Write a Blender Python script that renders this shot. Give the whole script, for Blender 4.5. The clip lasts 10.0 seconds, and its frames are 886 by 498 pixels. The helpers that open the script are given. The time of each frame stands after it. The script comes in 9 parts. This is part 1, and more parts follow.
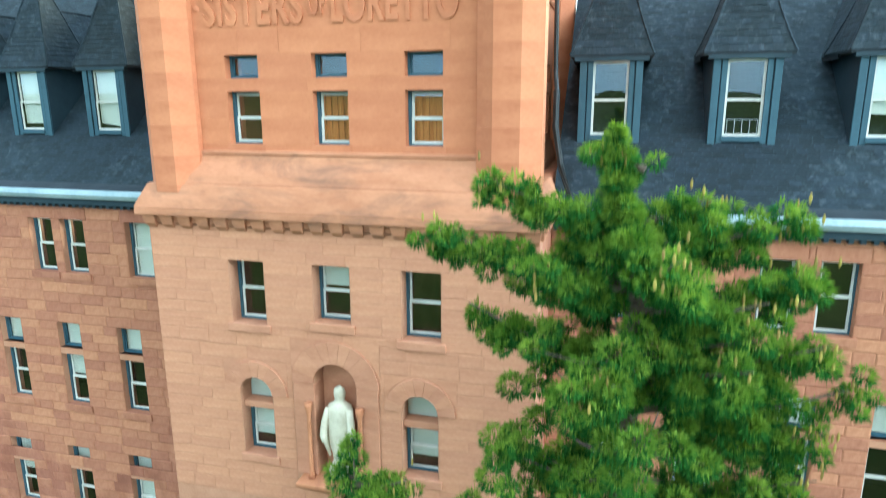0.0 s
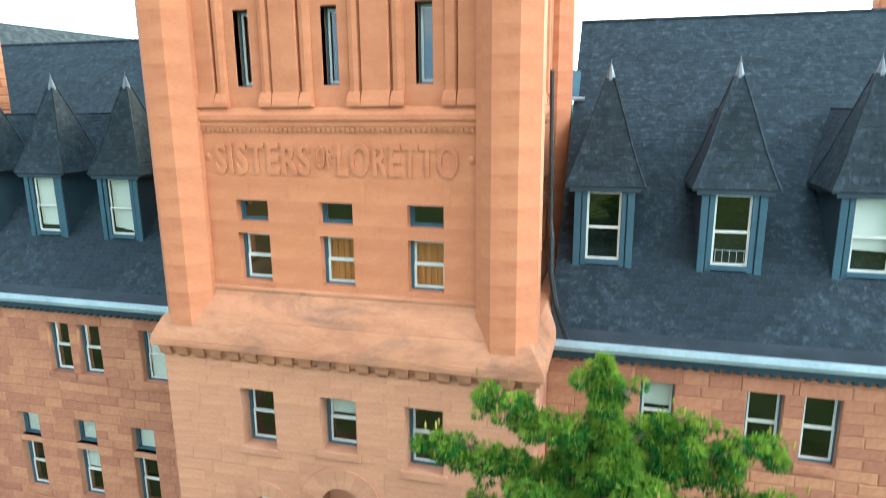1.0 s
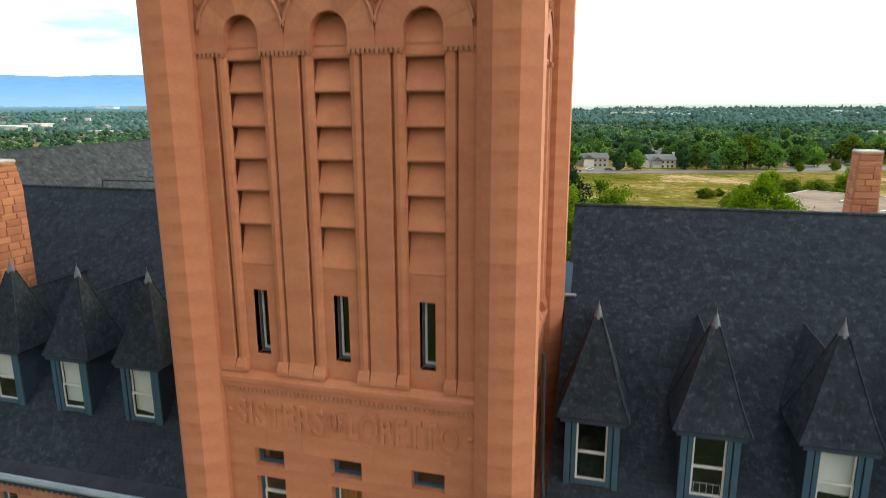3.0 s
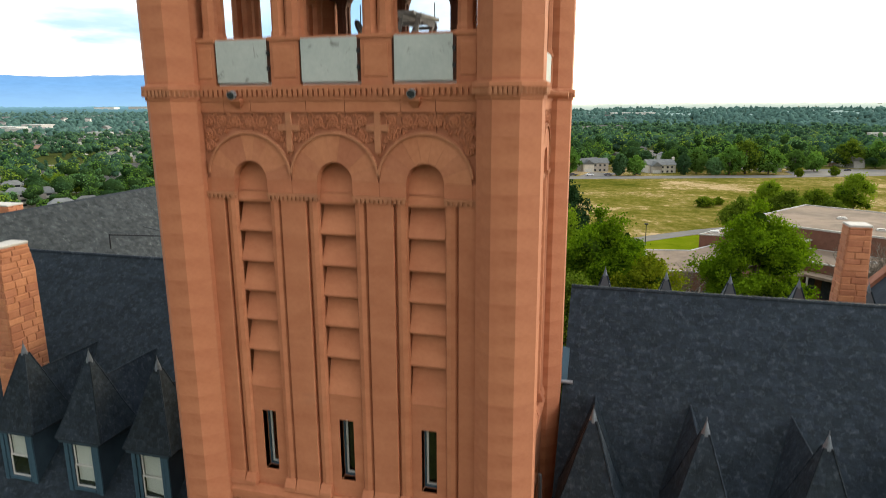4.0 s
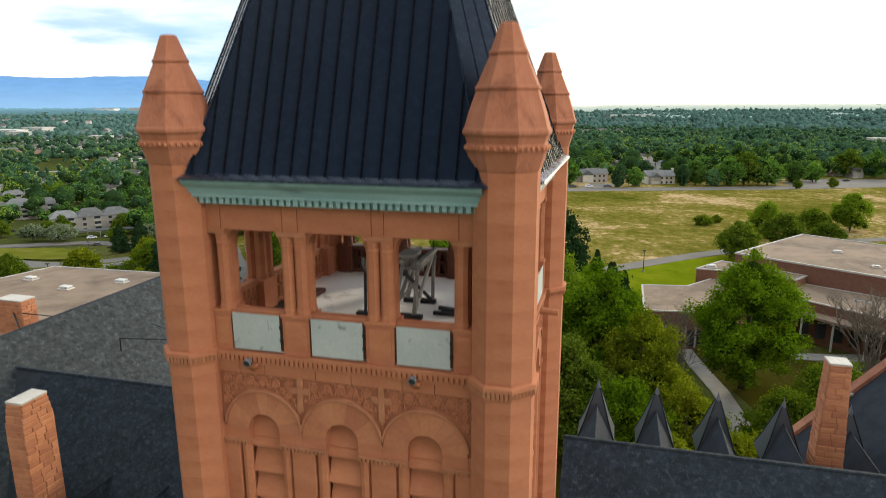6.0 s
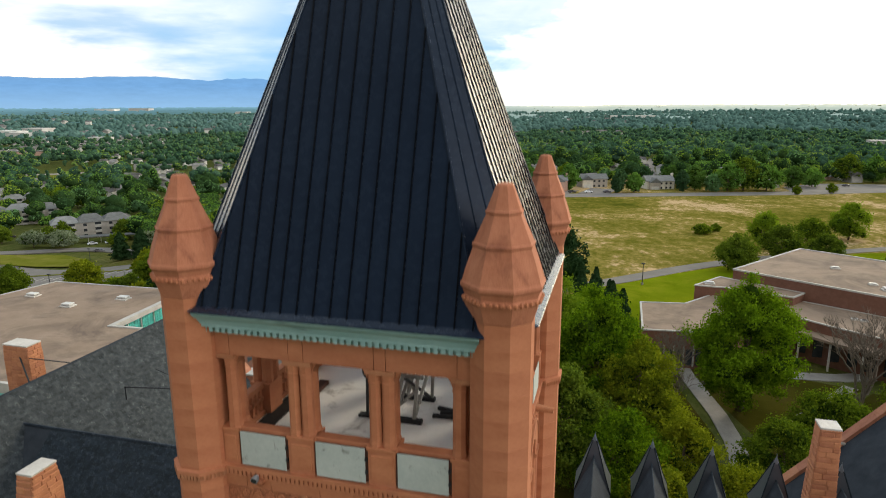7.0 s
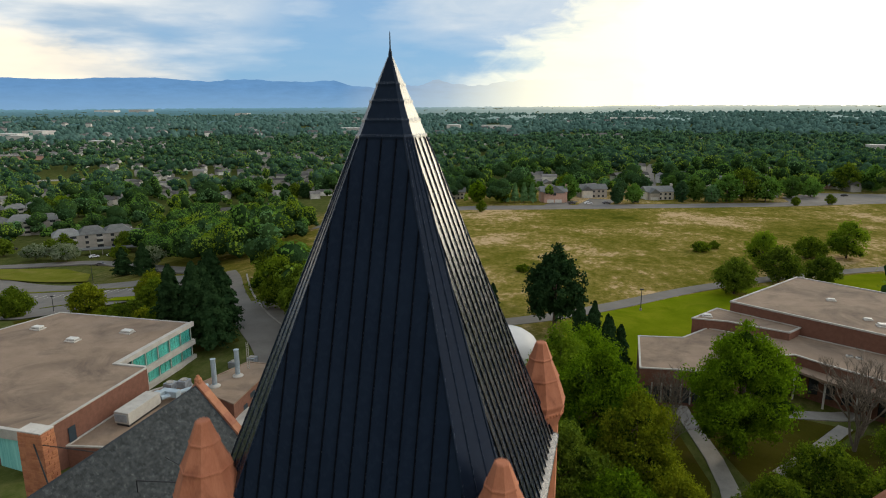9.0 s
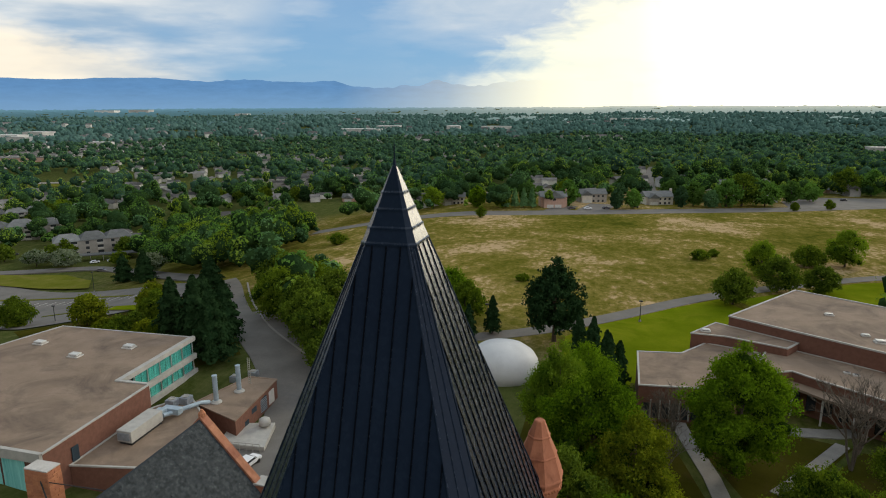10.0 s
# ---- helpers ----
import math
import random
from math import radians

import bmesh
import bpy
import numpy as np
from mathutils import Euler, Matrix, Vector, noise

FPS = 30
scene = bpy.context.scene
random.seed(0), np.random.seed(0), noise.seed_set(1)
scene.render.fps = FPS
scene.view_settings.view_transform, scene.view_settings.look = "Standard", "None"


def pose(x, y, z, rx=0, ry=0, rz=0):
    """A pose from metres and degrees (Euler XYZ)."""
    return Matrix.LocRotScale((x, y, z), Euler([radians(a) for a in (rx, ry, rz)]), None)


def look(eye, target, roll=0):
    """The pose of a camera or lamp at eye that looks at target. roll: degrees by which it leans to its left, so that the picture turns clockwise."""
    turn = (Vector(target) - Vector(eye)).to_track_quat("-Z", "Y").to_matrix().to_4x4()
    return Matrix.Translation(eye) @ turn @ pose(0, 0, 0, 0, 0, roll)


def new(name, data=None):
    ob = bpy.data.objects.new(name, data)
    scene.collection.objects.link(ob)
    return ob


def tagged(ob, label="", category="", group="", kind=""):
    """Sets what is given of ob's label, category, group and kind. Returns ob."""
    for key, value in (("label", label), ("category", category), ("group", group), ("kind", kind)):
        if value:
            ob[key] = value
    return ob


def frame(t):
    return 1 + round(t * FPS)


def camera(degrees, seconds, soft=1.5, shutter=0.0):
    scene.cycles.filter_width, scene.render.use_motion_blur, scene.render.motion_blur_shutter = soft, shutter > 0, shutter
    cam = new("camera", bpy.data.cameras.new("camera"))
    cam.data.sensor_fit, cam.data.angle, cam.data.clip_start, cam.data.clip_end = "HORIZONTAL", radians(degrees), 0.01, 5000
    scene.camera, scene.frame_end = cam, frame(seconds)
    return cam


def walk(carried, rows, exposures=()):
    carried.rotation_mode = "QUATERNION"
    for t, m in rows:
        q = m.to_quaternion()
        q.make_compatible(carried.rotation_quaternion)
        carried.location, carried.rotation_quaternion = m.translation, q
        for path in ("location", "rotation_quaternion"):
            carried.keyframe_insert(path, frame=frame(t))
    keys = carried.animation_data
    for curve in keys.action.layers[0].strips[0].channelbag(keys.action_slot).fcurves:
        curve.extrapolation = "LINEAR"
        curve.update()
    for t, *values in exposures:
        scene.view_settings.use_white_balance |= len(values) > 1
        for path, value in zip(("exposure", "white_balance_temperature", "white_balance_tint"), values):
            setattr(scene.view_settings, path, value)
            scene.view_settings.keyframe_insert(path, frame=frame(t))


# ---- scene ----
cam = camera(69.3, 10.0, 1.0, 0.6)
# seconds, place, then yaw, pitch and roll in degrees
ROWS = [
    (0, 6.160, -13.420, 15.005, 14.94, -13.14, 0.23),
    (0.5, 6.174, -13.456, 16.601, 14.96, -12.83, 0.31),
    (1, 6.207, -13.438, 18.235, 15.06, -12.90, 0.54),
    (1.5, 6.228, -13.436, 19.840, 15.08, -12.86, 0.54),
    (2, 6.217, -13.455, 21.458, 15.03, -12.75, 0.36),
    (2.5, 6.198, -13.458, 23.107, 15.03, -12.67, 0.25),
    (4, 6.201, -13.483, 28.020, 15.04, -12.71, 0.26),
    (4.5, 6.200, -13.460, 29.635, 15.03, -12.69, 0.25),
    (5, 6.205, -13.425, 31.262, 15.03, -12.71, 0.24),
    (5.5, 6.212, -13.399, 32.888, 15.02, -12.69, 0.23),
    (6, 6.245, -13.372, 34.487, 15.04, -12.70, 0.25),
    (7.5, 6.284, -13.348, 39.387, 15.04, -12.73, 0.23),
    (8, 6.289, -13.349, 41.031, 15.04, -12.74, 0.24),
    (8.5, 6.268, -13.325, 42.653, 15.04, -12.74, 0.25),
    (9, 6.241, -13.297, 44.258, 15.04, -12.73, 0.25),
    (9.5, 6.214, -13.304, 45.822, 15.04, -12.72, 0.24),
    (10, 6.199, -13.355, 47.268, 15.03, -12.74, 0.22),
]
EXPOSURES = [(0.0, 2.29, 5350, -12), (0.5, 2.29, 5400, -12), (1.0, 2.14, 5600, -8), (1.5, 1.80, 5900, -3), (2.0, 1.39, 6300, 3), (2.5, 1.02, 6600, 7), (4.0, 0.68, 6850, 10), (6.0, 0.53, 6850, 10), (8.0, 0.12, 6850, 10), (10.0, -0.27, 6600, 10)]
walk(cam, [(t, pose(x, y, z, 90 + pitch, roll, yaw)) for t, x, y, z, yaw, pitch, roll in ROWS], EXPOSURES)

# ---- world and sun ----
SUN_AZ, SUN_EL = radians(32), radians(23)          # azimuth clockwise from +y
SUN_DIR = Vector((math.sin(SUN_AZ) * math.cos(SUN_EL), math.cos(SUN_AZ) * math.cos(SUN_EL), math.sin(SUN_EL)))
world = bpy.data.worlds.new("overcast_sky")
scene.world = world
world.use_nodes = True


class Nodes:
    """A short way to write node trees."""

    def __init__(self, tree, fresh=True):
        self.tree = tree
        if fresh:
            tree.nodes.clear()

    def add(self, kind, **values):
        n = self.tree.nodes.new(kind)
        for key, value in values.items():
            if key in n.inputs:
                self.put(n.inputs[key], value)
        return n

    def put(self, socket, value):
        if isinstance(value, bpy.types.NodeSocket):
            self.tree.links.new(value, socket)
        else:
            socket.default_value = value

    def math(self, op, a, b=0.0, clamp=False):
        n = self.tree.nodes.new("ShaderNodeMath")
        n.operation, n.use_clamp = op, clamp
        self.put(n.inputs[0], a)
        self.put(n.inputs[1], b)
        return n.outputs[0]

    def mix(self, fac, a, b, blend="MIX"):
        n = self.tree.nodes.new("ShaderNodeMixRGB")
        n.blend_type = blend
        self.put(n.inputs[0], fac)
        self.put(n.inputs[1], a)
        self.put(n.inputs[2], b)
        return n.outputs[0]

    def ramp(self, fac, stops):
        n = self.tree.nodes.new("ShaderNodeValToRGB")
        self.put(n.inputs[0], fac)
        el = n.color_ramp.elements
        while len(el) < len(stops):
            el.new(0.5)
        for e, (p, c) in zip(el, stops):
            e.position = p
            e.color = (c, c, c, 1) if isinstance(c, (int, float)) else (*c, 1)
        return n.outputs[0]

    def noise(self, vec, scale, detail=3.0, rough=0.55, distort=0.0):
        n = self.add("ShaderNodeTexNoise", Vector=vec, Scale=scale, Detail=detail, Roughness=rough, Distortion=distort)
        return n.outputs["Fac"]

    def stretch(self, vec, scale):
        n = self.add("ShaderNodeMapping", Vector=vec, Scale=scale)
        return n.outputs[0]


W = Nodes(world.node_tree)
ray_way = W.add("ShaderNodeTexCoord").outputs["Generated"]
sky = W.add("ShaderNodeTexSky")
sky.sky_type, sky.sun_disc = "NISHITA", False
sky.sun_elevation, sky.sun_rotation = SUN_EL, SUN_AZ
sky.air_density, sky.dust_density, sky.altitude = 1.2, 2.0, 1700
cloud_a = W.noise(W.stretch(ray_way, (1, 1, 3.0)), 2.2, 6, 0.55, 0.5)
cloud_b = W.noise(W.stretch(ray_way, (1, 1, 5.0)), 6.0, 5, 0.5)
cloud_c = W.noise(W.stretch(ray_way, (1, 1, 2.2)), 22.0, 6, 0.6, 0.6)
sep = W.add("ShaderNodeSeparateXYZ", Vector=ray_way)
high = sep.outputs[2]


def lobe(az, el, inner, outer, wobble):
    """1 round a place in the sky, 0 away from it; az clockwise from +y, all in degrees."""
    d = W.tree.nodes.new("ShaderNodeVectorMath")
    d.operation = "DOT_PRODUCT"
    W.put(d.inputs[0], ray_way)
    a, e = radians(az), radians(el)
    d.inputs[1].default_value = (math.sin(a) * math.cos(e), math.cos(a) * math.cos(e), math.sin(e))
    v = W.math("ADD", d.outputs["Value"], W.math("MULTIPLY", W.math("SUBTRACT", W.math("ADD", cloud_a, W.math("MULTIPLY", W.math("SUBTRACT", cloud_b, 0.5), 0.8)), 0.5), wobble))
    c0, c1 = math.cos(radians(outer)), math.cos(radians(inner))
    return W.math("DIVIDE", W.math("SUBTRACT", v, c0), c1 - c0, True)


def below(a, b, soft, wobble):
    """1 under the slanting line in the sky through two places (azimuth, elevation), 0 above it, soft degrees wide."""
    way = [Vector((math.sin(radians(az)) * math.cos(radians(el)), math.cos(radians(az)) * math.cos(radians(el)), math.sin(radians(el)))) for az, el in (a, b)]
    n = way[0].cross(way[1]).normalized()
    n = -n if n.z > 0 else n
    d = W.tree.nodes.new("ShaderNodeVectorMath")
    d.operation = "DOT_PRODUCT"
    W.put(d.inputs[0], ray_way)
    d.inputs[1].default_value = n
    torn = W.math("SUBTRACT", W.math("ADD", W.math("MULTIPLY", cloud_b, 0.55), W.math("MULTIPLY", cloud_c, 0.45)), 0.5)
    v = W.math("ADD", d.outputs["Value"], W.math("MULTIPLY", torn, wobble))
    return W.math("ADD", W.math("DIVIDE", v, math.sin(radians(soft))), 0.5, True)


veil = W.ramp(lobe(26, 14, 19, 49, 0.22), [(0.22, 0.0), (0.72, 1.0)])                 # bright cloud before the sun
veil = W.math("MULTIPLY", veil, W.ramp(below((-13, 1.5), (2, 9.3), 3.2, 0.16), [(0.0, 0.0), (1.0, 1.0)]))
west_cloud = lobe(-60, 3.0, 14, 27, 0.12)         # pale cloud over the mountains
west_band = below((-50, 6.0), (-36, 2.6), 1.6, 0.07)
west_top = lobe(-58, 12, 10, 30, 0.16)
blue = W.mix(W.math("MULTIPLY", high, 7.0, True), (0.19, 0.50, 0.88, 1), (0.15, 0.42, 0.80, 1))
blue = W.mix(0.2, blue, W.mix(1.0, sky.outputs[0], (0.12, 0.12, 0.12, 1), "MULTIPLY"))
grey = W.mix(W.math("ADD", W.math("MULTIPLY", cloud_b, 0.6), W.math("MULTIPLY", cloud_c, 0.4)), (0.38, 0.58, 0.81, 1), (0.98, 1.02, 1.04, 1))
cover = W.ramp(cloud_a, [(0.44, 0.0), (0.64, 0.8)])
over = W.ramp(W.math("ADD", high, W.math("MULTIPLY", W.math("SUBTRACT", cloud_b, 0.5), 0.10)), [(0.065, 0.0), (0.118, 0.95)])
gap = lobe(-25, 1, 4, 11, 0.05)                     # clear blue between the clouds
tone = W.mix(W.math("MULTIPLY", W.math("MAXIMUM", over, cover), W.math("SUBTRACT", 1.0, W.math("MULTIPLY", gap, 0.85))), blue, grey)
tone = W.mix(west_top, tone, W.mix(W.ramp(cloud_b, [(0.36, 0.0), (0.62, 1.0)]), (0.42, 0.59, 0.78, 1), (1.02, 1.05, 1.04, 1)))
tone = W.mix(W.math("MULTIPLY", west_cloud, west_band), tone, W.mix(cloud_b, (1.02, 0.93, 0.78, 1), (1.40, 1.30, 1.08, 1)))
tone = W.mix(veil, tone, W.mix(W.ramp(lobe(22, 7, 6, 24, 0.0), [(0.0, 0.0), (0.25, 0.02), (0.55, 0.12), (1.0, 1.0)]), (1.56, 1.48, 1.08, 1), (5.2, 4.8, 3.8, 1)))
# the open, brightly clouded half of the sky across from the sun
open_half = W.math("MULTIPLY", W.ramp(W.math("MULTIPLY", sep.outputs[1], -1.0), [(0.0, 0.0), (0.55, 1.0)]), W.ramp(high, [(0.02, 0.35), (0.3, 1.0)]))
eastward = W.ramp(W.math("ADD", W.math("MULTIPLY", sep.outputs[0], 0.5), 0.5), [(0.15, 0.0), (0.80, 1.0)])
tone = W.mix(open_half, tone, W.mix(eastward, W.mix(cloud_b, (0.36, 0.40, 0.45, 1), (0.60, 0.61, 0.62, 1)), W.mix(cloud_b, (0.70, 0.71, 0.72, 1), (1.00, 0.97, 0.91, 1))))
east = lobe(106, 20, 8, 23, 0.08)                   # sunlit cloud in the east
tone = W.mix(east, tone, (4.2, 4.2, 4.3, 1))
back = W.add("ShaderNodeBackground", Color=tone, Strength=1.0)
W.put(W.add("ShaderNodeOutputWorld").inputs[0], back.outputs[0])

sun = bpy.data.lights.new("sun", "SUN")
sun.energy, sun.angle, sun.color = 1.5, radians(10), (1.0, 0.90, 0.72)
new("sun", sun).matrix_world = look(SUN_DIR * 100, (0, 0, 0))

# ---- materials ----
def surface(name, dark, light, size=1.0, rough=0.8, bump=0.3, metal=0.0, island=0.0, each=0.0, stretch=(1, 1, 1), fine=12.0,
            stain=None, stain_at=(0.55, 0.75), stain_size=0.35, gloss=0.3):
    """A procedural surface: coarse and fine variation in colour, roughness and relief. island, each: how far the colour
    differs from piece to piece in one mesh, or from object to object."""
    m = bpy.data.materials.new(name)
    m.use_nodes = True
    N = Nodes(m.node_tree)
    co = N.stretch(N.add("ShaderNodeTexCoord").outputs["Object"], stretch)
    coarse = N.noise(co, size, 4, 0.6)
    grain = N.noise(co, size * fine, 5, 0.65)
    fac = N.math("ADD", N.math("MULTIPLY", coarse, 0.6), N.math("MULTIPLY", grain, 0.4))
    tone = N.mix(N.ramp(fac, [(0.34, 0.0), (0.66, 1.0)]), (*dark, 1), (*light, 1))
    if stain:
        where = N.ramp(N.noise(co, stain_size, 5, 0.7, 0.6), [(stain_at[0], 0.0), (stain_at[1], 0.85)])
        tone = N.mix(where, tone, (*stain, 1))
    if island or each:
        shift = 0.0
        if island:
            shift = N.math("MULTIPLY", N.math("SUBTRACT", N.add("ShaderNodeNewGeometry").outputs["Random Per Island"], 0.5), island * 2)
        if each:
            shift = N.math("ADD", shift, N.math("MULTIPLY", N.math("SUBTRACT", N.add("ShaderNodeObjectInfo").outputs["Random"], 0.5), each * 2))
        hs = N.add("ShaderNodeHueSaturation", Color=tone, Value=N.math("ADD", shift, 1.0), Hue=N.math("ADD", N.math("MULTIPLY", shift, 0.03), 0.5))
        tone = hs.outputs[0]
    b = N.add("ShaderNodeBsdfPrincipled")
    N.put(b.inputs["Base Color"], tone)
    N.put(b.inputs["Roughness"], N.math("ADD", N.math("MULTIPLY", grain, 0.25), rough - 0.12, True))
    b.inputs["Metallic"].default_value = metal
    b.inputs["Specular IOR Level"].default_value = gloss
    if bump:
        bn = N.add("ShaderNodeBump", Strength=bump, Distance=0.05, Height=fac)
        N.put(b.inputs["Normal"], bn.outputs[0])
    N.put(N.add("ShaderNodeOutputMaterial").inputs[0], b.outputs[0])
    return m


def leaf_material(name, dark, light, size=0.3, through_light=0.3, speck=0.35):
    m = bpy.data.materials.new(name)
    m.use_nodes = True
    N = Nodes(m.node_tree)
    co = N.add("ShaderNodeTexCoord").outputs["Object"]
    isl = N.add("ShaderNodeNewGeometry").outputs["Random Per Island"]
    obj = N.add("ShaderNodeObjectInfo").outputs["Random"]
    fac = N.math("ADD", N.math("MULTIPLY", N.noise(co, size, 3), 0.9 - speck), N.math("ADD", N.math("MULTIPLY", isl, speck), N.math("MULTIPLY", obj, 0.12)))
    tone = N.mix(N.ramp(fac, [(0.28, 0.0), (0.75, 1.0)]), (*dark, 1), (*light, 1))
    d = N.add("ShaderNodeBsdfDiffuse", Color=tone)
    tr = N.add("ShaderNodeBsdfTranslucent", Color=N.mix(1.0, tone, (1.0, 1.0, 0.45, 1), "MULTIPLY"))
    mx = N.add("ShaderNodeMixShader", Fac=through_light)
    N.put(mx.inputs[1], d.outputs[0])
    N.put(mx.inputs[2], tr.outputs[0])
    N.put(N.add("ShaderNodeOutputMaterial").inputs[0], mx.outputs[0])
    return m


def wood_far_material(name, dark, light, bump_size):
    """Far crowns: leafy relief and mottled tone on joined lumps."""
    m = bpy.data.materials.new(name)
    m.use_nodes = True
    N = Nodes(m.node_tree)
    co = N.add("ShaderNodeTexCoord").outputs["Object"]
    isl = N.add("ShaderNodeNewGeometry").outputs["Random Per Island"]
    leafy = N.noise(co, bump_size, 3, 0.7)
    wide = N.noise(co, 0.006, 3, 0.6)
    fac = N.math("ADD", N.math("MULTIPLY", leafy, 0.35), N.math("ADD", N.math("MULTIPLY", isl, 0.4), N.math("MULTIPLY", wide, 0.35)))
    tone = N.mix(N.ramp(fac, [(0.3, 0.0), (0.8, 1.0)]), (*dark, 1), (*light, 1))
    b = N.add("ShaderNodeBsdfDiffuse", Color=tone)
    bn = N.add("ShaderNodeBump", Strength=1.0, Distance=1.2, Height=leafy)
    N.put(b.inputs["Normal"], bn.outputs[0])
    N.put(N.add("ShaderNodeOutputMaterial").inputs[0], b.outputs[0])
    return m


def glass_material(name, tint, rough=0.02, ior=1.5):
    m = bpy.data.materials.new(name)
    m.use_nodes = True
    N = Nodes(m.node_tree)
    co = N.add("ShaderNodeTexCoord").outputs["Object"]
    gl = N.add("ShaderNodeBsdfGlossy", Roughness=rough)
    gl.inputs["Color"].default_value = (0.95, 0.97, 1.0, 1)
    bn = N.add("ShaderNodeBump", Strength=0.08, Distance=0.02, Height=N.noise(co, 1.5, 2))
    N.put(gl.inputs["Normal"], bn.outputs[0])
    tr = N.add("ShaderNodeBsdfTransparent")
    tr.inputs[0].default_value = (*tint, 1)
    edge = N.add("ShaderNodeLayerWeight", Blend=0.5).outputs["Facing"]
    mx = N.add("ShaderNodeMixShader", Fac=N.math("ADD", N.math("MULTIPLY", N.math("POWER", edge, 5.0), 0.9), 0.05, True))
    N.put(mx.inputs[1], tr.outputs[0])
    N.put(mx.inputs[2], gl.outputs[0])
    N.put(N.add("ShaderNodeOutputMaterial").inputs[0], mx.outputs[0])
    return m


STONE = surface("smooth_red_sandstone", (0.352, 0.121, 0.057), (0.465, 0.182, 0.091), 0.8, 0.85, 0.18, island=0.05, each=0.03, stretch=(1, 1, 2.5), stain=(0.30, 0.13, 0.075), stain_at=(0.62, 0.85))
ROUGH = surface("rock_faced_sandstone", (0.255, 0.098, 0.054), (0.385, 0.172, 0.104), 1.6, 0.9, 0.5, island=0.14, each=0.15, fine=9, stretch=(1, 1, 0.55), stain=(0.19, 0.074, 0.042), stain_at=(0.50, 0.72), stain_size=0.5)
TOWER_ROUGH = surface("pale_rock_faced_sandstone", (0.355, 0.154, 0.088), (0.480, 0.236, 0.143), 1.6, 0.9, 0.4, island=0.07, each=0.05, fine=9, stretch=(0.7, 1, 2.2), stain=(0.29, 0.135, 0.082), stain_at=(0.52, 0.80), stain_size=0.5)
VOUSSOIR = surface("mixed_red_sandstone", (0.335, 0.115, 0.054), (0.475, 0.194, 0.100), 0.8, 0.85, 0.18, each=0.10)
WORN = surface("weathered_sandstone_moulding", (0.31, 0.126, 0.066), (0.45, 0.205, 0.115), 1.2, 0.9, 0.5, stretch=(0.6, 1, 2.2), stain=(0.19, 0.095, 0.062), stain_at=(0.50, 0.68), stain_size=0.9)
CAP_STONE = surface("streaked_red_cap_stone", (0.33, 0.112, 0.056), (0.46, 0.182, 0.100), 1.4, 0.85, 0.4, stretch=(1.6, 1.6, 0.6), stain=(0.225, 0.080, 0.044), stain_at=(0.52, 0.70), stain_size=1.3)
CHIMNEY_STONE = surface("orange_rock_faced_stone", (0.37, 0.140, 0.068), (0.49, 0.208, 0.110), 1.6, 0.9, 0.5, island=0.12, each=0.14, fine=9)
MORTAR = surface("red_mortar", (0.32, 0.148, 0.088), (0.44, 0.228, 0.143), 2.0, 0.95, 0.4)
# sandstone darkened: shade behind the carving is put into the colour
FRIEZE = surface("recess_shade_sandstone", (0.28, 0.102, 0.052), (0.38, 0.150, 0.080), 2.5, 0.9, 0.4)
CARVED = surface("carved_sandstone", (0.33, 0.13, 0.064), (0.45, 0.195, 0.10), 2.5, 0.9, 0.4, stain=(0.24, 0.11, 0.065), stain_at=(0.55, 0.8), stain_size=1.2)
SHINGLE = surface("charcoal_shingle", (0.0042, 0.0088, 0.0138), (0.0165, 0.0260, 0.0345), 2.0, 0.74, 0.6, island=0.30, each=0.30, fine=5, stain=(0.046, 0.060, 0.072), stain_at=(0.52, 0.72), stain_size=5.5, gloss=0.24)
SLATE = surface("shingle_underlay", (0.012, 0.016, 0.022), (0.03, 0.037, 0.046), 1.2, 0.9, 0.4)
# lighter than SHINGLE: light on the rear slope is put into its colour
SHINGLE_GREY = surface("lit_slope_grey_shingle", (0.018, 0.023, 0.026), (0.062, 0.070, 0.074), 2.2, 0.85, 0.6, island=0.24, each=0.24, fine=6, stain=(0.11, 0.12, 0.12), stain_at=(0.57, 0.70), stain_size=3.6, gloss=0.2)
TEAL = surface("slate_blue_paint", (0.028, 0.062, 0.088), (0.045, 0.092, 0.125), 1.5, 0.55, 0.1)
TEAL_DARK = surface("dark_blue_board", (0.014, 0.026, 0.038), (0.026, 0.045, 0.06), 1.5, 0.7, 0.2)
WHITE = surface("white_window_paint", (0.44, 0.43, 0.40), (0.62, 0.61, 0.58), 2.0, 0.5, 0.05, stain=(0.45, 0.42, 0.37), stain_at=(0.66, 0.85))
BLIND = surface("white_roller_blind", (0.62, 0.66, 0.66), (0.78, 0.80, 0.78), 1.2, 0.8, 0.05)
CURTAIN = surface("ochre_curtain", (0.36, 0.105, 0.028), (0.72, 0.29, 0.10), 1.5, 0.9, 0.2, stretch=(6, 6, 0.4))
GUTTER = surface("pale_gutter_metal", (0.25, 0.32, 0.37), (0.42, 0.50, 0.55), 0.8, 0.45, 0.1, metal=0.3, stain=(0.30, 0.33, 0.34), stain_at=(0.6, 0.8))
BLACKPIPE = surface("black_downpipe", (0.012, 0.013, 0.015), (0.03, 0.032, 0.035), 2, 0.5, 0.1)
OLD_LEAD = surface("tarnished_lead", (0.085, 0.10, 0.115), (0.19, 0.21, 0.23), 4, 0.55, 0.15, metal=0.4)
LEAD = surface("grey_lead", (0.20, 0.22, 0.24), (0.36, 0.39, 0.42), 2, 0.5, 0.15, metal=0.4)


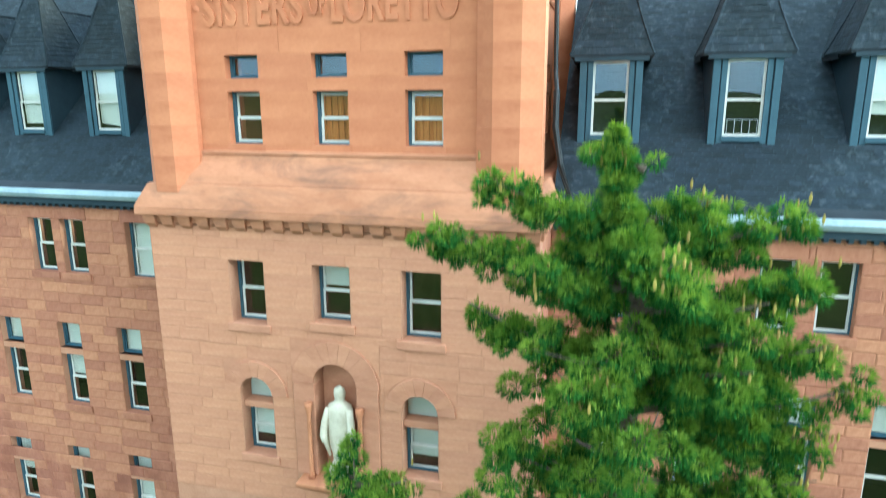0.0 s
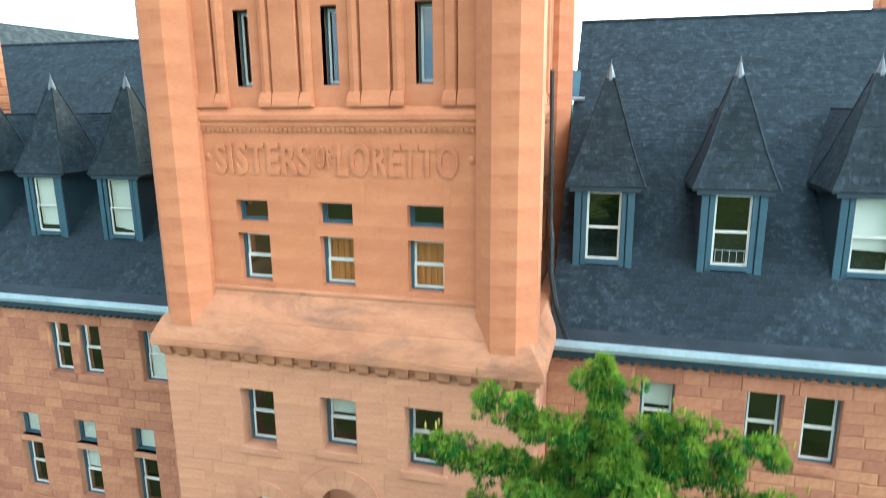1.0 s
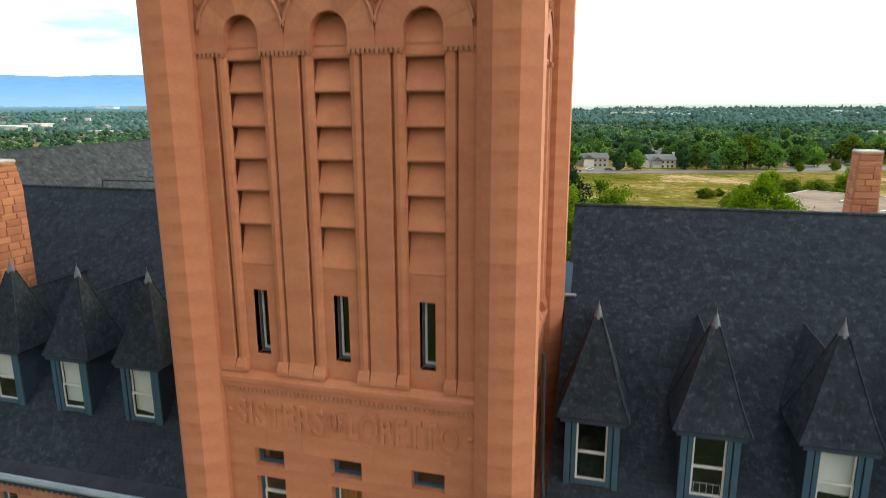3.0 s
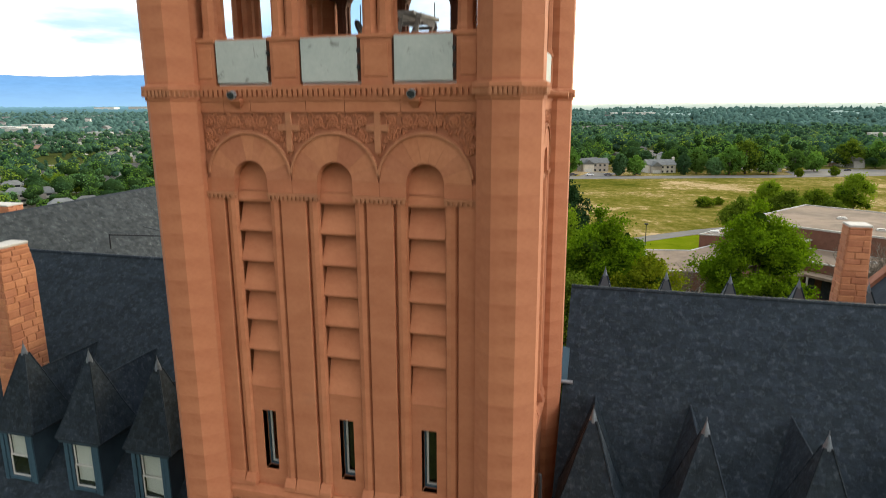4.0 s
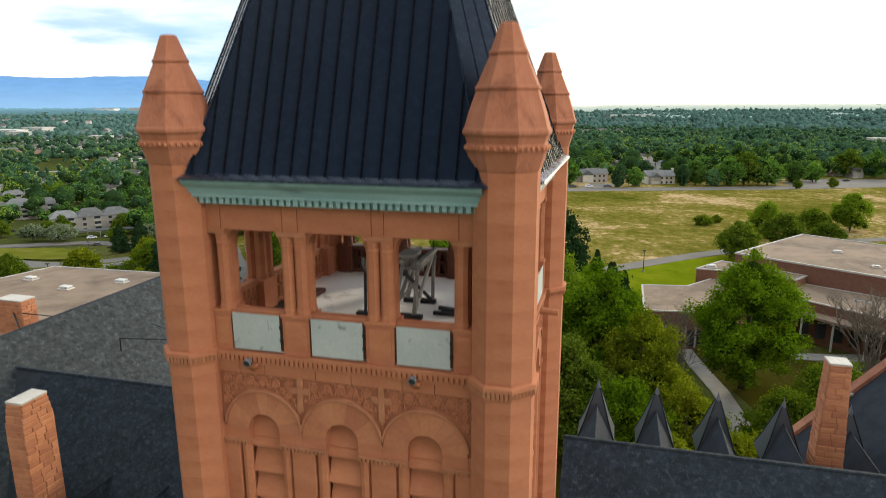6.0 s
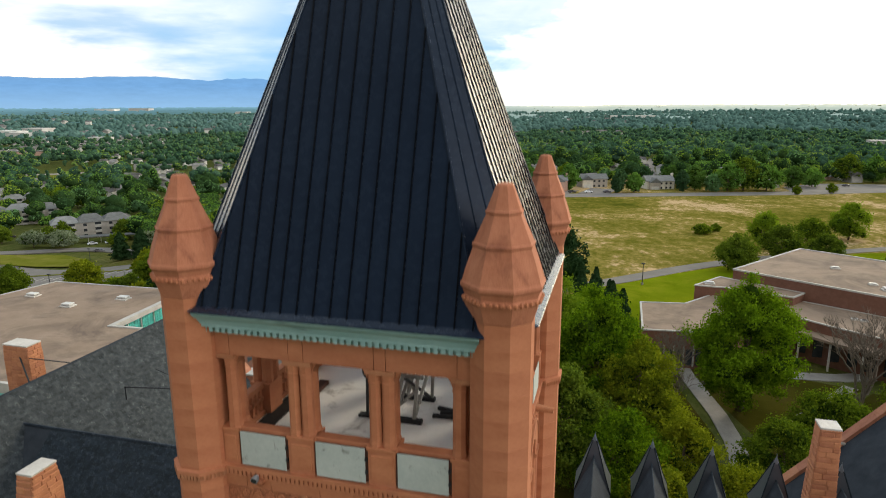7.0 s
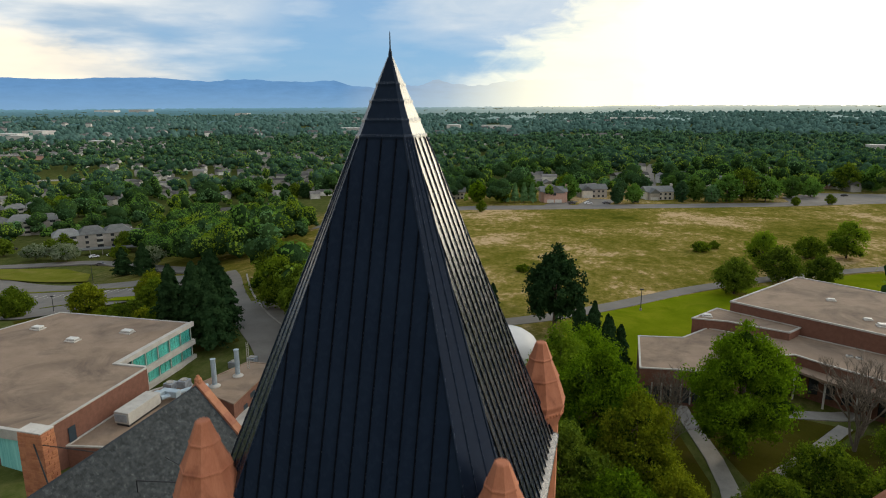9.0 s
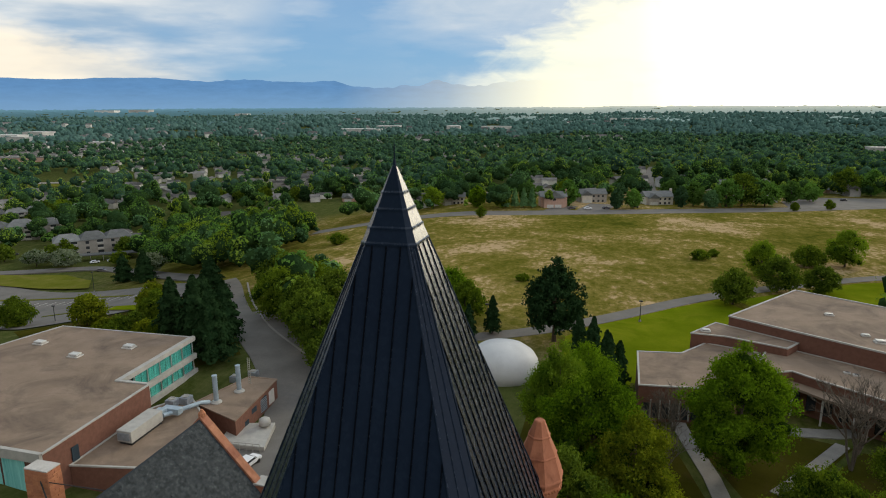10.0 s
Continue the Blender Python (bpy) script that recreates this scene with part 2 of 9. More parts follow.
def roof_metal(name, dark, light, rough, face_on, edge_on):
    """Painted metal sheet whose gloss grows towards a grazing view."""
    m = surface(name, dark, light, 0.35, rough, 0.02, each=0.08)
    N = Nodes(m.node_tree, False)
    b = [n for n in m.node_tree.nodes if n.type == "BSDF_PRINCIPLED"][0]
    edge = N.add("ShaderNodeLayerWeight", Blend=0.5).outputs["Facing"]
    N.put(b.inputs["Specular IOR Level"], N.math("ADD", N.math("MULTIPLY", N.math("POWER", edge, 2.7), edge_on - face_on), face_on))
    return m


METAL_ROOF = roof_metal("black_standing_seam_metal", (0.0078, 0.0140, 0.0260), (0.0112, 0.0196, 0.0350), 0.26, 0.03, 4.5)
SEAM_METAL = roof_metal("dark_standing_seam", (0.0016, 0.0026, 0.0046), (0.0030, 0.0046, 0.0080), 0.26, 0.03, 4.5)
CONE_METAL = roof_metal("dark_sheet_metal", (0.026, 0.032, 0.042), (0.044, 0.052, 0.064), 0.40, 0.6, 2.5)
COPPER = surface("verdigris_copper", (0.19, 0.345, 0.335), (0.33, 0.49, 0.475), 1.1, 0.6, 0.12, stretch=(0.5, 1, 2.5), stain=(0.10, 0.155, 0.15), stain_at=(0.58, 0.74), stain_size=1.6)
# pale copy of the cornice metal: east sunlight put into the colour
COPPER_LIT = surface("sunlit_pale_cornice", (0.42, 0.44, 0.40), (0.60, 0.61, 0.56), 1.5, 0.6, 0.1)
BOARD = surface("grey_painted_board", (0.34, 0.38, 0.355), (0.45, 0.48, 0.445), 1.1, 0.7, 0.1, stain=(0.13, 0.13, 0.11), stain_at=(0.60, 0.70), stain_size=2.6)
CONCRETE = surface("pale_concrete", (0.42, 0.39, 0.35), (0.60, 0.57, 0.52), 0.8, 0.85, 0.2, stain=(0.28, 0.25, 0.22), stain_at=(0.56, 0.76), stain_size=0.8)
WOOD_DARK = surface("dark_red_timber", (0.06, 0.025, 0.018), (0.11, 0.05, 0.035), 1.2, 0.8, 0.3, stretch=(6, 1, 1))
# dark brown of the balustrade; on rear columns it stands for backlit shade
BROWN_SHADE = surface("weathered_dark_brown_timber", (0.085, 0.030, 0.018), (0.16, 0.060, 0.036), 1.2, 0.85, 0.3, stretch=(4, 4, 0.6))
STEEL = surface("weathered_steel", (0.26, 0.25, 0.22), (0.46, 0.44, 0.39), 3, 0.6, 0.1, metal=0.2)
DARKBAG = surface("black_rubber", (0.012, 0.012, 0.013), (0.03, 0.03, 0.03), 3, 0.7, 0.2)
STATUE = surface("white_marble", (0.42, 0.37, 0.28), (0.60, 0.55, 0.44), 5, 0.7, 0.35)
# near-black: the darkness of unlit rooms is put into the colour
INSIDE = surface("unlit_room_plaster", (0.022, 0.022, 0.02), (0.04, 0.038, 0.034), 1, 0.9, 0.1)
PANE = glass_material("window_glass", (0.88, 0.89, 0.87))
PANE_TEAL = glass_material("teal_glass", (0.72, 0.92, 0.90))
TEAL_DRAPE = surface("teal_drape", (0.12, 0.42, 0.39), (0.32, 0.70, 0.64), 0.6, 0.8, 0.2, stretch=(3, 3, 0.2))
GRAVEL = surface("tan_gravel_roof", (0.195, 0.138, 0.096), (0.28, 0.208, 0.152), 0.25, 0.95, 0.2, fine=30, stain=(0.11, 0.08, 0.06), stain_at=(0.48, 0.7), stain_size=0.12)
BRICK = surface("brown_red_brick", (0.135, 0.06, 0.04), (0.20, 0.095, 0.065), 1.5, 0.9, 0.4, island=0.1, each=0.1)
COPING = surface("white_coping", (0.32, 0.31, 0.28), (0.47, 0.45, 0.41), 0.8, 0.6, 0.1)
ASPHALT = surface("grey_asphalt", (0.115, 0.106, 0.094), (0.175, 0.163, 0.147), 0.15, 0.95, 0.1, fine=25, stain=(0.105, 0.10, 0.098), stain_at=(0.55, 0.75), stain_size=0.08)
PAVING = surface("pale_path_concrete", (0.20, 0.185, 0.165), (0.30, 0.28, 0.25), 0.4, 0.9, 0.1)
DRY_LAWN = surface("dry_lawn", (0.085, 0.105, 0.010), (0.16, 0.155, 0.030), 0.12, 0.95, 0.3, fine=40, stain=(0.20, 0.155, 0.06), stain_at=(0.52, 0.75), stain_size=0.08, gloss=0.0)
LAWN = surface("mown_lawn", (0.085, 0.125, 0.004), (0.17, 0.20, 0.010), 0.12, 0.95, 0.3, fine=40, stain=(0.23, 0.22, 0.02), stain_at=(0.52, 0.8), stain_size=0.06, gloss=0.0)
BARK = surface("grey_brown_bark", (0.07, 0.05, 0.035), (0.14, 0.105, 0.08), 3, 0.95, 0.6, stretch=(3, 3, 0.6))
TWIG = surface("grey_bare_twig", (0.11, 0.088, 0.068), (0.20, 0.165, 0.13), 3, 0.95, 0.3)
LEAF_MAPLE = leaf_material("maple_leaf", (0.030, 0.074, 0.005), (0.190, 0.315, 0.015), 0.55, 0.42, 0.26)
LEAF_LIME = leaf_material("yellow_green_leaf", (0.054, 0.086, 0.006), (0.270, 0.305, 0.020), 0.55, 0.40, 0.26)
LEAF_DARK = leaf_material("dark_conifer_needle", (0.012, 0.032, 0.012), (0.03, 0.062, 0.022), 0.4, 0.12)
LEAF_MID = leaf_material("mid_green_leaf", (0.034, 0.070, 0.007), (0.190, 0.265, 0.022), 0.55, 0.40, 0.26)
LEAF_OLIVE = leaf_material("dull_olive_leaf", (0.040, 0.072, 0.010), (0.165, 0.235, 0.026), 0.3, 0.38)
LEAF_SILVER = leaf_material("silver_green_leaf", (0.12, 0.16, 0.10), (0.24, 0.28, 0.19))
# lit and shaded colours of the same needles, split by facing
NEEDLE = leaf_material("lit_spruce_needle", (0.045, 0.120, 0.014), (0.30, 0.40, 0.058), 3.0, 0.40, 0.16)
NEEDLE_SHADED = leaf_material("shaded_spruce_needle", (0.014, 0.060, 0.014), (0.06, 0.165, 0.028), 1.3, 0.25)
CONE = surface("yellow_brown_cone", (0.17, 0.115, 0.03), (0.30, 0.235, 0.045), 6, 0.8, 0.4, island=0.3)
# colours of lumps inside crowns: inner shade put into the material
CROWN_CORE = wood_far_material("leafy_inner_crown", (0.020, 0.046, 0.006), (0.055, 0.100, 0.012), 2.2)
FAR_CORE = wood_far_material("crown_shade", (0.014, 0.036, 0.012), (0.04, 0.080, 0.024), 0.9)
FAR_CORE_DULL = wood_far_material("hazed_crown_shade", (0.022, 0.058, 0.034), (0.060, 0.120, 0.074), 0.9)
GROVE_LEAF = leaf_material("grove_leaf", (0.072, 0.145, 0.012), (0.29, 0.395, 0.034), 0.10, 0.52, 0.14)


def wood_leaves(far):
    """Leaf tones of mixed trees; far: how much blue-grey haze is mixed into the colours."""
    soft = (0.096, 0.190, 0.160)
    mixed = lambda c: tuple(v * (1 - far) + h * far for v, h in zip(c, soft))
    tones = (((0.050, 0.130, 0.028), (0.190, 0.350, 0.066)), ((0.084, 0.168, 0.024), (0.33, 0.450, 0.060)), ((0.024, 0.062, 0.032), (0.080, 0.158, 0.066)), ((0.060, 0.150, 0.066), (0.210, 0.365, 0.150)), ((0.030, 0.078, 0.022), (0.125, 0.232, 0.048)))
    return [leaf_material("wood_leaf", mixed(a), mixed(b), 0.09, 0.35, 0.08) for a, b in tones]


# haze put into the leaf colours, stronger for each farther band
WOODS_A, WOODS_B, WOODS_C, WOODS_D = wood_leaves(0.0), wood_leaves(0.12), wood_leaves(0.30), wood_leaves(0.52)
# far woods: aerial haze put into a paler, bluer base colour
FAR_BLUE = wood_far_material("hazed_woods", (0.048, 0.102, 0.086), (0.098, 0.176, 0.150), 0.12)
HOUSE_WALL = surface("house_siding", (0.36, 0.33, 0.29), (0.52, 0.48, 0.42), 0.5, 0.9, 0.1, island=0.35, each=0.4)
HOUSE_BRICK = surface("pink_brick_house", (0.40, 0.25, 0.19), (0.52, 0.34, 0.27), 1, 0.9, 0.2)
HOUSE_ROOF = surface("grey_house_shingle", (0.095, 0.10, 0.098), (0.17, 0.175, 0.17), 0.5, 0.9, 0.2, island=0.35, each=0.35)
DARK_GLASS = surface("dark_far_window", (0.02, 0.025, 0.03), (0.05, 0.055, 0.06), 1, 0.2, 0.0)
CAR_WHITE = surface("white_car_paint", (0.70, 0.71, 0.72), (0.78, 0.79, 0.80), 1, 0.25, 0.0)
CAR_RED = surface("dark_car_paint", (0.06, 0.05, 0.055), (0.12, 0.11, 0.12), 1, 0.25, 0.0, each=0.8)
TYRE = surface("tyre_rubber", (0.012, 0.012, 0.012), (0.025, 0.025, 0.025), 3, 0.8, 0.1)


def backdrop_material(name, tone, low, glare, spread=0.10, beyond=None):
    """Far land and mountains that glow: haze and glare put into the emission, paler at their foot and towards the
    bright side of the sky.
    """
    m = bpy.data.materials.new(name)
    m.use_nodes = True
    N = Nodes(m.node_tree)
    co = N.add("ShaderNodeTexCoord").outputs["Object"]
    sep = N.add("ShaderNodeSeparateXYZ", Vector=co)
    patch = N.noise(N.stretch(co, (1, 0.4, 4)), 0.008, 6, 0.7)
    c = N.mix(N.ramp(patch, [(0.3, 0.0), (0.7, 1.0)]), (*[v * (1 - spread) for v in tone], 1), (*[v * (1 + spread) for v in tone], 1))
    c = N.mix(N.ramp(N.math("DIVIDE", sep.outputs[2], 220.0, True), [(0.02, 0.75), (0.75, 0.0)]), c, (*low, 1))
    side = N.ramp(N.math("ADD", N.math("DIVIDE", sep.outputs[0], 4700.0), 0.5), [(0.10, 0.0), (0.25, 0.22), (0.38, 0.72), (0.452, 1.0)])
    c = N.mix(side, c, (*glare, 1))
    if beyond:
        # haze painted into the glow: the plain fades out towards the mountains
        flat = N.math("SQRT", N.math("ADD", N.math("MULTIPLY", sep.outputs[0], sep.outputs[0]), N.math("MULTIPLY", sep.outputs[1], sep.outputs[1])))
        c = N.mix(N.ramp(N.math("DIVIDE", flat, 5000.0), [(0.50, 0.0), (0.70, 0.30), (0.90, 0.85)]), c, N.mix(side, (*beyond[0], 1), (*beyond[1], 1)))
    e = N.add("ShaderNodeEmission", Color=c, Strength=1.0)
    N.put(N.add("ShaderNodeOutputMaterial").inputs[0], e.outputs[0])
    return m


MOUNTAIN = backdrop_material("glowing_haze_mountain", (0.145, 0.330, 0.62), (0.27, 0.475, 0.71), (1.56, 1.48, 1.08))
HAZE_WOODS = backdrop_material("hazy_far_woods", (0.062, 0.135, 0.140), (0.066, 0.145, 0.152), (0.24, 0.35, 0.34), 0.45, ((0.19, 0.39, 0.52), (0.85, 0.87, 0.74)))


def ground_material():
    m = bpy.data.materials.new("dry_meadow_ground")
    m.use_nodes = True
    N = Nodes(m.node_tree)
    co = N.add("ShaderNodeTexCoord").outputs["Object"]
    wide = N.noise(N.stretch(co, (0.9, 0.8, 1)), 0.022, 6, 0.68, 0.4)
    tuft = N.noise(N.stretch(co, (1.0, 0.6, 1)), 0.34, 5, 0.8)
    fac = N.math("ADD", N.math("MULTIPLY", wide, 0.58), N.math("MULTIPLY", tuft, 0.42))
    tone = N.ramp(fac, [(0.36, (0.060, 0.070, 0.009)), (0.455, (0.125, 0.116, 0.019)), (0.525, (0.212, 0.166, 0.046)), (0.58, (0.44, 0.315, 0.175))])
    speck = N.ramp(N.noise(co, 0.7, 4, 0.7), [(0.55, 0.0), (0.68, 0.6)])
    tone = N.mix(speck, tone, (0.04, 0.052, 0.008, 1))
    # beyond the meadow: the duller ground of gardens and streets
    sep = N.add("ShaderNodeSeparateXYZ", Vector=co)
    ex = N.math("DIVIDE", N.math("SUBTRACT", sep.outputs[0], 80.0), 300.0)
    ey = N.math("DIVIDE", N.math("SUBTRACT", sep.outputs[1], 300.0), 190.0)
    far = N.math("ADD", N.math("SQRT", N.math("ADD", N.math("MULTIPLY", ex, ex), N.math("MULTIPLY", ey, ey))), N.math("MULTIPLY", N.math("SUBTRACT", wide, 0.5), 0.4))
    garden = N.mix(N.ramp(tuft, [(0.35, 0.0), (0.65, 1.0)]), (0.042, 0.060, 0.012, 1), (0.098, 0.104, 0.036, 1))
    tone = N.mix(N.ramp(N.math("DIVIDE", far, 2.0), [(0.44, 0.0), (0.56, 1.0)]), tone, garden)
    b = N.add("ShaderNodeBsdfPrincipled", Roughness=0.95)
    b.inputs["Specular IOR Level"].default_value = 0.0
    N.put(b.inputs["Base Color"], tone)
    N.put(N.add("ShaderNodeOutputMaterial").inputs[0], b.outputs[0])
    return m


GROUND = ground_material()


# ---- building blocks ----
class Geo:
    """Collects vertices and faces of one mesh."""

    def __init__(self):
        self.v, self.f = [], []

    def add(self, verts, faces):
        n = len(self.v)
        self.v += [tuple(p) for p in verts]
        self.f += [tuple(i + n for i in q) for q in faces]
        return self

    def box(self, x0, x1, y0, y1, z0, z1):
        v = [(x, y, z) for z in (z0, z1) for x, y in ((x0, y0), (x1, y0), (x1, y1), (x0, y1))]
        return self.add(v, [(3, 2, 1, 0), (4, 5, 6, 7), (0, 1, 5, 4), (1, 2, 6, 5), (2, 3, 7, 6), (3, 0, 4, 7)])

    def loft(self, rings, cap0=True, cap1=True):
        k = len(rings[0])
        v = [p for r in rings for p in r]
        f = []
        for a in range(len(rings) - 1):
            for i in range(k):
                j = (i + 1) % k
                f.append((a * k + i, a * k + j, (a + 1) * k + j, (a + 1) * k + i))
        if cap0:
            f.append(tuple(reversed(range(k))))
        if cap1:
            f.append(tuple((len(rings) - 1) * k + i for i in range(k)))
        return self.add(v, f)

    def lathe(self, cx, cy, prof, n=12, turn=0.0):
        """prof: rows of radius and height, from below to above."""
        return self.loft([[(cx + r * math.cos(turn + math.tau * i / n), cy + r * math.sin(turn + math.tau * i / n), z) for i in range(n)] for r, z in prof])

    def octagon(self, cx, cy, prof):
        k = 1 / math.cos(math.pi / 8)
        return self.lathe(cx, cy, [(a * k, z) for a, z in prof], 8, math.pi / 8)

    def tube(self, points, radii, n=6):
        rings = []
        pts = [Vector(p) for p in points]
        for i, p in enumerate(pts):
            d = (pts[min(i + 1, len(pts) - 1)] - pts[max(i - 1, 0)]).normalized()
            s = d.orthogonal() if abs(d.z) > 0.95 else d.cross(Vector((0, 0, 1)))
            s.normalize()
            u = d.cross(s)
            r = radii[i] if isinstance(radii, (list, tuple)) else radii
            rings.append([p + (s * math.cos(math.tau * k / n) + u * math.sin(math.tau * k / n)) * r for k in range(n)])
        return self.loft(rings)

    def plate(self, poly, y0, y1):
        """A polygon in x and z (anticlockwise as seen from the front), y0 its front and y1 its back."""
        return self.loft([[(x, y1, z) for x, z in poly], [(x, y0, z) for x, z in poly]])

    def prism(self, poly, z0, z1):
        return self.loft([[(x, y, z0) for x, y in poly], [(x, y, z1) for x, y in poly]])

    def mesh(self, name, mat, smooth=False):
        me = bpy.data.meshes.new(name)
        me.from_pydata(self.v, [], self.f)
        me.materials.append(mat)
        if smooth:
            me.polygons.foreach_set("use_smooth", [True] * len(me.polygons))
        me.update()
        return me


WORLD_OF = {}


def thing(name, place, label, category, group="", kind=""):
    ob = new(name)
    ob.empty_display_size = 0.3
    ob.location = place
    WORLD_OF[ob.name] = Matrix.Translation(place)
    return tagged(ob, label, category, group, kind)


def part(name, geo, mat, parent=None, label="", bevel=0.0, smooth=False, at=None):
    """One mesh object, in world places, under a thing or under a part. geo: a Geo or a ready mesh."""
    me = geo if isinstance(geo, bpy.types.Mesh) else geo.mesh(name, mat, smooth)
    ob = new(name, me)
    m = at or Matrix()
    ob.matrix_basis = m
    WORLD_OF[ob.name] = m
    if parent:
        ob.parent = parent
        ob.matrix_parent_inverse = WORLD_OF[parent.name].inverted()
    if bevel:
        mod = ob.modifiers.new("worn_edge", "BEVEL")
        mod.width, mod.segments, mod.limit_method, mod.angle_limit = bevel, 2, "ANGLE", radians(40)
    if label:
        tagged(ob, label)
    return ob


def solo(name, geo, mat, label, category, group="", kind="", bevel=0.0, smooth=False):
    return tagged(part(name, geo, mat, None, "", bevel, smooth), label, category, group, kind)


def cells(x0, x1, z0, z1, holes):
    """The rectangles that are left of a wall when its openings are taken out."""
    zs = sorted({z0, z1, *[min(max(z, z0), z1) for h in holes for z in h[2:]]})
    out = []
    for za, zb in zip(zs, zs[1:]):
        cut = sorted((h[0], h[1]) for h in holes if h[2] < zb - 1e-6 and h[3] > za + 1e-6)
        at = x0
        for a, b in cut:
            if a > at + 1e-6:
                out.append((at, a, za, zb))
            at = max(at, b)
        if at < x1 - 1e-6:
            out.append((at, x1, za, zb))
    return out


def wall_geo(x0, x1, z0, z1, holes, y0, y1):
    """A wall slab from y0 (front) to y1 (back) with rectangular openings, as one closed skin."""
    xs = sorted({x0, x1, *[round(min(max(x, x0), x1), 4) for h in holes for x in h[:2]]})
    zs = sorted({z0, z1, *[round(min(max(z, z0), z1), 4) for h in holes for z in h[2:]]})
    nx, nz = len(xs) - 1, len(zs) - 1
    solid = [[not any(h[0] < (xs[i] + xs[i + 1]) / 2 < h[1] and h[2] < (zs[k] + zs[k + 1]) / 2 < h[3] for h in holes) for k in range(nz)] for i in range(nx)]
    full = lambda i, k: 0 <= i < nx and 0 <= k < nz and solid[i][k]
    ids, g = {}, Geo()

    def at(i, k, back):
        key = (i, k, back)
        if key not in ids:
            ids[key] = len(g.v)
            g.v.append((xs[i], y1 if back else y0, zs[k]))
        return ids[key]

    for i in range(nx):
        for k in range(nz):
            if not solid[i][k]:
                continue
            c = ((i, k), (i + 1, k), (i + 1, k + 1), (i, k + 1))
            g.f.append(tuple(at(*p, False) for p in c))
            g.f.append(tuple(at(*p, True) for p in reversed(c)))
            for (di, dk), (p, q) in (((0, -1), (c[1], c[0])), ((1, 0), (c[2], c[1])), ((0, 1), (c[3], c[2])), ((-1, 0), (c[0], c[3]))):
                if not full(i + di, k + dk):
                    g.f.append((at(*p, False), at(*q, False), at(*q, True), at(*p, True)))
    return g


def courses(x0, x1, z0, z1, holes, high, long, rng):
    """Stone blocks laid in courses round the openings."""
    zs = sorted({z0, z1, *[min(max(z, z0), z1) for h in holes for z in h[2:]]})
    levels = [z0]
    for za, zb in zip(zs, zs[1:]):
        n = max(1, round((zb - za) / high))
        levels += [za + (zb - za) * (i + 1) / n for i in range(n)]
    out = []
    for za, zb in zip(levels, levels[1:]):
        for a, b, _, _ in cells(x0, x1, za, zb, holes):
            at = a
            while at < b - 1e-6:
                to = at + long * rng.uniform(0.6, 1.5)
                if b - to < long * 0.4:
                    to = b
                out.append((at, to, za, zb))
                at = to
    return out


def block_geo(geo, x0, x1, y, z0, z1, proud, bulge, rng, gap=0.006):
    """One stone block whose face stands proud of the plane y, rock-faced by bulge."""
    g2 = gap / 2
    x0, x1, z0, z1 = x0 + g2, x1 - g2, z0 + g2, z1 - g2
    e = min(0.035, (z1 - z0) * 0.2)
    yb, yf = y + 0.03, y - proud
    out = [(x0, yb, z0), (x1, yb, z0), (x1, yb, z1), (x0, yb, z1)]
    mid = [(x0, yf, z0), (x1, yf, z0), (x1, yf, z1), (x0, yf, z1)]
    top = [(x0 + e, yf - bulge * rng.uniform(0.3, 1), z0 + e), (x1 - e, yf - bulge * rng.uniform(0.3, 1), z0 + e),
           (x1 - e, yf - bulge * rng.uniform(0.3, 1), z1 - e), (x0 + e, yf - bulge * rng.uniform(0.3, 1), z1 - e)]
    geo.loft([out, mid, top], False, True)


def lay_blocks(parent, blocks, y, mat, proud, bulge, near, rng, name="stone", limit=300):
    """The blocks nearest to the point near (x, z) as parts of their own on shared meshes, the rest joined."""
    blocks = sorted(blocks, key=lambda b: abs((b[0] + b[1]) / 2 - near[0]) + abs((b[2] + b[3]) / 2 - near[1]))
    store = {}
    for b in blocks[:limit]:
        w, h = b[1] - b[0], b[3] - b[2]
        key = (round(w, 1), round(h, 2))
        if key not in store:
            q = Geo()
            block_geo(q, -w / 2, w / 2, 0, -h / 2, h / 2, proud, bulge, rng)
            store[key] = (q.mesh(name, mat), w, h)
        me, w0, h0 = store[key]
        part(name, me, mat, parent, at=Matrix.LocRotScale(((b[0] + b[1]) / 2, y, (b[2] + b[3]) / 2), None, (w / w0, 1, h / h0)))
    rest = Geo()
    for b in blocks[limit:]:
        block_geo(rest, b[0], b[1], y, b[2], b[3], proud, bulge, rng)
    if rest.f:
        tagged(part(name + "work", rest, mat, parent), kind="stuff")


def arch_poly(cx, zc, r0, r1, a0, a1, n=4):
    """A piece of an arch ring between two angles."""
    o = [(cx + r1 * math.cos(a0 + (a1 - a0) * i / n), zc + r1 * math.sin(a0 + (a1 - a0) * i / n)) for i in range(n + 1)]
    q = [(cx + r0 * math.cos(a1 + (a0 - a1) * i / n), zc + r0 * math.sin(a1 + (a0 - a1) * i / n)) for i in range(n + 1)]
    return o + q


def arch_fill(cx, zc, r, x0, x1, z1, n=12):
    """The two spandrel plates of a wall above an arch's springing, between x0, x1 and z1."""
    left = [(x0, zc), (cx - r, zc)] + [(cx + r * math.cos(a), zc + r * math.sin(a)) for a in [math.pi - math.pi / 2 * i / n for i in range(1, n + 1)]] + [(cx, z1), (x0, z1)]
    right = [(cx + r, zc), (x1, zc), (x1, z1), (cx, z1)] + [(cx + r * math.cos(a), zc + r * math.sin(a)) for a in [math.pi / 2 - math.pi / 2 * i / n for i in range(0, n)]]
    return left, right


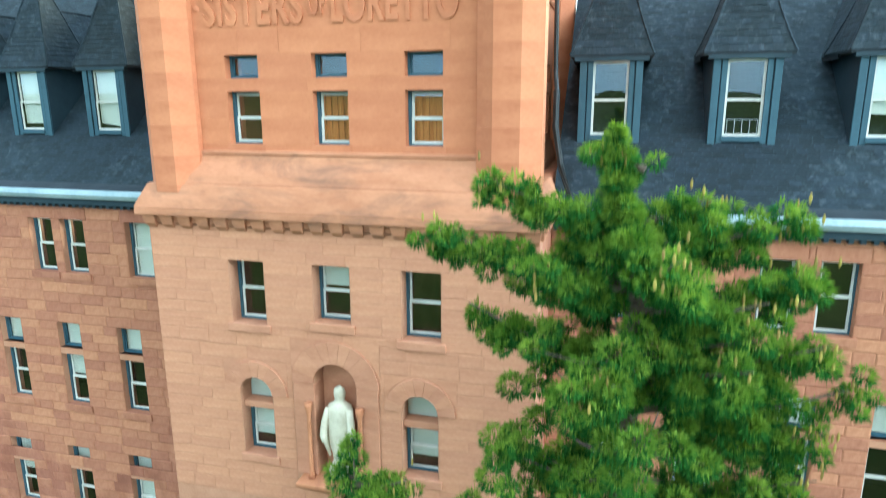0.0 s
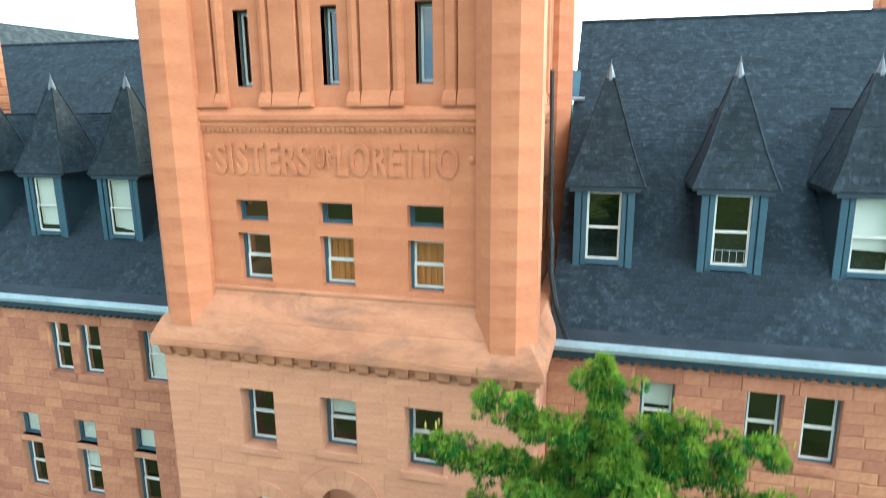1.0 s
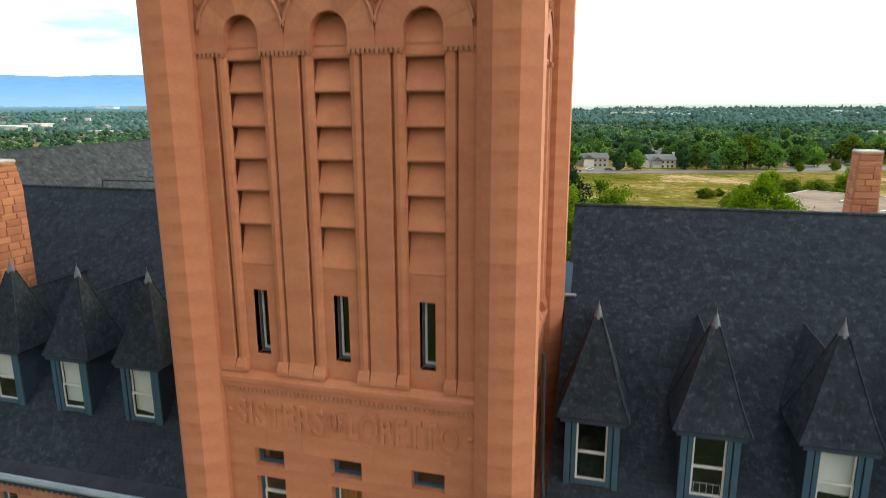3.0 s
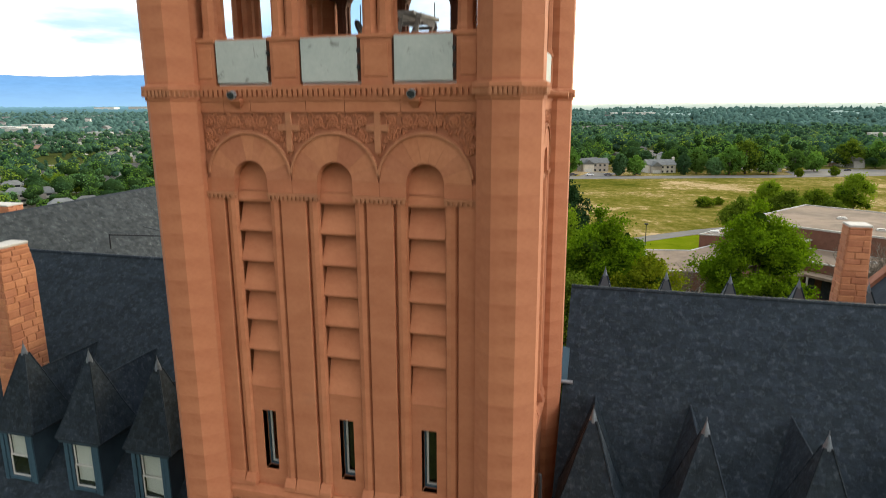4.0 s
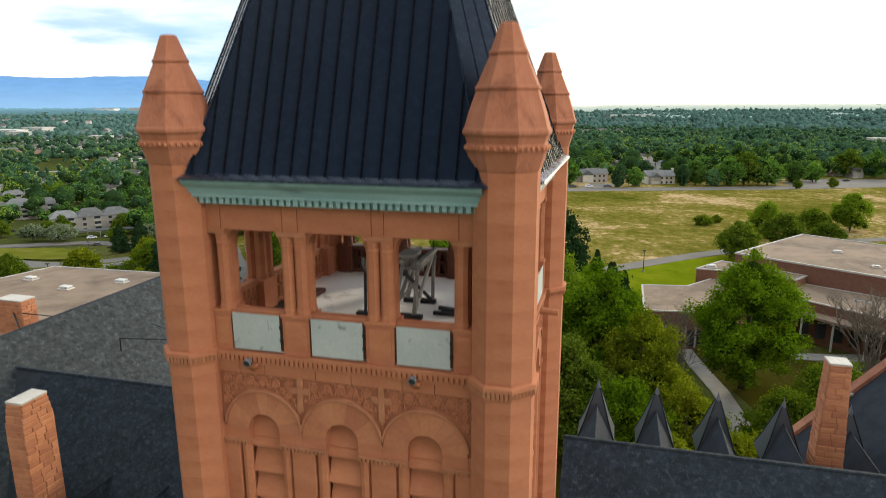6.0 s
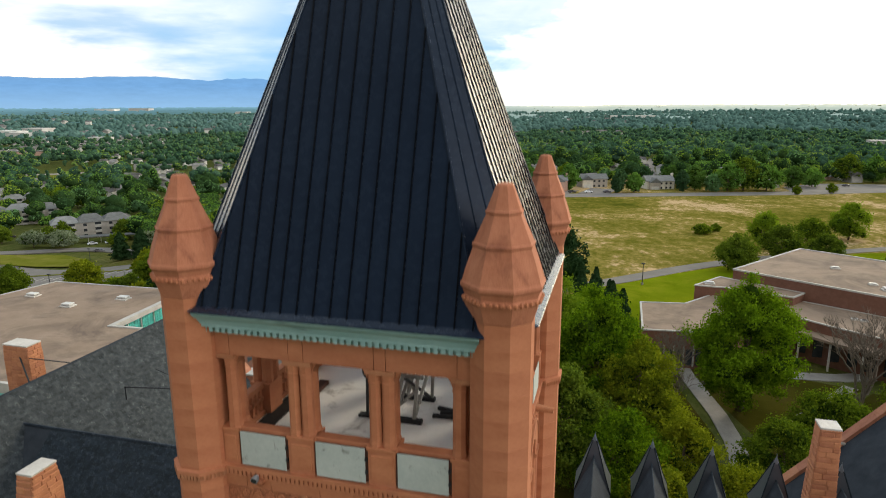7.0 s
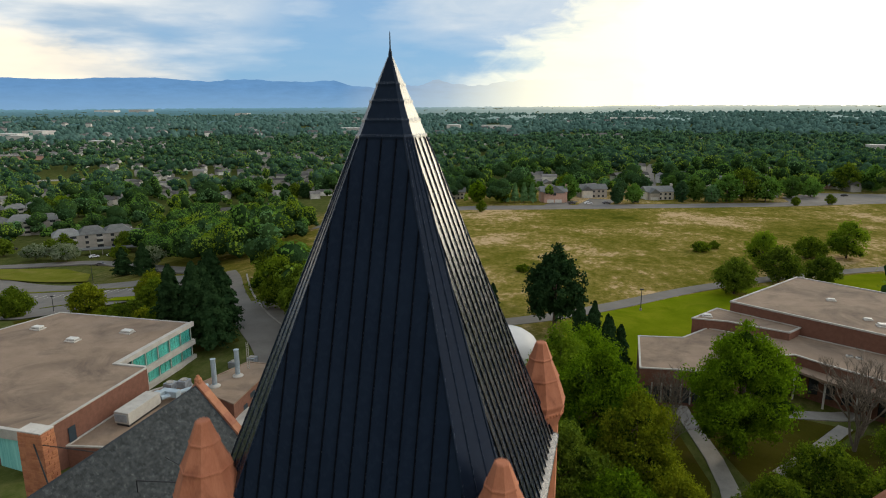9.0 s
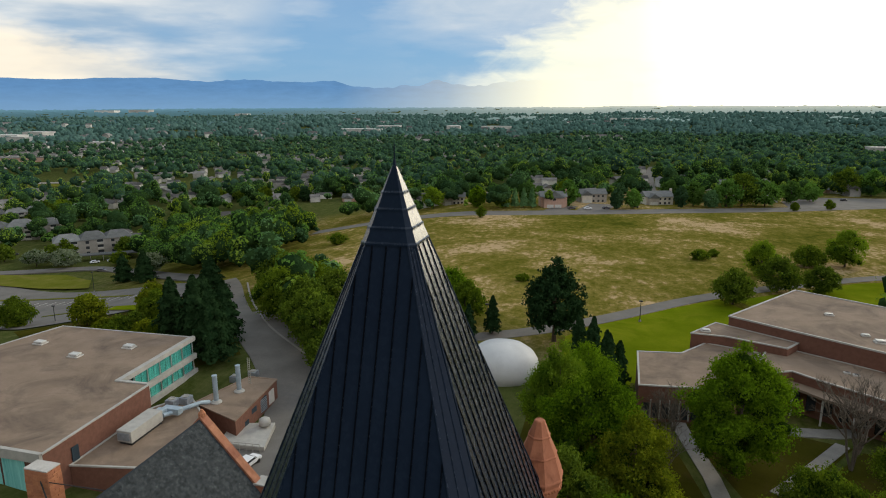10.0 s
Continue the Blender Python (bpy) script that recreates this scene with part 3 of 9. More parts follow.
def mesh_np(name, V, F, mat):
    me = bpy.data.meshes.new(name)
    me.vertices.add(len(V))
    me.vertices.foreach_set("co", np.ascontiguousarray(V, dtype=np.float32).ravel())
    k = F.shape[1]
    me.loops.add(F.size)
    me.loops.foreach_set("vertex_index", np.ascontiguousarray(F, dtype=np.int32).ravel())
    me.polygons.add(len(F))
    me.polygons.foreach_set("loop_start", np.arange(0, F.size, k, dtype=np.int32))
    me.update(calc_edges=True)
    me.validate()
    me.materials.append(mat)
    return me

# ---- the land ----
def ease(a, b, v):
    u = np.clip((v - a) / (b - a), 0, 1)
    return u * u * (3 - 2 * u)


def land(x, y):
    """Height of the ground."""
    x, y = np.asarray(x, float), np.asarray(y, float)
    h = -1 - 0.03 * np.clip(y, 0, 900) - 21 * ease(60, 230, -x) * ease(30, 160, y)
    h = h - 3.0 * (1 - ease(15, 33, np.hypot(x + 50, y - 68)))      # sunken service yard
    return np.maximum(h, -34) + 52 * ease(1300, 4600, np.hypot(x, y))


def make_ground():
    r = np.concatenate([[0.0], np.geomspace(8, 4700, 110)])
    a = np.linspace(0, math.tau, 145)[:-1]
    R, A = np.meshgrid(r, a, indexing="ij")
    X, Y = R * np.sin(A), R * np.cos(A)
    V = np.stack([X, Y, land(X, Y)], -1).reshape(-1, 3)
    n = len(a)
    i, j = np.meshgrid(np.arange(len(r) - 1), np.arange(n), indexing="ij")
    k = (j + 1) % n
    F = np.stack([i * n + j, (i + 1) * n + j, (i + 1) * n + k, i * n + k], -1).reshape(-1, 4)[:, ::-1]
    me = mesh_np("ground", V, F, GROUND)
    return tagged(part("ground", me, GROUND), "dry yellow-green meadow grass rolling to the horizon", "ground", kind="structure")


make_ground()

# ---- the bell tower ----
TX, TY = 0.0, 4.12                       # the tower's axis
COLS = (-2.16, 0.0, 2.16)                # window columns on each side
rng = random.Random(4)
tower = thing("bell_tower", (TX, TY, -1), "tall red sandstone bell tower with corner turrets and black spire", "tower")


def side_turn(k):
    """The pose that carries the front side's parts to side k."""
    c = Matrix.Translation((TX, TY, 0))
    return c @ Matrix.Rotation(math.pi / 2 * k, 4, "Z") @ c.inverted()


def window(parent, x0, x1, z0, z1, y, rail=True, fill=None, tilt=0.0, sash=None):
    """A double-hung sash window set at depth y in an opening."""
    w = Geo()
    t = 0.03 if sash else 0.055
    for a, b, c, d in ((x0, x0 + 0.06, z0, z1), (x1 - 0.03, x1, z0, z1), (x0 + 0.06, x1 - 0.03, z0, z0 + 0.05), (x0 + 0.06, x1 - 0.03, z1 - 0.04, z1)):
        w.box(a, b, y - 0.05, y + 0.09, c, d)
    win = part("window", w, TEAL, parent, "blue-painted window surround with white sashes")
    xa, xb, za, zb = x0 + 0.06, x1 - 0.03, z0 + 0.05, z1 - 0.04
    zm = (za + zb) / 2
    bits = [(za, zm + 0.02, 0.0), (zm - 0.02, zb, 0.035)] if rail else [(za, zb, 0.0)]
    for lo, hi, off in bits:
        s = Geo()
        for a, b, c, d in ((xa, xa + t, lo, hi), (xb - t, xb, lo, hi), (xa + t, xb - t, lo, lo + t), (xa + t, xb - t, hi - t, hi)):
            s.box(a, b, y + off, y + off + 0.032, c, d)
        part("sash", s, sash or WHITE, win, "blue painted sash" if sash else "white painted sash")
        part("pane", Geo().box(xa + t, xb - t, y + off + 0.012, y + off + 0.018, lo + t, hi - t), PANE, win, "dark glass pane").visible_shadow = False
    if fill:
        mat, lo = fill
        q = Geo()
        zl = zb - (zb - za) * lo
        n = 10
        if mat is CURTAIN:
            for i in range(n):
                a, b = xa + (xb - xa) * i / n, xa + (xb - xa) * (i + 1) / n
                q.box(a, b, y + 0.085 + 0.03 * (i % 2), y + 0.10 + 0.03 * (i % 2), zl, zb)
            part("curtain", q, mat, win, "ochre curtain behind the glass")
        else:
            q.add([(xa, y + 0.08, zl + tilt), (xb, y + 0.08, zl - tilt), (xb, y + 0.08, zb), (xa, y + 0.08, zb),
                   (xa, y + 0.09, zl + tilt), (xb, y + 0.09, zl - tilt), (xb, y + 0.09, zb), (xa, y + 0.09, zb)],
                  [(0, 1, 2, 3), (7, 6, 5, 4), (0, 4, 5, 1), (3, 2, 6, 7), (0, 3, 7, 4), (1, 5, 6, 2)])
            part("blind", q, mat, win, "white roller blind partly drawn")
    return win


# lower block of the tower, rough coursed stone
LOW_HOLES = [(c - 0.46, c + 0.46, za, zb) for c, za, zb in ((-2.18, 9.72, 11.3), (0.0, 9.9, 11.3), (2.16, 9.66, 11.3))]
LOW_HOLES += [(c - 0.44, c + 0.44, 6.2, 7.9) for c in (-2.14, 2.1)]
ARCHED = [(c, 7.9, 0.44) for c in (-2.14, 2.1)]
NICHE = (0.0, 8.35, 0.56)
holes_all = LOW_HOLES + [(c - r, c + r, zc, zc + r) for c, zc, r in ARCHED] + [(-0.56, 0.56, 5.6, 8.35), (-0.56, 0.56, 8.35, 8.91)]
YL = -0.40
low_wall = part("front_wall", wall_geo(-4.75, 4.75, -1.2, 12.1, holes_all, YL, YL + 0.6), MORTAR, tower, "rock-faced red sandstone wall in courses")
for c, zc, r in ARCHED + [NICHE]:
    for poly in arch_fill(c, zc, r, c - r, c + r, zc + r):
        part("spandrel", Geo().plate(poly, YL, YL + 0.6), MORTAR, tower)
q = Geo()
q.box(-4.75, -4.25, YL + 0.6, 8.7, -1.2, 12.1).box(4.25, 4.75, YL + 0.6, 8.7, -1.2, 12.1).box(-4.25, 4.25, 8.2, 8.7, -1.2, 12.1)
part("side_wall", q, ROUGH, tower)
part("niche_back", Geo().box(-0.7, 0.7, YL + 0.48, YL + 0.59, 5.4, 9.1), TOWER_ROUGH, tower)
for x0, x1, z0, z1 in LOW_HOLES[:3]:
    window(tower, x0, x1, z0, z1, YL + 0.42, fill=(BLIND, 0.42) if abs((x0 + x1) / 2) < 0.2 else None)
    part("window_sill", Geo().box(x0 - 0.12, x1 + 0.12, YL - 0.07, YL + 0.35, z0 - 0.2, z0 + 0.012), TOWER_ROUGH, tower, bevel=0.02)
for i, (x0, x1, z0, z1) in enumerate(LOW_HOLES[3:]):
    window(tower, x0, x1, z0, 7.45, YL + 0.42, fill=(BLIND, 0.75))
    part("transom", Geo().box(x0, x1, YL + 0.1, YL + 0.45, 7.45, 7.62), TOWER_ROUGH, tower, bevel=0.02)
    c, zc, r = ARCHED[i]
    fan = Geo().plate([(c - r, 7.62), (c + r, 7.62), (c + r, zc)] + [(c + r * math.cos(math.pi * k / 12), zc + r * math.sin(math.pi * k / 12)) for k in range(1, 12)] + [(c - r, zc)], YL + 0.42, YL + 0.43)
    part("fanlight", fan, PANE, tower, "half-round fanlight glass").visible_shadow = False
    part("fanlight_blind", Geo().plate([(c - r, 7.62), (c + r, 7.62), (c + r, zc)] + [(c + r * math.cos(math.pi * k / 12), zc + r * math.sin(math.pi * k / 12)) for k in range(1, 12)] + [(c - r, zc)], YL + 0.47, YL + 0.48), BLIND, tower)
    part("window_sill", Geo().box(x0 - 0.1, x1 + 0.1, YL - 0.06, YL + 0.35, z0 - 0.2, z0 + 0.012), TOWER_ROUGH, tower, bevel=0.02)
for (c, zc, r), r1, n in ((ARCHED[0], 0.86, 9), (ARCHED[1], 0.86, 9), (NICHE, 1.12, 11)):
    for i in range(n):
        part("voussoir", Geo().plate(arch_poly(c, zc, r, r1, math.pi * (i + 0.006) / n, math.pi * (i + 0.994) / n), YL - 0.06, YL + 0.3), TOWER_ROUGH, tower, bevel=0.008)
for s in (-1, 1):
    part("niche_jamb", Geo().box(min(s * 0.545, s * 1.1), max(s * 0.545, s * 1.1), YL - 0.05, YL + 0.5, 5.9, 8.34), TOWER_ROUGH, tower, bevel=0.02)
    part("niche_shaft", Geo().lathe(s * 0.66, YL - 0.16, [(0.10, 5.9), (0.06, 6.05), (0.055, 7.6), (0.10, 7.8), (0.1, 7.9)], 10), CARVED, tower, smooth=True)
part("niche_shelf", Geo().loft([[(-0.5, YL + 0.3, 5.45), (0.5, YL + 0.3, 5.45), (0.5, YL - 0.1, 5.45), (-0.5, YL - 0.1, 5.45)], [(-0.95, YL + 0.3, 5.8), (0.95, YL + 0.3, 5.8), (0.95, YL - 0.5, 5.8), (-0.95, YL - 0.5, 5.8)], [(-0.95, YL + 0.3, 5.9), (0.95, YL + 0.3, 5.9), (0.95, YL - 0.5, 5.9), (-0.95, YL - 0.5, 5.9)]]), CARVED, tower, bevel=0.02)

# corbel table and flared base of the upper tower
cor = Geo().box(-4.85, 4.85, -0.48, 8.8, 12.14, 12.34).box(-4.95, 4.95, -0.66, 8.95, 12.34, 12.52)
part("cornice", cor, WORN, tower, "weathered moulded stone cornice", bevel=0.03)
for i in range(20):
    x = -4.62 + i * 9.24 / 19
    part("corbel", Geo().loft([[(x - 0.11, -0.40, 12.02), (x + 0.11, -0.40, 12.02), (x + 0.11, -0.45, 12.02), (x - 0.11, -0.45, 12.02)], [(x - 0.14, -0.40, 12.12), (x + 0.14, -0.40, 12.12), (x + 0.15, -0.54, 12.12), (x - 0.15, -0.54, 12.12)], [(x - 0.18, -0.40, 12.335), (x + 0.18, -0.40, 12.335), (x + 0.18, -0.60, 12.335), (x - 0.18, -0.60, 12.335)]]), WORN, tower, bevel=0.02)


def square_ring(h, y_front, z):
    b = 2 * TY - y_front
    return [(-h, y_front, z), (h, y_front, z), (h, b, z), (-h, b, z)]


part("battered_base", Geo().loft([square_ring(4.95, -0.66, 12.52), square_ring(4.87, -0.62, 12.68), square_ring(4.66, -0.48, 13.05), square_ring(4.6, -0.44, 13.1)]), WORN, tower, "sloped stone base course, streaked with dirt", bevel=0.02)
part("battered_base", Geo().loft([square_ring(3.9, -0.02, 13.74), square_ring(3.9, -0.075, 13.77), square_ring(3.9, -0.075, 13.84), square_ring(3.9, -0.01, 13.86)]), WORN, tower, bevel=0.01)
part("battered_base", Geo().loft([square_ring(4.3, -0.44, 13.1), square_ring(4.3, -0.34, 13.3), square_ring(4.2, -0.1, 13.6), square_ring(4.15, -0.03, 13.78)]), WORN, tower, bevel=0.02)

# ---- one side of the upper tower, built at the front and turned for the others ----
UP_HOLES = [(c - 0.42, c + 0.42, za, zb) for c in COLS for za, zb in ((14.0, 15.2), (15.49, 16.0))]
SLITS = [(c - 0.19, c + 0.19, 18.62, 20.3) for c in COLS]


def side_meshes():
    out = []
    w = wall_geo(-3.4, 3.4, 13.7, 17.62, UP_HOLES, 0.0, 0.5)
    out.append(("panel_wall", w, STONE, 0.0, ""))
    # recessed wall behind the pilaster strips
    w = wall_geo(-3.4, 3.4, 18.0, 26.05, SLITS + [(c - 0.435, c + 0.435, 20.97, 26.04) for c in COLS], 0.13, 0.6)
    out.append(("recessed_wall", w, STONE, 0.0, ""))
    # string below the pilasters
    w = Geo().loft([[(-3.4, y, z), (3.4, y, z), (3.4, 0.5, z), (-3.4, 0.5, z)] for y, z in ((-0.02, 17.62), (-0.02, 17.72), (-0.05, 17.725), (-0.05, 17.86), (-0.10, 17.865), (-0.10, 18.0), (-0.08, 18.004), (0.02, 18.16))])
    out.append(("string_course", w, STONE, 0.015, "worn moulded string course"))
    w = Geo()
    for i in range(58):
        x = -3.36 + i * 6.72 / 57
        w.box(x - 0.035, x + 0.035, -0.055, 0.0, 17.62, 17.70)
    out.append(("dentil_course", w, CARVED, 0.0, "fine dentil course"))
    # pilaster strips with flared bases
    strips = [(-3.38, -2.916, 0.0), (2.916, 3.38, 0.0), (-1.404, -0.756, 0.0), (0.756, 1.404, 0.0)]
    for a, b, y in strips:
        out.append(("pilaster", Geo().box(a, b, y, 0.32, 18.16, 25.85), STONE, 0.02, ""))
        out.append(("pilaster_base", Geo().loft([[(a - 0.02, 0.3, 18.16), (b + 0.02, 0.3, 18.16), (b + 0.02, -0.09, 18.16), (a - 0.02, -0.09, 18.16)], [(a - 0.01, 0.3, 18.3), (b + 0.01, 0.3, 18.3), (b + 0.01, -0.07, 18.3), (a - 0.01, -0.07, 18.3)], [(a, 0.3, 18.5), (b, 0.3, 18.5), (b, -0.004, 18.5), (a, -0.004, 18.5)]]), STONE, 0.015, ""))
    for c in COLS:
        for s in (-1, 1):
            x = c + s * 0.5775
            w = Geo()
            prof = [(x - 0.1425, 0.30), (x - 0.1425, 0.10), (x - 0.10, 0.03), (x, 0.0), (x + 0.10, 0.03), (x + 0.1425, 0.10), (x + 0.1425, 0.30)]
            w.loft([[(px, py, z) for px, py in prof] for z in (18.16, 25.85)])
            out.append(("shaft", w, STONE, 0.0, ""))
            out.append(("shaft_base", Geo().loft([[(x - 0.16, 0.3, 18.16), (x + 0.16, 0.3, 18.16), (x + 0.16, -0.1, 18.16), (x - 0.16, -0.1, 18.16)], [(x - 0.16, 0.3, 18.28), (x + 0.16, 0.3, 18.28), (x + 0.16, -0.1, 18.28), (x - 0.16, -0.1, 18.28)], [(x - 0.143, 0.3, 18.48), (x + 0.143, 0.3, 18.48), (x + 0.143, -0.006, 18.48), (x - 0.143, -0.006, 18.48)]]), STONE, 0.015, ""))
        # plain panel with the slit, and the stone louvres
        w = wall_geo(c - 0.435, c + 0.435, 18.16, 20.97, [(c - 0.19, c + 0.19, 18.62, 20.3)], 0.10, 0.32)
        out.append(("slit_panel", w, STONE, 0.012, ""))
        z = [20.97, 21.98, 22.79, 23.55, 24.30, 25.06, 25.80]
        for za, zb in zip(z, z[1:]):
            x0, x1 = c - 0.435, c + 0.435
            w = Geo().loft([[(x0, 0.11, za - 0.03), (x1, 0.11, za - 0.03), (x1, 0.60, za - 0.03), (x0, 0.60, za - 0.03)], [(x0, 0.08, za), (x1, 0.08, za), (x1, 0.60, za), (x0, 0.60, za)], [(x0, 0.09, za + 0.05), (x1, 0.09, za + 0.05), (x1, 0.60, za + 0.05), (x0, 0.60, za + 0.05)],
                            [(x0, 0.36, zb - 0.03), (x1, 0.36, zb - 0.03), (x1, 0.60, zb - 0.03), (x0, 0.60, zb - 0.03)]])
            out.append(("louvre", w, STONE, 0.0, "sloping stone louvre slab"))
        x0, x1 = c - 0.435, c + 0.435
        out.append(("louvre", Geo().loft([[(x0, 0.10, 25.77), (x1, 0.10, 25.77), (x1, 0.60, 25.77), (x0, 0.60, 25.77)], [(x0, 0.09, 25.83), (x1, 0.09, 25.83), (x1, 0.60, 25.83), (x0, 0.60, 25.83)], [(x0, 0.40, 26.8), (x1, 0.40, 26.8), (x1, 0.60, 26.8), (x0, 0.60, 26.8)]]), STONE, 0.0, ""))
    # dentil band at the springing, in the stretches between the openings
    edges = [-3.38] + [e for c in COLS for e in (c - 0.435, c + 0.435)] + [3.38]
    for a, b in zip(edges[::2], edges[1::2]):
        w = Geo().box(a, b, -0.05, 0.3, 25.93, 26.0).box(a, b, 0.0, 0.3, 25.84, 25.935)
        n = max(2, round((b - a) / 0.11))
        for i in range(n):
            x = a + (b - a) * (i + 0.5) / n
            w.box(x - 0.03, x + 0.03, -0.045, 0.02, 25.85, 25.93)
        out.append(("impost", w, CARVED, 0.0, "small dentilled impost band"))
    # arches: jambs and voussoirs
    zc, r0, r1 = 26.32, 0.435, 1.055
    for c in COLS:
        for s in (-1, 1):
            a, b = sorted((c + s * r0, c + s * 1.078))
            out.append(("arch_jamb", Geo().box(a, b, 0.0, 0.42, 26.0, zc), STONE, 0.008, ""))
        for i in range(9):
            out.append(("voussoir", Geo().plate(arch_poly(c, zc, r0, r1, math.pi * (i + 0.006) / 9, math.pi * (i + 0.994) / 9), 0.0, 0.42), VOUSSOIR, 0.0, ""))
        out.append(("hood_mould", Geo().plate(arch_poly(c, zc, r1, r1 + 0.06, 0.12, math.pi - 0.12, 24), -0.045, 0.2), CARVED, 0.012, "raised arch moulding"))
    for s in (-1, 1):
        a, b = sorted((s * 3.24, s * 3.38))
        out.append(("arch_jamb", Geo().box(a, b, 0.012, 0.3, 26.0, 26.32), STONE, 0.0, ""))
    # carved frieze in slabs, the recessed ones coloured dark as shade
    cuts = [-3.38, -2.72, -2.02, -0.62, 0.32, 1.62, 2.42, 3.38]
    for a, b in zip(cuts, cuts[1:]):
        out.append(("frieze_slab", Geo().box(a + 0.008, b - 0.008, 0.05, 0.4, 27.36, 28.12), FRIEZE, 0.0, "recessed frieze slab"))
        out.append(("frieze_slab", Geo().box(a + 0.008, b - 0.008, -0.01, 0.06, 27.86, 28.12), STONE, 0.0, ""))
    for c in COLS:
        for poly in arch_fill(c, zc, 0.98, c - 1.08, c + 1.08, 27.36):
            out.append(("frieze_slab", Geo().plate(poly, 0.05, 0.4), FRIEZE, 0.0, ""))
    for s in (-1, 1):
        a, b = sorted((s * 3.24, s * 3.38))
        out.append(("frieze_slab", Geo().box(a, b, 0.05, 0.4, 26.32, 27.36), FRIEZE, 0.0, ""))
    for s in (-1, 1):
        x = s * 1.08
        out.append(("carved_cross", Geo().box(x - 0.075, x + 0.075, -0.02, 0.06, 26.96, 27.86).box(x - 0.27, x + 0.27, -0.018, 0.06, 27.44, 27.59), CARVED, 0.015, "carved stone cross in relief"))
    # carved rings and leaves that fill the spandrels round arches and crosses
    rr = random.Random(2)
    for row in range(4):
        z = 27.66 - row * 0.30
        for i in range(-9, 10):
            x = i * 0.352
            if abs(x) > 3.2 or any(math.hypot(x - c, z - zc) < 1.24 for c in COLS) or any(abs(x - q) < 0.26 and z > 26.9 for q in (-1.08, 1.08)):
                continue
            w = Geo()
            big = 0.15
            turn, way = rr.uniform(0, 6.28), (1 if (i + row) % 2 else -1)
            w.tube([(x + (big - 0.0048 * k) * math.cos(turn + way * k * 0.45), 0.03 - 0.001 * k, z + (big - 0.0048 * k) * math.sin(turn + way * k * 0.45)) for k in range(25)], 0.021, 5)
            for k in range(5):
                ang = math.pi / 2 + k * math.tau / 5 + rr.uniform(-0.15, 0.15)
                w.tube([(x, 0.03, z), (x + 0.06 * math.cos(ang), 0.012, z + 0.06 * math.sin(ang)), (x + 0.115 * math.cos(ang), 0.035, z + 0.115 * math.sin(ang))], [0.014, 0.028, 0.008], 5)
            for ang in (0.78, 2.36, 3.93, 5.5):
                w.tube([(x + 0.16 * math.cos(ang), 0.035, z + 0.16 * math.sin(ang)), (x + 0.21 * math.cos(ang), 0.02, z + 0.21 * math.sin(ang)), (x + 0.245 * math.cos(ang), 0.045, z + 0.245 * math.sin(ang))], [0.012, 0.026, 0.006], 5)
            out.append(("carved_rosette", w, STONE, 0.0, "carved foliage ring"))
    # small buds in the narrow corners
    for row in range(9):
        z = 27.74 - row * 0.16
        for i in range(-19, 20):
            x = i * 0.17 + 0.085 * (row % 2)
            near_arch = min(math.hypot(x - c, z - zc) for c in COLS)
            if abs(x) > 3.3 or near_arch < 1.19 or near_arch > 1.37 or any(abs(x - q) < 0.1 and z > 26.95 for q in (-1.08, 1.08)):
                continue
            w = Geo()
            for k in range(4):
                ang = 0.4 + k * math.tau / 4 + rr.uniform(-0.3, 0.3)
                w.tube([(x, 0.035, z), (x + 0.04 * math.cos(ang), 0.01, z + 0.04 * math.sin(ang)), (x + 0.08 * math.cos(ang), 0.04, z + 0.08 * math.sin(ang))], [0.012, 0.024, 0.006], 4)
            out.append(("carved_rosette", w, STONE, 0.0, "small carved leaf"))
    # string below the belfry
    w = Geo().box(-3.4, 3.4, -0.10, 0.5, 28.36, 28.46).box(-3.4, 3.4, -0.04, 0.5, 28.12, 28.36)
    for i in range(54):
        x = -3.36 + i * 6.72 / 53
        w.box(x - 0.04, x + 0.04, -0.095, -0.03, 28.22, 28.36)
    out.append(("string_course", w, STONE, 0.0, "dentilled string course"))
    # belfry: pedestals, coupled columns, lintel
    for c, half in ((-1.09, 0.36), (1.09, 0.36), (-3.13, 0.26), (3.13, 0.26)):
        out.append(("pedestal", Geo().box(c - half, c + half, 0.0, 0.62, 28.46, 29.42).box(c - half - 0.03, c + half + 0.03, -0.03, 0.65, 29.42, 29.52).box(c - half + 0.08, c + half - 0.08, -0.02, 0.02, 28.62, 29.3), STONE, 0.015, ""))
        for dx in ((-0.17, 0.17) if half > 0.3 else ((0.10,) if c < 0 else (-0.10,))):
            for y in (0.17, 0.47):
                out.append(("column", Geo().lathe(c + dx, y, [(0.19, 29.52), (0.19, 29.60), (0.17, 29.66), (0.168, 30.4), (0.165, 31.16), (0.182, 31.19), (0.182, 31.23), (0.17, 31.25), (0.195, 31.42), (0.205, 31.46), (0.205, 31.56)], 8, math.pi / 8), STONE, 0.0, "stone column with carved capital"))
        out.append(("capital_block", Geo().box(c - half - 0.02, c + half + 0.02, -0.02, 0.64, 31.44, 31.56), CARVED, 0.01, ""))
        for s in (-1, 1):
            if abs(c + s * half) > 3.3:
                continue
            x = c + s * half
            w = Geo().plate([(x, 31.25), (x + s * 0.05, 31.40), (x + s * 0.16, 31.56), (x, 31.56)][:: s], 0.12, 0.52)
            out.append(("bracket", w, STONE, 0.0, ""))
    cuts = [-3.4, -2.95, -1.3, -0.9, 0.95, 1.25, 3.0, 3.4]
    for a, b in zip(cuts, cuts[1:]):
        out.append(("lintel", Geo().box(a + 0.006, b - 0.006, 0.0, 0.64, 31.56, 32.2), STONE, 0.01, ""))
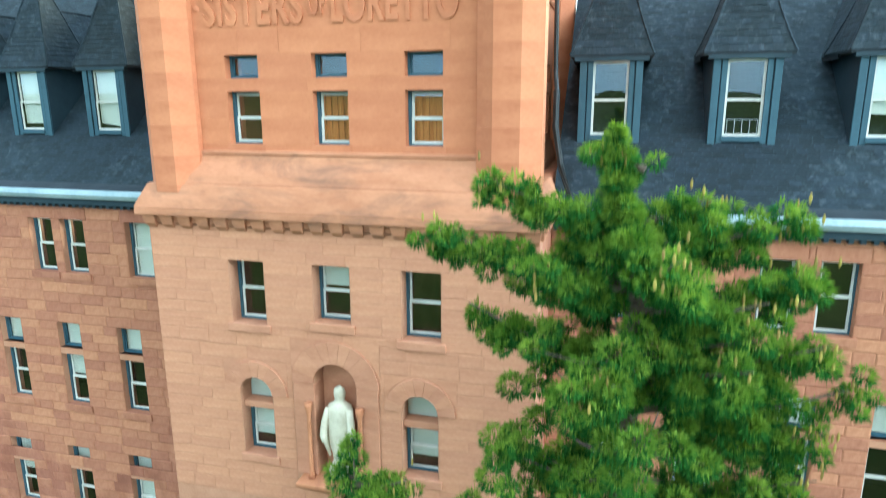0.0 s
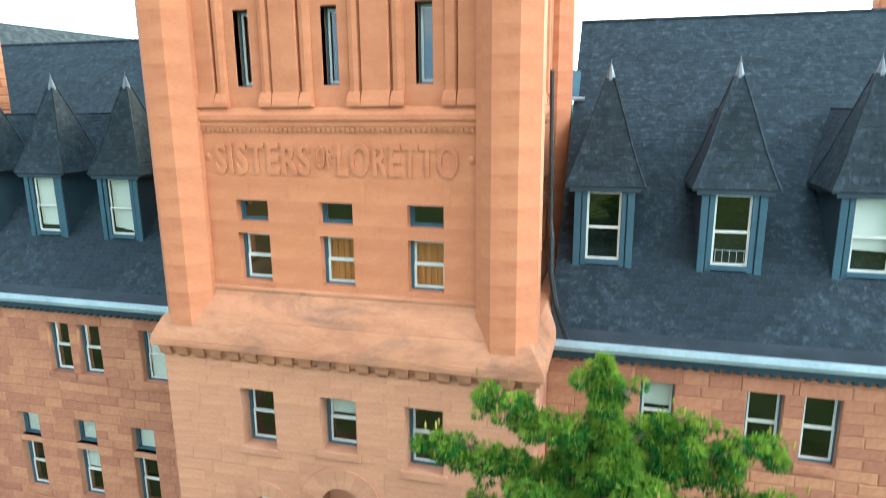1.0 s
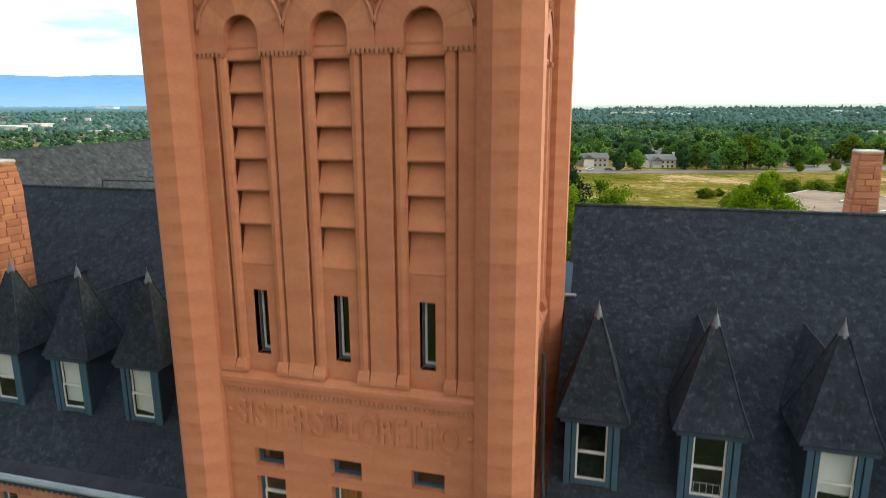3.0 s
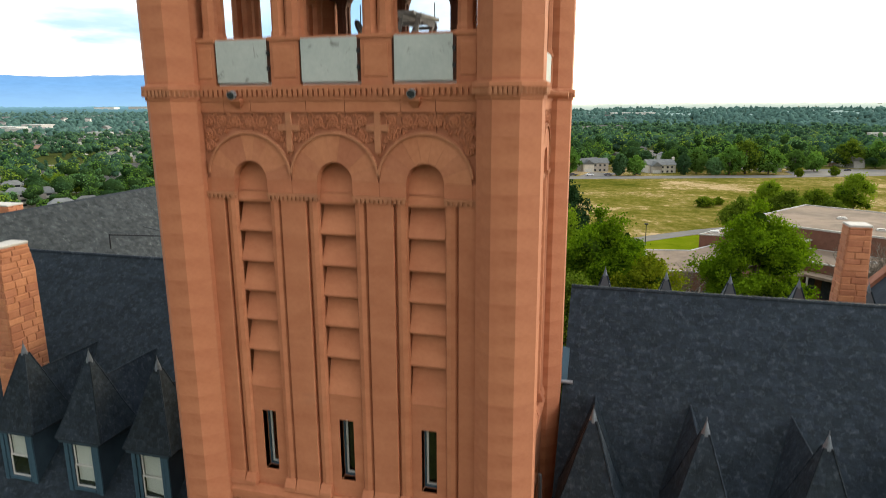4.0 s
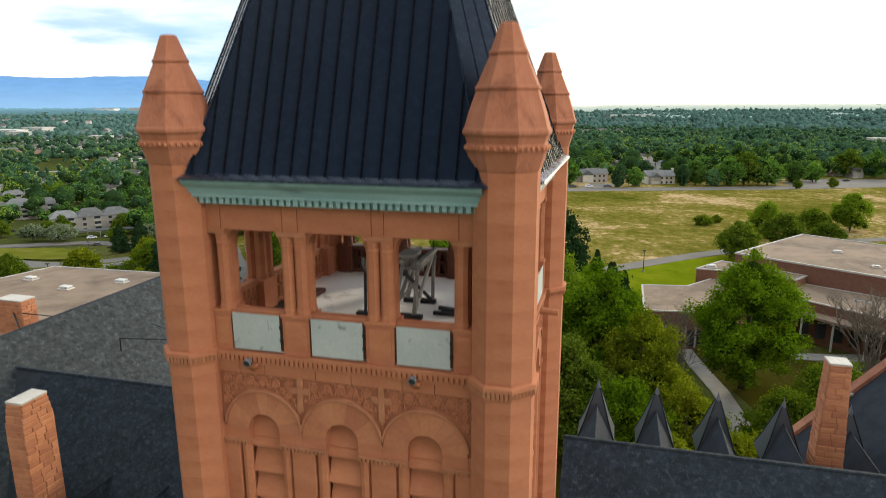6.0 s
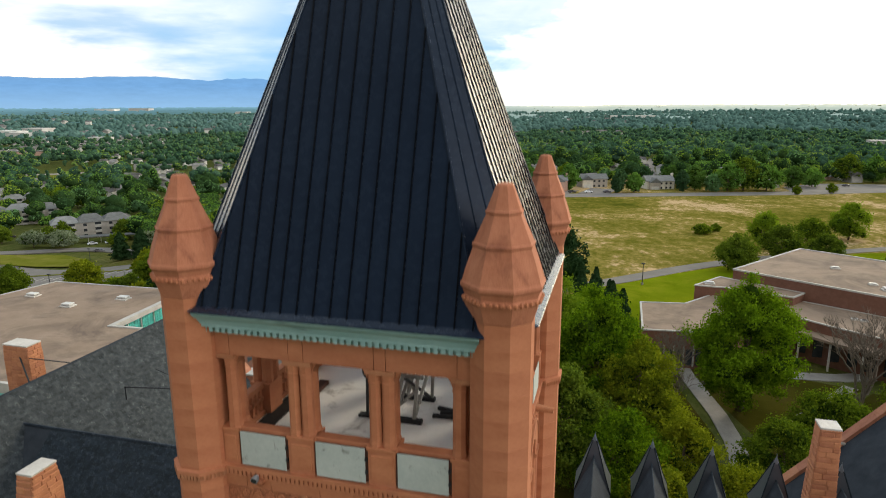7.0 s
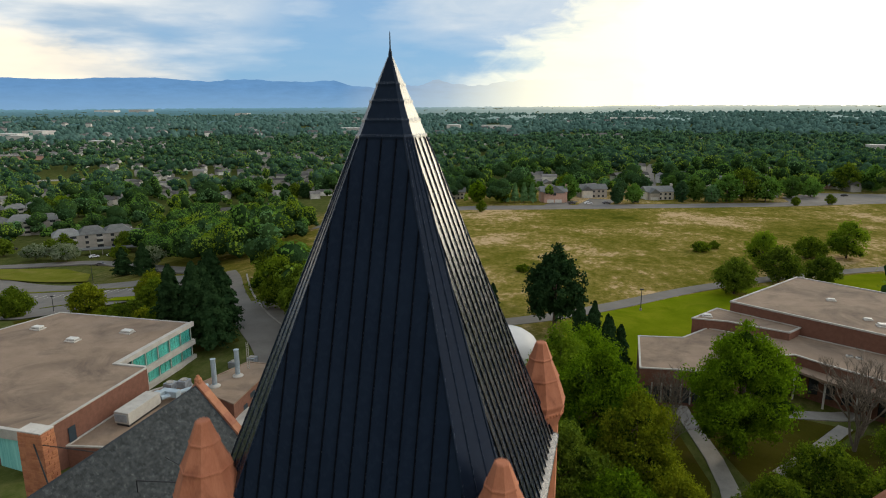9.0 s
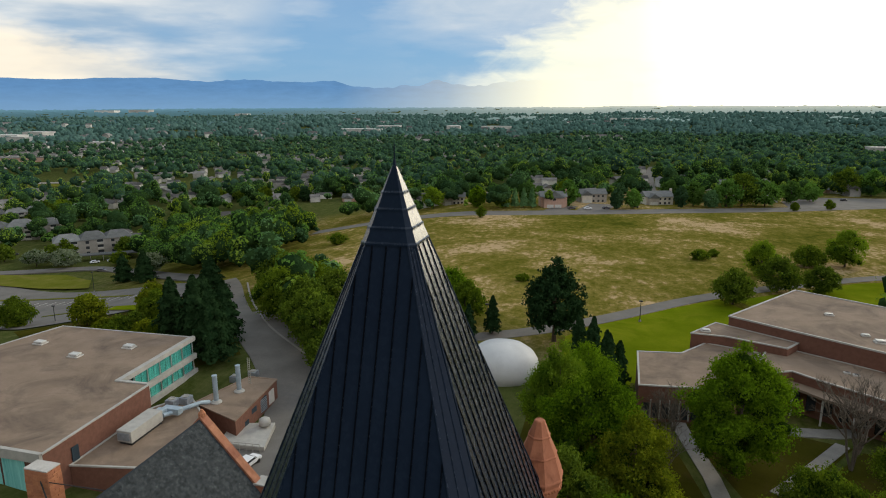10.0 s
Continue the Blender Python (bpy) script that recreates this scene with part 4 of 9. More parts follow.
    return out


SIDE = []
for name, geo, mat, bev, lab in side_meshes():
    SIDE.append((name, geo.mesh(name, mat), mat, bev, lab))
SKIP_BACK = {"carved_rosette", "dentil_course", "louvre", "shaft", "pilaster", "shaft_base", "pilaster_base", "voussoir", "carved_cross", "slit_panel", "impost", "hood_mould", "arch_jamb"}
# rear belfry stonework recoloured dark: its backlit shade put into the colour
BROWN, BROWN_MESH = {"pedestal", "column", "capital_block", "bracket"}, {}
for k in range(4):
    for name, me, mat, bev, lab in SIDE:
        if k in (2, 3) and name in SKIP_BACK:
            continue
        if k == 2 and name in BROWN:
            me, lab = BROWN_MESH.setdefault(me.name, me.copy()), lab and "dark brown " + lab.replace("stone ", "")
            me.materials.clear()
            me.materials.append(BROWN_SHADE)
        ob = part(name, me, mat, tower, lab, bev, at=side_turn(k))
        if name == "dentil_course":
            tagged(ob, kind="stuff")
for x0, x1, z0, z1 in UP_HOLES:
    c = (x0 + x1) / 2
    window(tower, x0, x1, z0, z1, 0.26, rail=z0 < 15, fill=None if (c < -1 or z0 > 15) else (CURTAIN, 1.0), sash=TEAL if z0 > 15 else None)
for x0, x1, z0, z1 in SLITS:
    window(tower, x0 - 0.02, x1 + 0.02, z0, z1, 0.40, rail=False)
for i in range(3):
    part("window_sill", Geo().box(COLS[i] - 0.5, COLS[i] + 0.5, -0.02, 0.25, 13.84, 14.012), STONE, tower, bevel=0.01)

# inscription
for body, xa, xb, za, zb in (("SISTERS", -3.02, -0.56, 16.62, 17.36), ("OF", -0.42, -0.02, 16.78, 17.30), ("LORETTO", 0.12, 2.92, 16.62, 17.36)):
    txt = bpy.data.curves.new("inscription", "FONT")
    txt.body, txt.size, txt.align_x, txt.extrude, txt.space_character, txt.offset = body, 1.0, "CENTER", 0.018, 1.12, 0.022
    tmp = bpy.data.objects.new("inscription", txt)
    me = bpy.data.meshes.new_from_object(tmp)
    bpy.data.objects.remove(tmp)
    xs, zs = [v.co.x for v in me.vertices], [v.co.y for v in me.vertices]
    sx, sz = (xb - xa) / (max(xs) - min(xs)), (zb - za) / (max(zs) - min(zs))
    cx, z_low = (max(xs) + min(xs)) / 2, min(zs)
    me.transform(Matrix(((sx, 0, 0, (xa + xb) / 2 - cx * sx), (0, 0, -2.3, 0), (0, sz, 0, za - z_low * sz), (0, 0, 0, 1))))
    me.materials.clear()
    me.materials.append(STONE)
    # one part for each letter
    root = list(range(len(me.vertices)))

    def head(i):
        while root[i] != i:
            root[i] = root[root[i]]
            i = root[i]
        return i

    for e in me.edges:
        root[head(e.vertices[0])] = head(e.vertices[1])
    letters = {}
    for f in me.polygons:
        letters.setdefault(head(f.vertices[0]), []).append(tuple(f.vertices))
    for faces in letters.values():
        ids = sorted({i for f in faces for i in f})
        at_new = {i: k for k, i in enumerate(ids)}
        part("letter", Geo().add([me.vertices[i].co for i in ids], [tuple(at_new[i] for i in f) for f in faces]), STONE, tower, "raised stone capital of the word " + body)
for s in (-1, 1):
    part("inscription_boss", Geo().lathe(0, 0, [(0.09, 0), (0.05, 0.03), (0.0, 0.04)], 10), STONE, tower, at=Matrix.Translation((s * 3.22, 0, 17.02)) @ Matrix.Rotation(math.pi / 2, 4, "X"))

# corner turrets
AP = 0.68
CORNERS = [(TX + sx * 4.02, TY + sy * 4.0) for sx in (-1, 1) for sy in (-1, 1)]
TURRET_PROFILE = [(AP, 33.13), (AP + 0.02, 33.16), (AP + 0.06, 33.3), (0.80, 33.5), (0.83, 33.56), (0.83, 33.66), (0.80, 33.70), (0.84, 33.84), (0.89, 33.90), (0.89, 33.97), (0.855, 34.02), (0.78, 34.3), (0.63, 34.76),
                  (0.655, 34.78), (0.655, 34.83), (0.62, 34.86), (0.37, 35.46), (0.395, 35.48), (0.395, 35.53), (0.36, 35.56), (0.18, 36.07), (0.14, 36.10)]
turret_me = Geo().octagon(0, 0, TURRET_PROFILE).mesh("turret_cap", CAP_STONE)
bead = Geo()
for i in range(40):
    a = math.tau * i / 40
    # along the octagon's outline
    k = 0.835 / math.cos((a + math.pi / 8) % (math.pi / 4) - math.pi / 8)
    bead.lathe(k * math.cos(a), k * math.sin(a), [(0.015, 33.555), (0.05, 33.59), (0.05, 33.63), (0.015, 33.67)], 6)
bead_me = bead.mesh("bead_course", STONE)
ring_me = Geo().octagon(0, 0, [(AP, 28.12), (AP + 0.03, 28.14), (AP + 0.03, 28.34), (AP + 0.09, 28.36), (AP + 0.09, 28.46), (AP, 28.49)]).mesh("turret_string", STONE)
tooth = Geo()
for i in range(48):
    a = math.tau * i / 48
    k = (AP + 0.05) / math.cos((a + math.pi / 8) % (math.pi / 4) - math.pi / 8)
    tooth.box(k * math.cos(a) - 0.035, k * math.cos(a) + 0.035, k * math.sin(a) - 0.035, k * math.sin(a) + 0.035, 28.22, 28.35)
tooth_me = tooth.mesh("dentil_ring", CARVED)
COURSE = [13.05, 13.75]
while COURSE[-1] < 33.1:
    COURSE.append(min(33.13, COURSE[-1] + (0.62, 0.48, 0.7, 0.55)[len(COURSE) % 4]))
core_me = Geo().octagon(0, 0, [(AP - 0.006, 12.9), (AP - 0.006, 33.2)]).mesh("turret_core", STONE)
shaft_store = {}
for cxy in CORNERS:
    at = Matrix.Translation((cxy[0], cxy[1], 0))
    tur = part("corner_turret", core_me, MORTAR, tower, "octagonal red sandstone corner turret with a tapered cap", at=at)
    part("turret_cap", turret_me, CAP_STONE, tur, at=at)
    part("bead_course", bead_me, STONE, tur, at=at)
    part("turret_string", ring_me, STONE, tur, at=at)
    tagged(part("dentil_ring", tooth_me, CARVED, tur, at=at), kind="stuff")
    for za, zb in zip(COURSE, COURSE[1:]):
        h = round(zb - za, 2)
        if h < 0.02:
            continue
        if h not in shaft_store:
            shaft_store[h] = Geo().octagon(0, 0, [(AP - 0.004, 0.001), (AP, 0.006), (AP, h - 0.006), (AP - 0.004, h - 0.001)]).mesh("stone_drum", STONE)
        part("stone_drum", shaft_store[h], STONE, tur, at=at @ Matrix.Translation((0, 0, za)))

# belfry floor, ceiling and parapets
part("belfry_floor", Geo().box(-4.0, 4.0, TY - 4.0, TY + 4.0, 28.3, 28.52), surface("pale_roofing_sheet", (0.78, 0.76, 0.72), (0.88, 0.86, 0.82), 0.6, 0.8, 0.1, stain=(0.24, 0.21, 0.18), stain_at=(0.56, 0.72), stain_size=0.8), tower, "stained pale concrete belfry floor")
ceil = Geo().box(-4.1, 4.1, TY - 4.1, TY + 4.1, 32.25, 32.4)
for i in range(9):
    ceil.box(-4.0, 4.0, TY - 3.8 + i * 0.95, TY - 3.65 + i * 0.95, 32.0, 32.25)
part("belfry_ceiling", ceil, WOOD_DARK, tower, "dark timber belfry ceiling")
for k in range(4):
    for c0, c1 in ((-2.87, -1.45), (-0.73, 0.73), (1.45, 2.87)):
        if k == 0:
            part("sill_rail", Geo().box(c0 - 0.02, c1 + 0.02, 0.12, 0.42, 29.36, 29.52), STONE, tower, bevel=0.015)
            board = part("weather_board", Geo().box(c0 + 0.06, c1 - 0.07, -0.03, 0.0, 28.52, 29.46), BOARD, tower, "grey painted board closing the parapet, stained", bevel=0.006)
            part("backing_board", Geo().box(c0, c1, 0.04, 0.06, 28.52, 29.44), WOOD_DARK, tower, "dark backing board behind the parapet board")
            for z in (28.78, 29.12):
                part("clip", Geo().box(c1 - 0.075, c1 - 0.02, -0.04, 0.03, z, z + 0.09), BLACKPIPE, board, "small dark clip")
        else:
            stuff = BROWN_SHADE if k == 2 else STONE
            par = part("pierced_parapet", Geo().box(c0, c1, 0.2, 0.45, 29.38, 29.54), stuff, tower, "pierced red stone parapet" if k != 2 else "dark brown timber balustrade", at=side_turn(k))
            part("parapet_rail", Geo().box(c0, c1, 0.2, 0.45, 28.46, 28.66), stuff, par, at=side_turn(k))
            part("parapet_rail", Geo().box(c0, c1, 0.24, 0.40, 28.98, 29.08), stuff, par, at=side_turn(k))
            for i in range(6):
                x = c0 + (c1 - c0) * (i + 0.5) / 6
                part("baluster", Geo().box(x - 0.05, x + 0.05, 0.24, 0.40, 28.66, 29.38), stuff, par, at=side_turn(k))
            if k == 2:
                part("back_board", Geo().box(c0, c1, 0.18, 0.20, 28.5, 29.36), stuff, par, "dark brown boarding", at=side_turn(k))
                part("rail_cap", Geo().box(c0, c1, 0.44, 0.50, 29.50, 29.56), COPING, par, "white painted rail edge", at=side_turn(k))

# added wall, so that no daylight shows through the slit windows
part("inner_wall", Geo().box(-3.0, 3.0, 4.0, 4.2, 12.0, 24.0), INSIDE, tower, "near-black wall added inside the tower to block the view through")

# cornice and spire
EA, CUT, ZE, ZA, SX = 4.55, 0.97, 32.82, 45.66, 0.06


def roof_ring(half, cut, z):
    h, c = half, half - cut
    return [(TX + SX + x, TY + y, z) for x, y in ((-c, -h), (c, -h), (h, -c), (h, c), (c, h), (-c, h), (-h, c), (-h, -c))]


def spire_ring(z, out=0.0):
    u = (ZA - z) / (ZA - ZE)
    return roof_ring(EA * u + out, CUT * u + out * 0.6, z)


for k in range(4):
    w = Geo().box(-3.5, 3.5, -0.12, 0.2, 32.2, 32.38).box(-3.55, 3.55, -0.30, 0.2, 32.38, 32.46)
    w.loft([[(-3.58, 0.2, 32.46), (3.58, 0.2, 32.46), (3.58, -0.32, 32.46), (-3.58, -0.32, 32.46)], [(-3.6, 0.2, 32.6), (3.6, 0.2, 32.6), (3.6, -0.38, 32.6), (-3.6, -0.38, 32.6)], [(-3.6, 0.2, 32.72), (3.6, 0.2, 32.72), (3.6, -0.5, 32.72), (-3.6, -0.5, 32.72)], [(-3.6, 0.2, 32.8), (3.6, 0.2, 32.8), (3.6, -0.52, 32.8), (-3.6, -0.52, 32.8)]])
    # the east side takes the pale colour painted as sunlight
    part("copper_cornice", w, COPPER if k != 1 else COPPER_LIT, tower, "verdigris copper cornice with dentils" if k != 1 else "cornice coloured pale as if sunlit", at=side_turn(k))
    for i in range(40):
        x = -3.44 + i * 6.88 / 39
        part("cornice_dentil", Geo().box(x - 0.05, x + 0.05, -0.23, -0.1, 32.23, 32.376), COPPER if k != 1 else COPPER_LIT, tower, at=side_turn(k))
Z_CAP = 43.4
spire = part("spire_roof", Geo().loft([spire_ring(ZE - 0.03, 0.10), spire_ring(ZE, 0.18), spire_ring(ZE + 0.03, 0.17), spire_ring(ZE + 0.12, 0.0), spire_ring(Z_CAP + 0.2)]), METAL_ROOF, tower, "steep black standing-seam metal spire roof")
tiers = [(Z_CAP, 43.83), (43.83, 44.34), (44.34, 44.8), (44.8, 45.5)]
for za, zb in tiers:
    part("cap_sheet", Geo().loft([spire_ring(za - 0.03, 0.04), spire_ring(za + 0.03, 0.055), spire_ring(za + 0.05, 0.025), spire_ring(zb + 0.03, 0.02)]), METAL_ROOF, spire)
part("finial", Geo().lathe(TX + SX, TY, [(0.075, 45.4), (0.05, 45.66), (0.022, 45.75), (0.012, 46.2)], 8), METAL_ROOF, spire, "thin lightning rod")


def seam_geo(x, u1):
    """A standing seam up the front slope at x, from the eave to where the hip cuts it."""
    pts = []
    for u in (0.0, u1):
        y = TY - EA * (1 - u)
        z = ZE + (ZA - ZE) * u
        pts.append(Vector((TX + x, y, z)))
    n = Vector((0, -(ZA - ZE), EA)).normalized()
    s = Vector((0.018, 0, 0))
    ring = lambda p: [p - s, p + s, p + s + n * 0.034, p - s + n * 0.034]
    return Geo().loft([ring(pts[0] + n * 0.002), ring(pts[1] + n * 0.002)])


u_cap = (Z_CAP - ZE) / (ZA - ZE)
for i in range(-8, 9):
    x = i * 0.425
    u1 = min(u_cap, 1 - abs(x) / (EA - CUT) - 0.004) if abs(x) > 0.01 else u_cap
    if u1 < 0.01:
        continue
    me = seam_geo(x, u1).mesh("roof_seam", SEAM_METAL)
    for k in range(4):
        part("roof_seam", me, SEAM_METAL, spire, at=Matrix.Translation((SX, 0, 0)) @ side_turn(k))
for i in range(8):
    a0, a1 = Vector(spire_ring(ZE)[i]), Vector(spire_ring(Z_CAP)[i])
    part("hip_cap", Geo().tube([a0, a1], 0.035, 6), METAL_ROOF, spire)
for i in range(4):
    r0, r1 = spire_ring(ZE), spire_ring(Z_CAP)
    a, b = i * 2 + 1, (i * 2 + 2) % 8
    for f in (0.33, 0.67):
        part("hip_cap", Geo().tube([Vector(r0[a]).lerp(Vector(r0[b]), f), Vector(r1[a]).lerp(Vector(r1[b]), f)], 0.022, 5), METAL_ROOF, spire)

# ---- the two wings beside the tower ----
WY, EAVE_Y, EAVE_Z, RIDGE_Y, RIDGE_Z = 2.0, 2.05, 12.38, 11.4, 21.0
SLOPE = (RIDGE_Z - EAVE_Z) / (RIDGE_Y - EAVE_Y)


def roof_z(y):
    return EAVE_Z + SLOPE * (y - EAVE_Y)


def pairs(xs, z0, z1, w):
    return [(x - w / 2, x + w / 2, z0, z1) for x in xs]


WEST_TOP = pairs((-10.72, -9.55, -7.2, -13.9, -15.1, -17.6), 9.85, 11.55, 0.86)
WEST_MID = pairs((-7.95, -10.2, -12.5, -14.8, -17.1), 5.4, 7.15, 0.86) + pairs((-7.95, -10.2, -12.5, -14.8, -17.1), 7.35, 8.2, 0.86)
WEST_LOW = pairs((-8.1, -10.5, -12.9, -15.3, -17.7), 1.4, 3.0, 0.86) + pairs((-8.1, -10.5, -12.9, -15.3, -17.7), 3.1, 3.85, 0.86)
EAST_TOP = pairs((6.25, 7.45, 9.87, 11.1, 13.6, 14.8), 9.75, 11.5, 0.80)
EAST_MID = pairs((6.4, 8.4, 10.6, 12.6, 14.8), 5.4, 7.15, 0.86) + pairs((6.4, 8.4, 10.6, 12.6, 14.8), 7.35, 8.2, 0.86)
EAST_LOW = pairs((6.4, 8.4, 10.6, 12.6, 14.8), 1.4, 3.0, 0.86) + pairs((6.4, 8.4, 10.6, 12.6, 14.8), 3.1, 3.85, 0.86)
WINGS = {}


def make_wing(x0, x1, holes, label, far_x, seed):
    wing = thing("building_wing", ((x0 + x1) / 2, 11.4, -1), label, "building", "wings of the college")
    w = wall_geo(x0, x1, -1.2, 12.1, holes, WY, WY + 0.5)
    wall = part("front_wall", w, MORTAR, wing, "rock-faced red sandstone wall in courses")
    part("back_wall", Geo().box(x0, x1, 20.1, 20.6, -4, 12.3), ROUGH, wing)
    # floors and partition in the near-black colour of unlit rooms
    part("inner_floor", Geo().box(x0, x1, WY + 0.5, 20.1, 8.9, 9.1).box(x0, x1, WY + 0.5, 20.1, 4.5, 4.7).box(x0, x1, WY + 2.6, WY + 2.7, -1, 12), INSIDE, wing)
    b = 2 * RIDGE_Y - EAVE_Y
    r = Geo()
    r.loft([[(x, EAVE_Y - 0.05, EAVE_Z - 0.22), (x, EAVE_Y - 0.05, EAVE_Z - 0.05 * SLOPE - 0.01), (x, RIDGE_Y, RIDGE_Z - 0.01), (x, b + 0.05, EAVE_Z), (x, b + 0.05, EAVE_Z - 0.22), (x, RIDGE_Y, RIDGE_Z - 0.3)] for x in (x0, x1)])
    roof = part("roof", r, SLATE, wing, "steep charcoal shingle roof")
    part("ridge_cap", Geo().tube([(x0, RIDGE_Y, RIDGE_Z - 0.02), (x1, RIDGE_Y, RIDGE_Z - 0.02)], 0.09, 6), SHINGLE, wing)
    # gutter, soffit and its little corbels
    g = Geo()
    prof = [(1.62, 12.50), (1.60, 12.36), (1.66, 12.24), (1.80, 12.20), (2.06, 12.20), (2.06, 12.24), (1.82, 12.26), (1.72, 12.30), (1.69, 12.38), (1.70, 12.50)]
    g.loft([[(x, y, z) for y, z in prof] for x in (x0, x1)])
    part("gutter", g, GUTTER, wing, "pale blue-grey metal gutter")
    part("gutter_apron", Geo().loft([[(x, 1.70, 12.40), (x, 2.3, 12.62), (x, 2.3, 12.58), (x, 1.70, 12.37)] for x in (x0, x1)]), SLATE, wing)
    part("soffit", Geo().box(x0, x1, 1.78, 2.0, 12.04, 12.2), TEAL_DARK, wing)
    w = Geo()
    n = int((x1 - x0) / 0.24)
    for i in range(n):
        x = x0 + (x1 - x0) * (i + 0.5) / n
        w.box(x - 0.05, x + 0.05, 1.83, 2.0, 11.94, 12.04)
    tagged(part("eave_corbel_row", w, TEAL_DARK, wing), kind="stuff")
    WINGS[label] = (wing, wall, roof)
    return wing


west = make_wing(-24.5, -4.75, WEST_TOP + WEST_MID + WEST_LOW, "long red sandstone college wing with dormers, west of the tower", 0, 1)
east = make_wing(4.75, 27.0, EAST_TOP + EAST_MID + EAST_LOW, "long red sandstone college wing with dormers, east of the tower", 0, 2)
rw = random.Random(8)
for wing, top, mids in ((west, WEST_TOP, WEST_MID + WEST_LOW), (east, EAST_TOP, EAST_MID + EAST_LOW)):
    for i, (x0, x1, z0, z1) in enumerate(top):
        fill = (BLIND, 1.0) if abs(x0 + 7.63) < 0.1 else ((BLIND, 0.42) if abs(x0 - 7.05) < 0.1 else None)
        window(wing, x0, x1, z0, z1, WY + 0.24, fill=fill)
        part("window_sill", Geo().box(x0 - 0.1, x1 + 0.1, WY - 0.07, WY + 0.22, z0 - 0.2, z0 + 0.012), ROUGH, wing, bevel=0.015)
        part("window_lintel", Geo().box(x0 - 0.14, x1 + 0.14, WY - 0.03, WY + 0.03, z1 - 0.012, z1 + 0.34), ROUGH, wing, bevel=0.012)
    for x0, x1, z0, z1 in mids:
        tall = z1 - z0 > 1.2
        fill = None if tall and rw.random() < 0.45 else (BLIND, 1.0 if not tall else rw.choice((0.45, 0.3, 0.6)))
        window(wing, x0, x1, z0, z1, WY + 0.24, rail=tall, fill=fill, sash=None if tall else TEAL)
        if tall:
            part("window_sill", Geo().box(x0 - 0.1, x1 + 0.1, WY - 0.07, WY + 0.22, z0 - 0.2, z0 + 0.012), ROUGH, wing, bevel=0.015)
            part("window_transom", Geo().box(x0, x1, WY + 0.02, WY + 0.3, z1, z1 + 0.2 if z0 > 5 else z1 + 0.1), ROUGH, wing)


def clad(tabs, quad, rt):
    """Lays small overlapping shingles over a slope given by its corners, two at the foot and two at the head."""
    a, b, c, d = quad
    n = (b - a).cross(d - a).normalized()
    rows = max(1, round(((d + c) / 2 - (a + b) / 2).length / 0.165))
    for i in range(rows):
        lo, hi = i / rows, min(1.0, (i + 1.12) / rows)
        width = (a.lerp(d, lo) - b.lerp(c, lo)).length
        m = max(1, round(width / 0.24))
        cuts = sorted({0.0, 1.0, *[min(0.97, max(0.03, (j + rt.uniform(-0.3, 0.3)) / m)) for j in range(1, m)]})
        for s0, s1 in zip(cuts, cuts[1:]):
            at2 = lambda s, t: a.lerp(b, s).lerp(d.lerp(c, s), t)
            h = rt.uniform(0.010, 0.020)
            p = [at2(s0 + 0.004, lo) + n * h, at2(s1 - 0.004, lo) + n * h, at2(s1 - 0.004, hi) + n * 0.005, at2(s0 + 0.004, hi) + n * 0.005, at2(s0, lo), at2(s1, lo)]
            tabs.add(p, [(0, 1, 2, 3), (4, 5, 1, 0)])


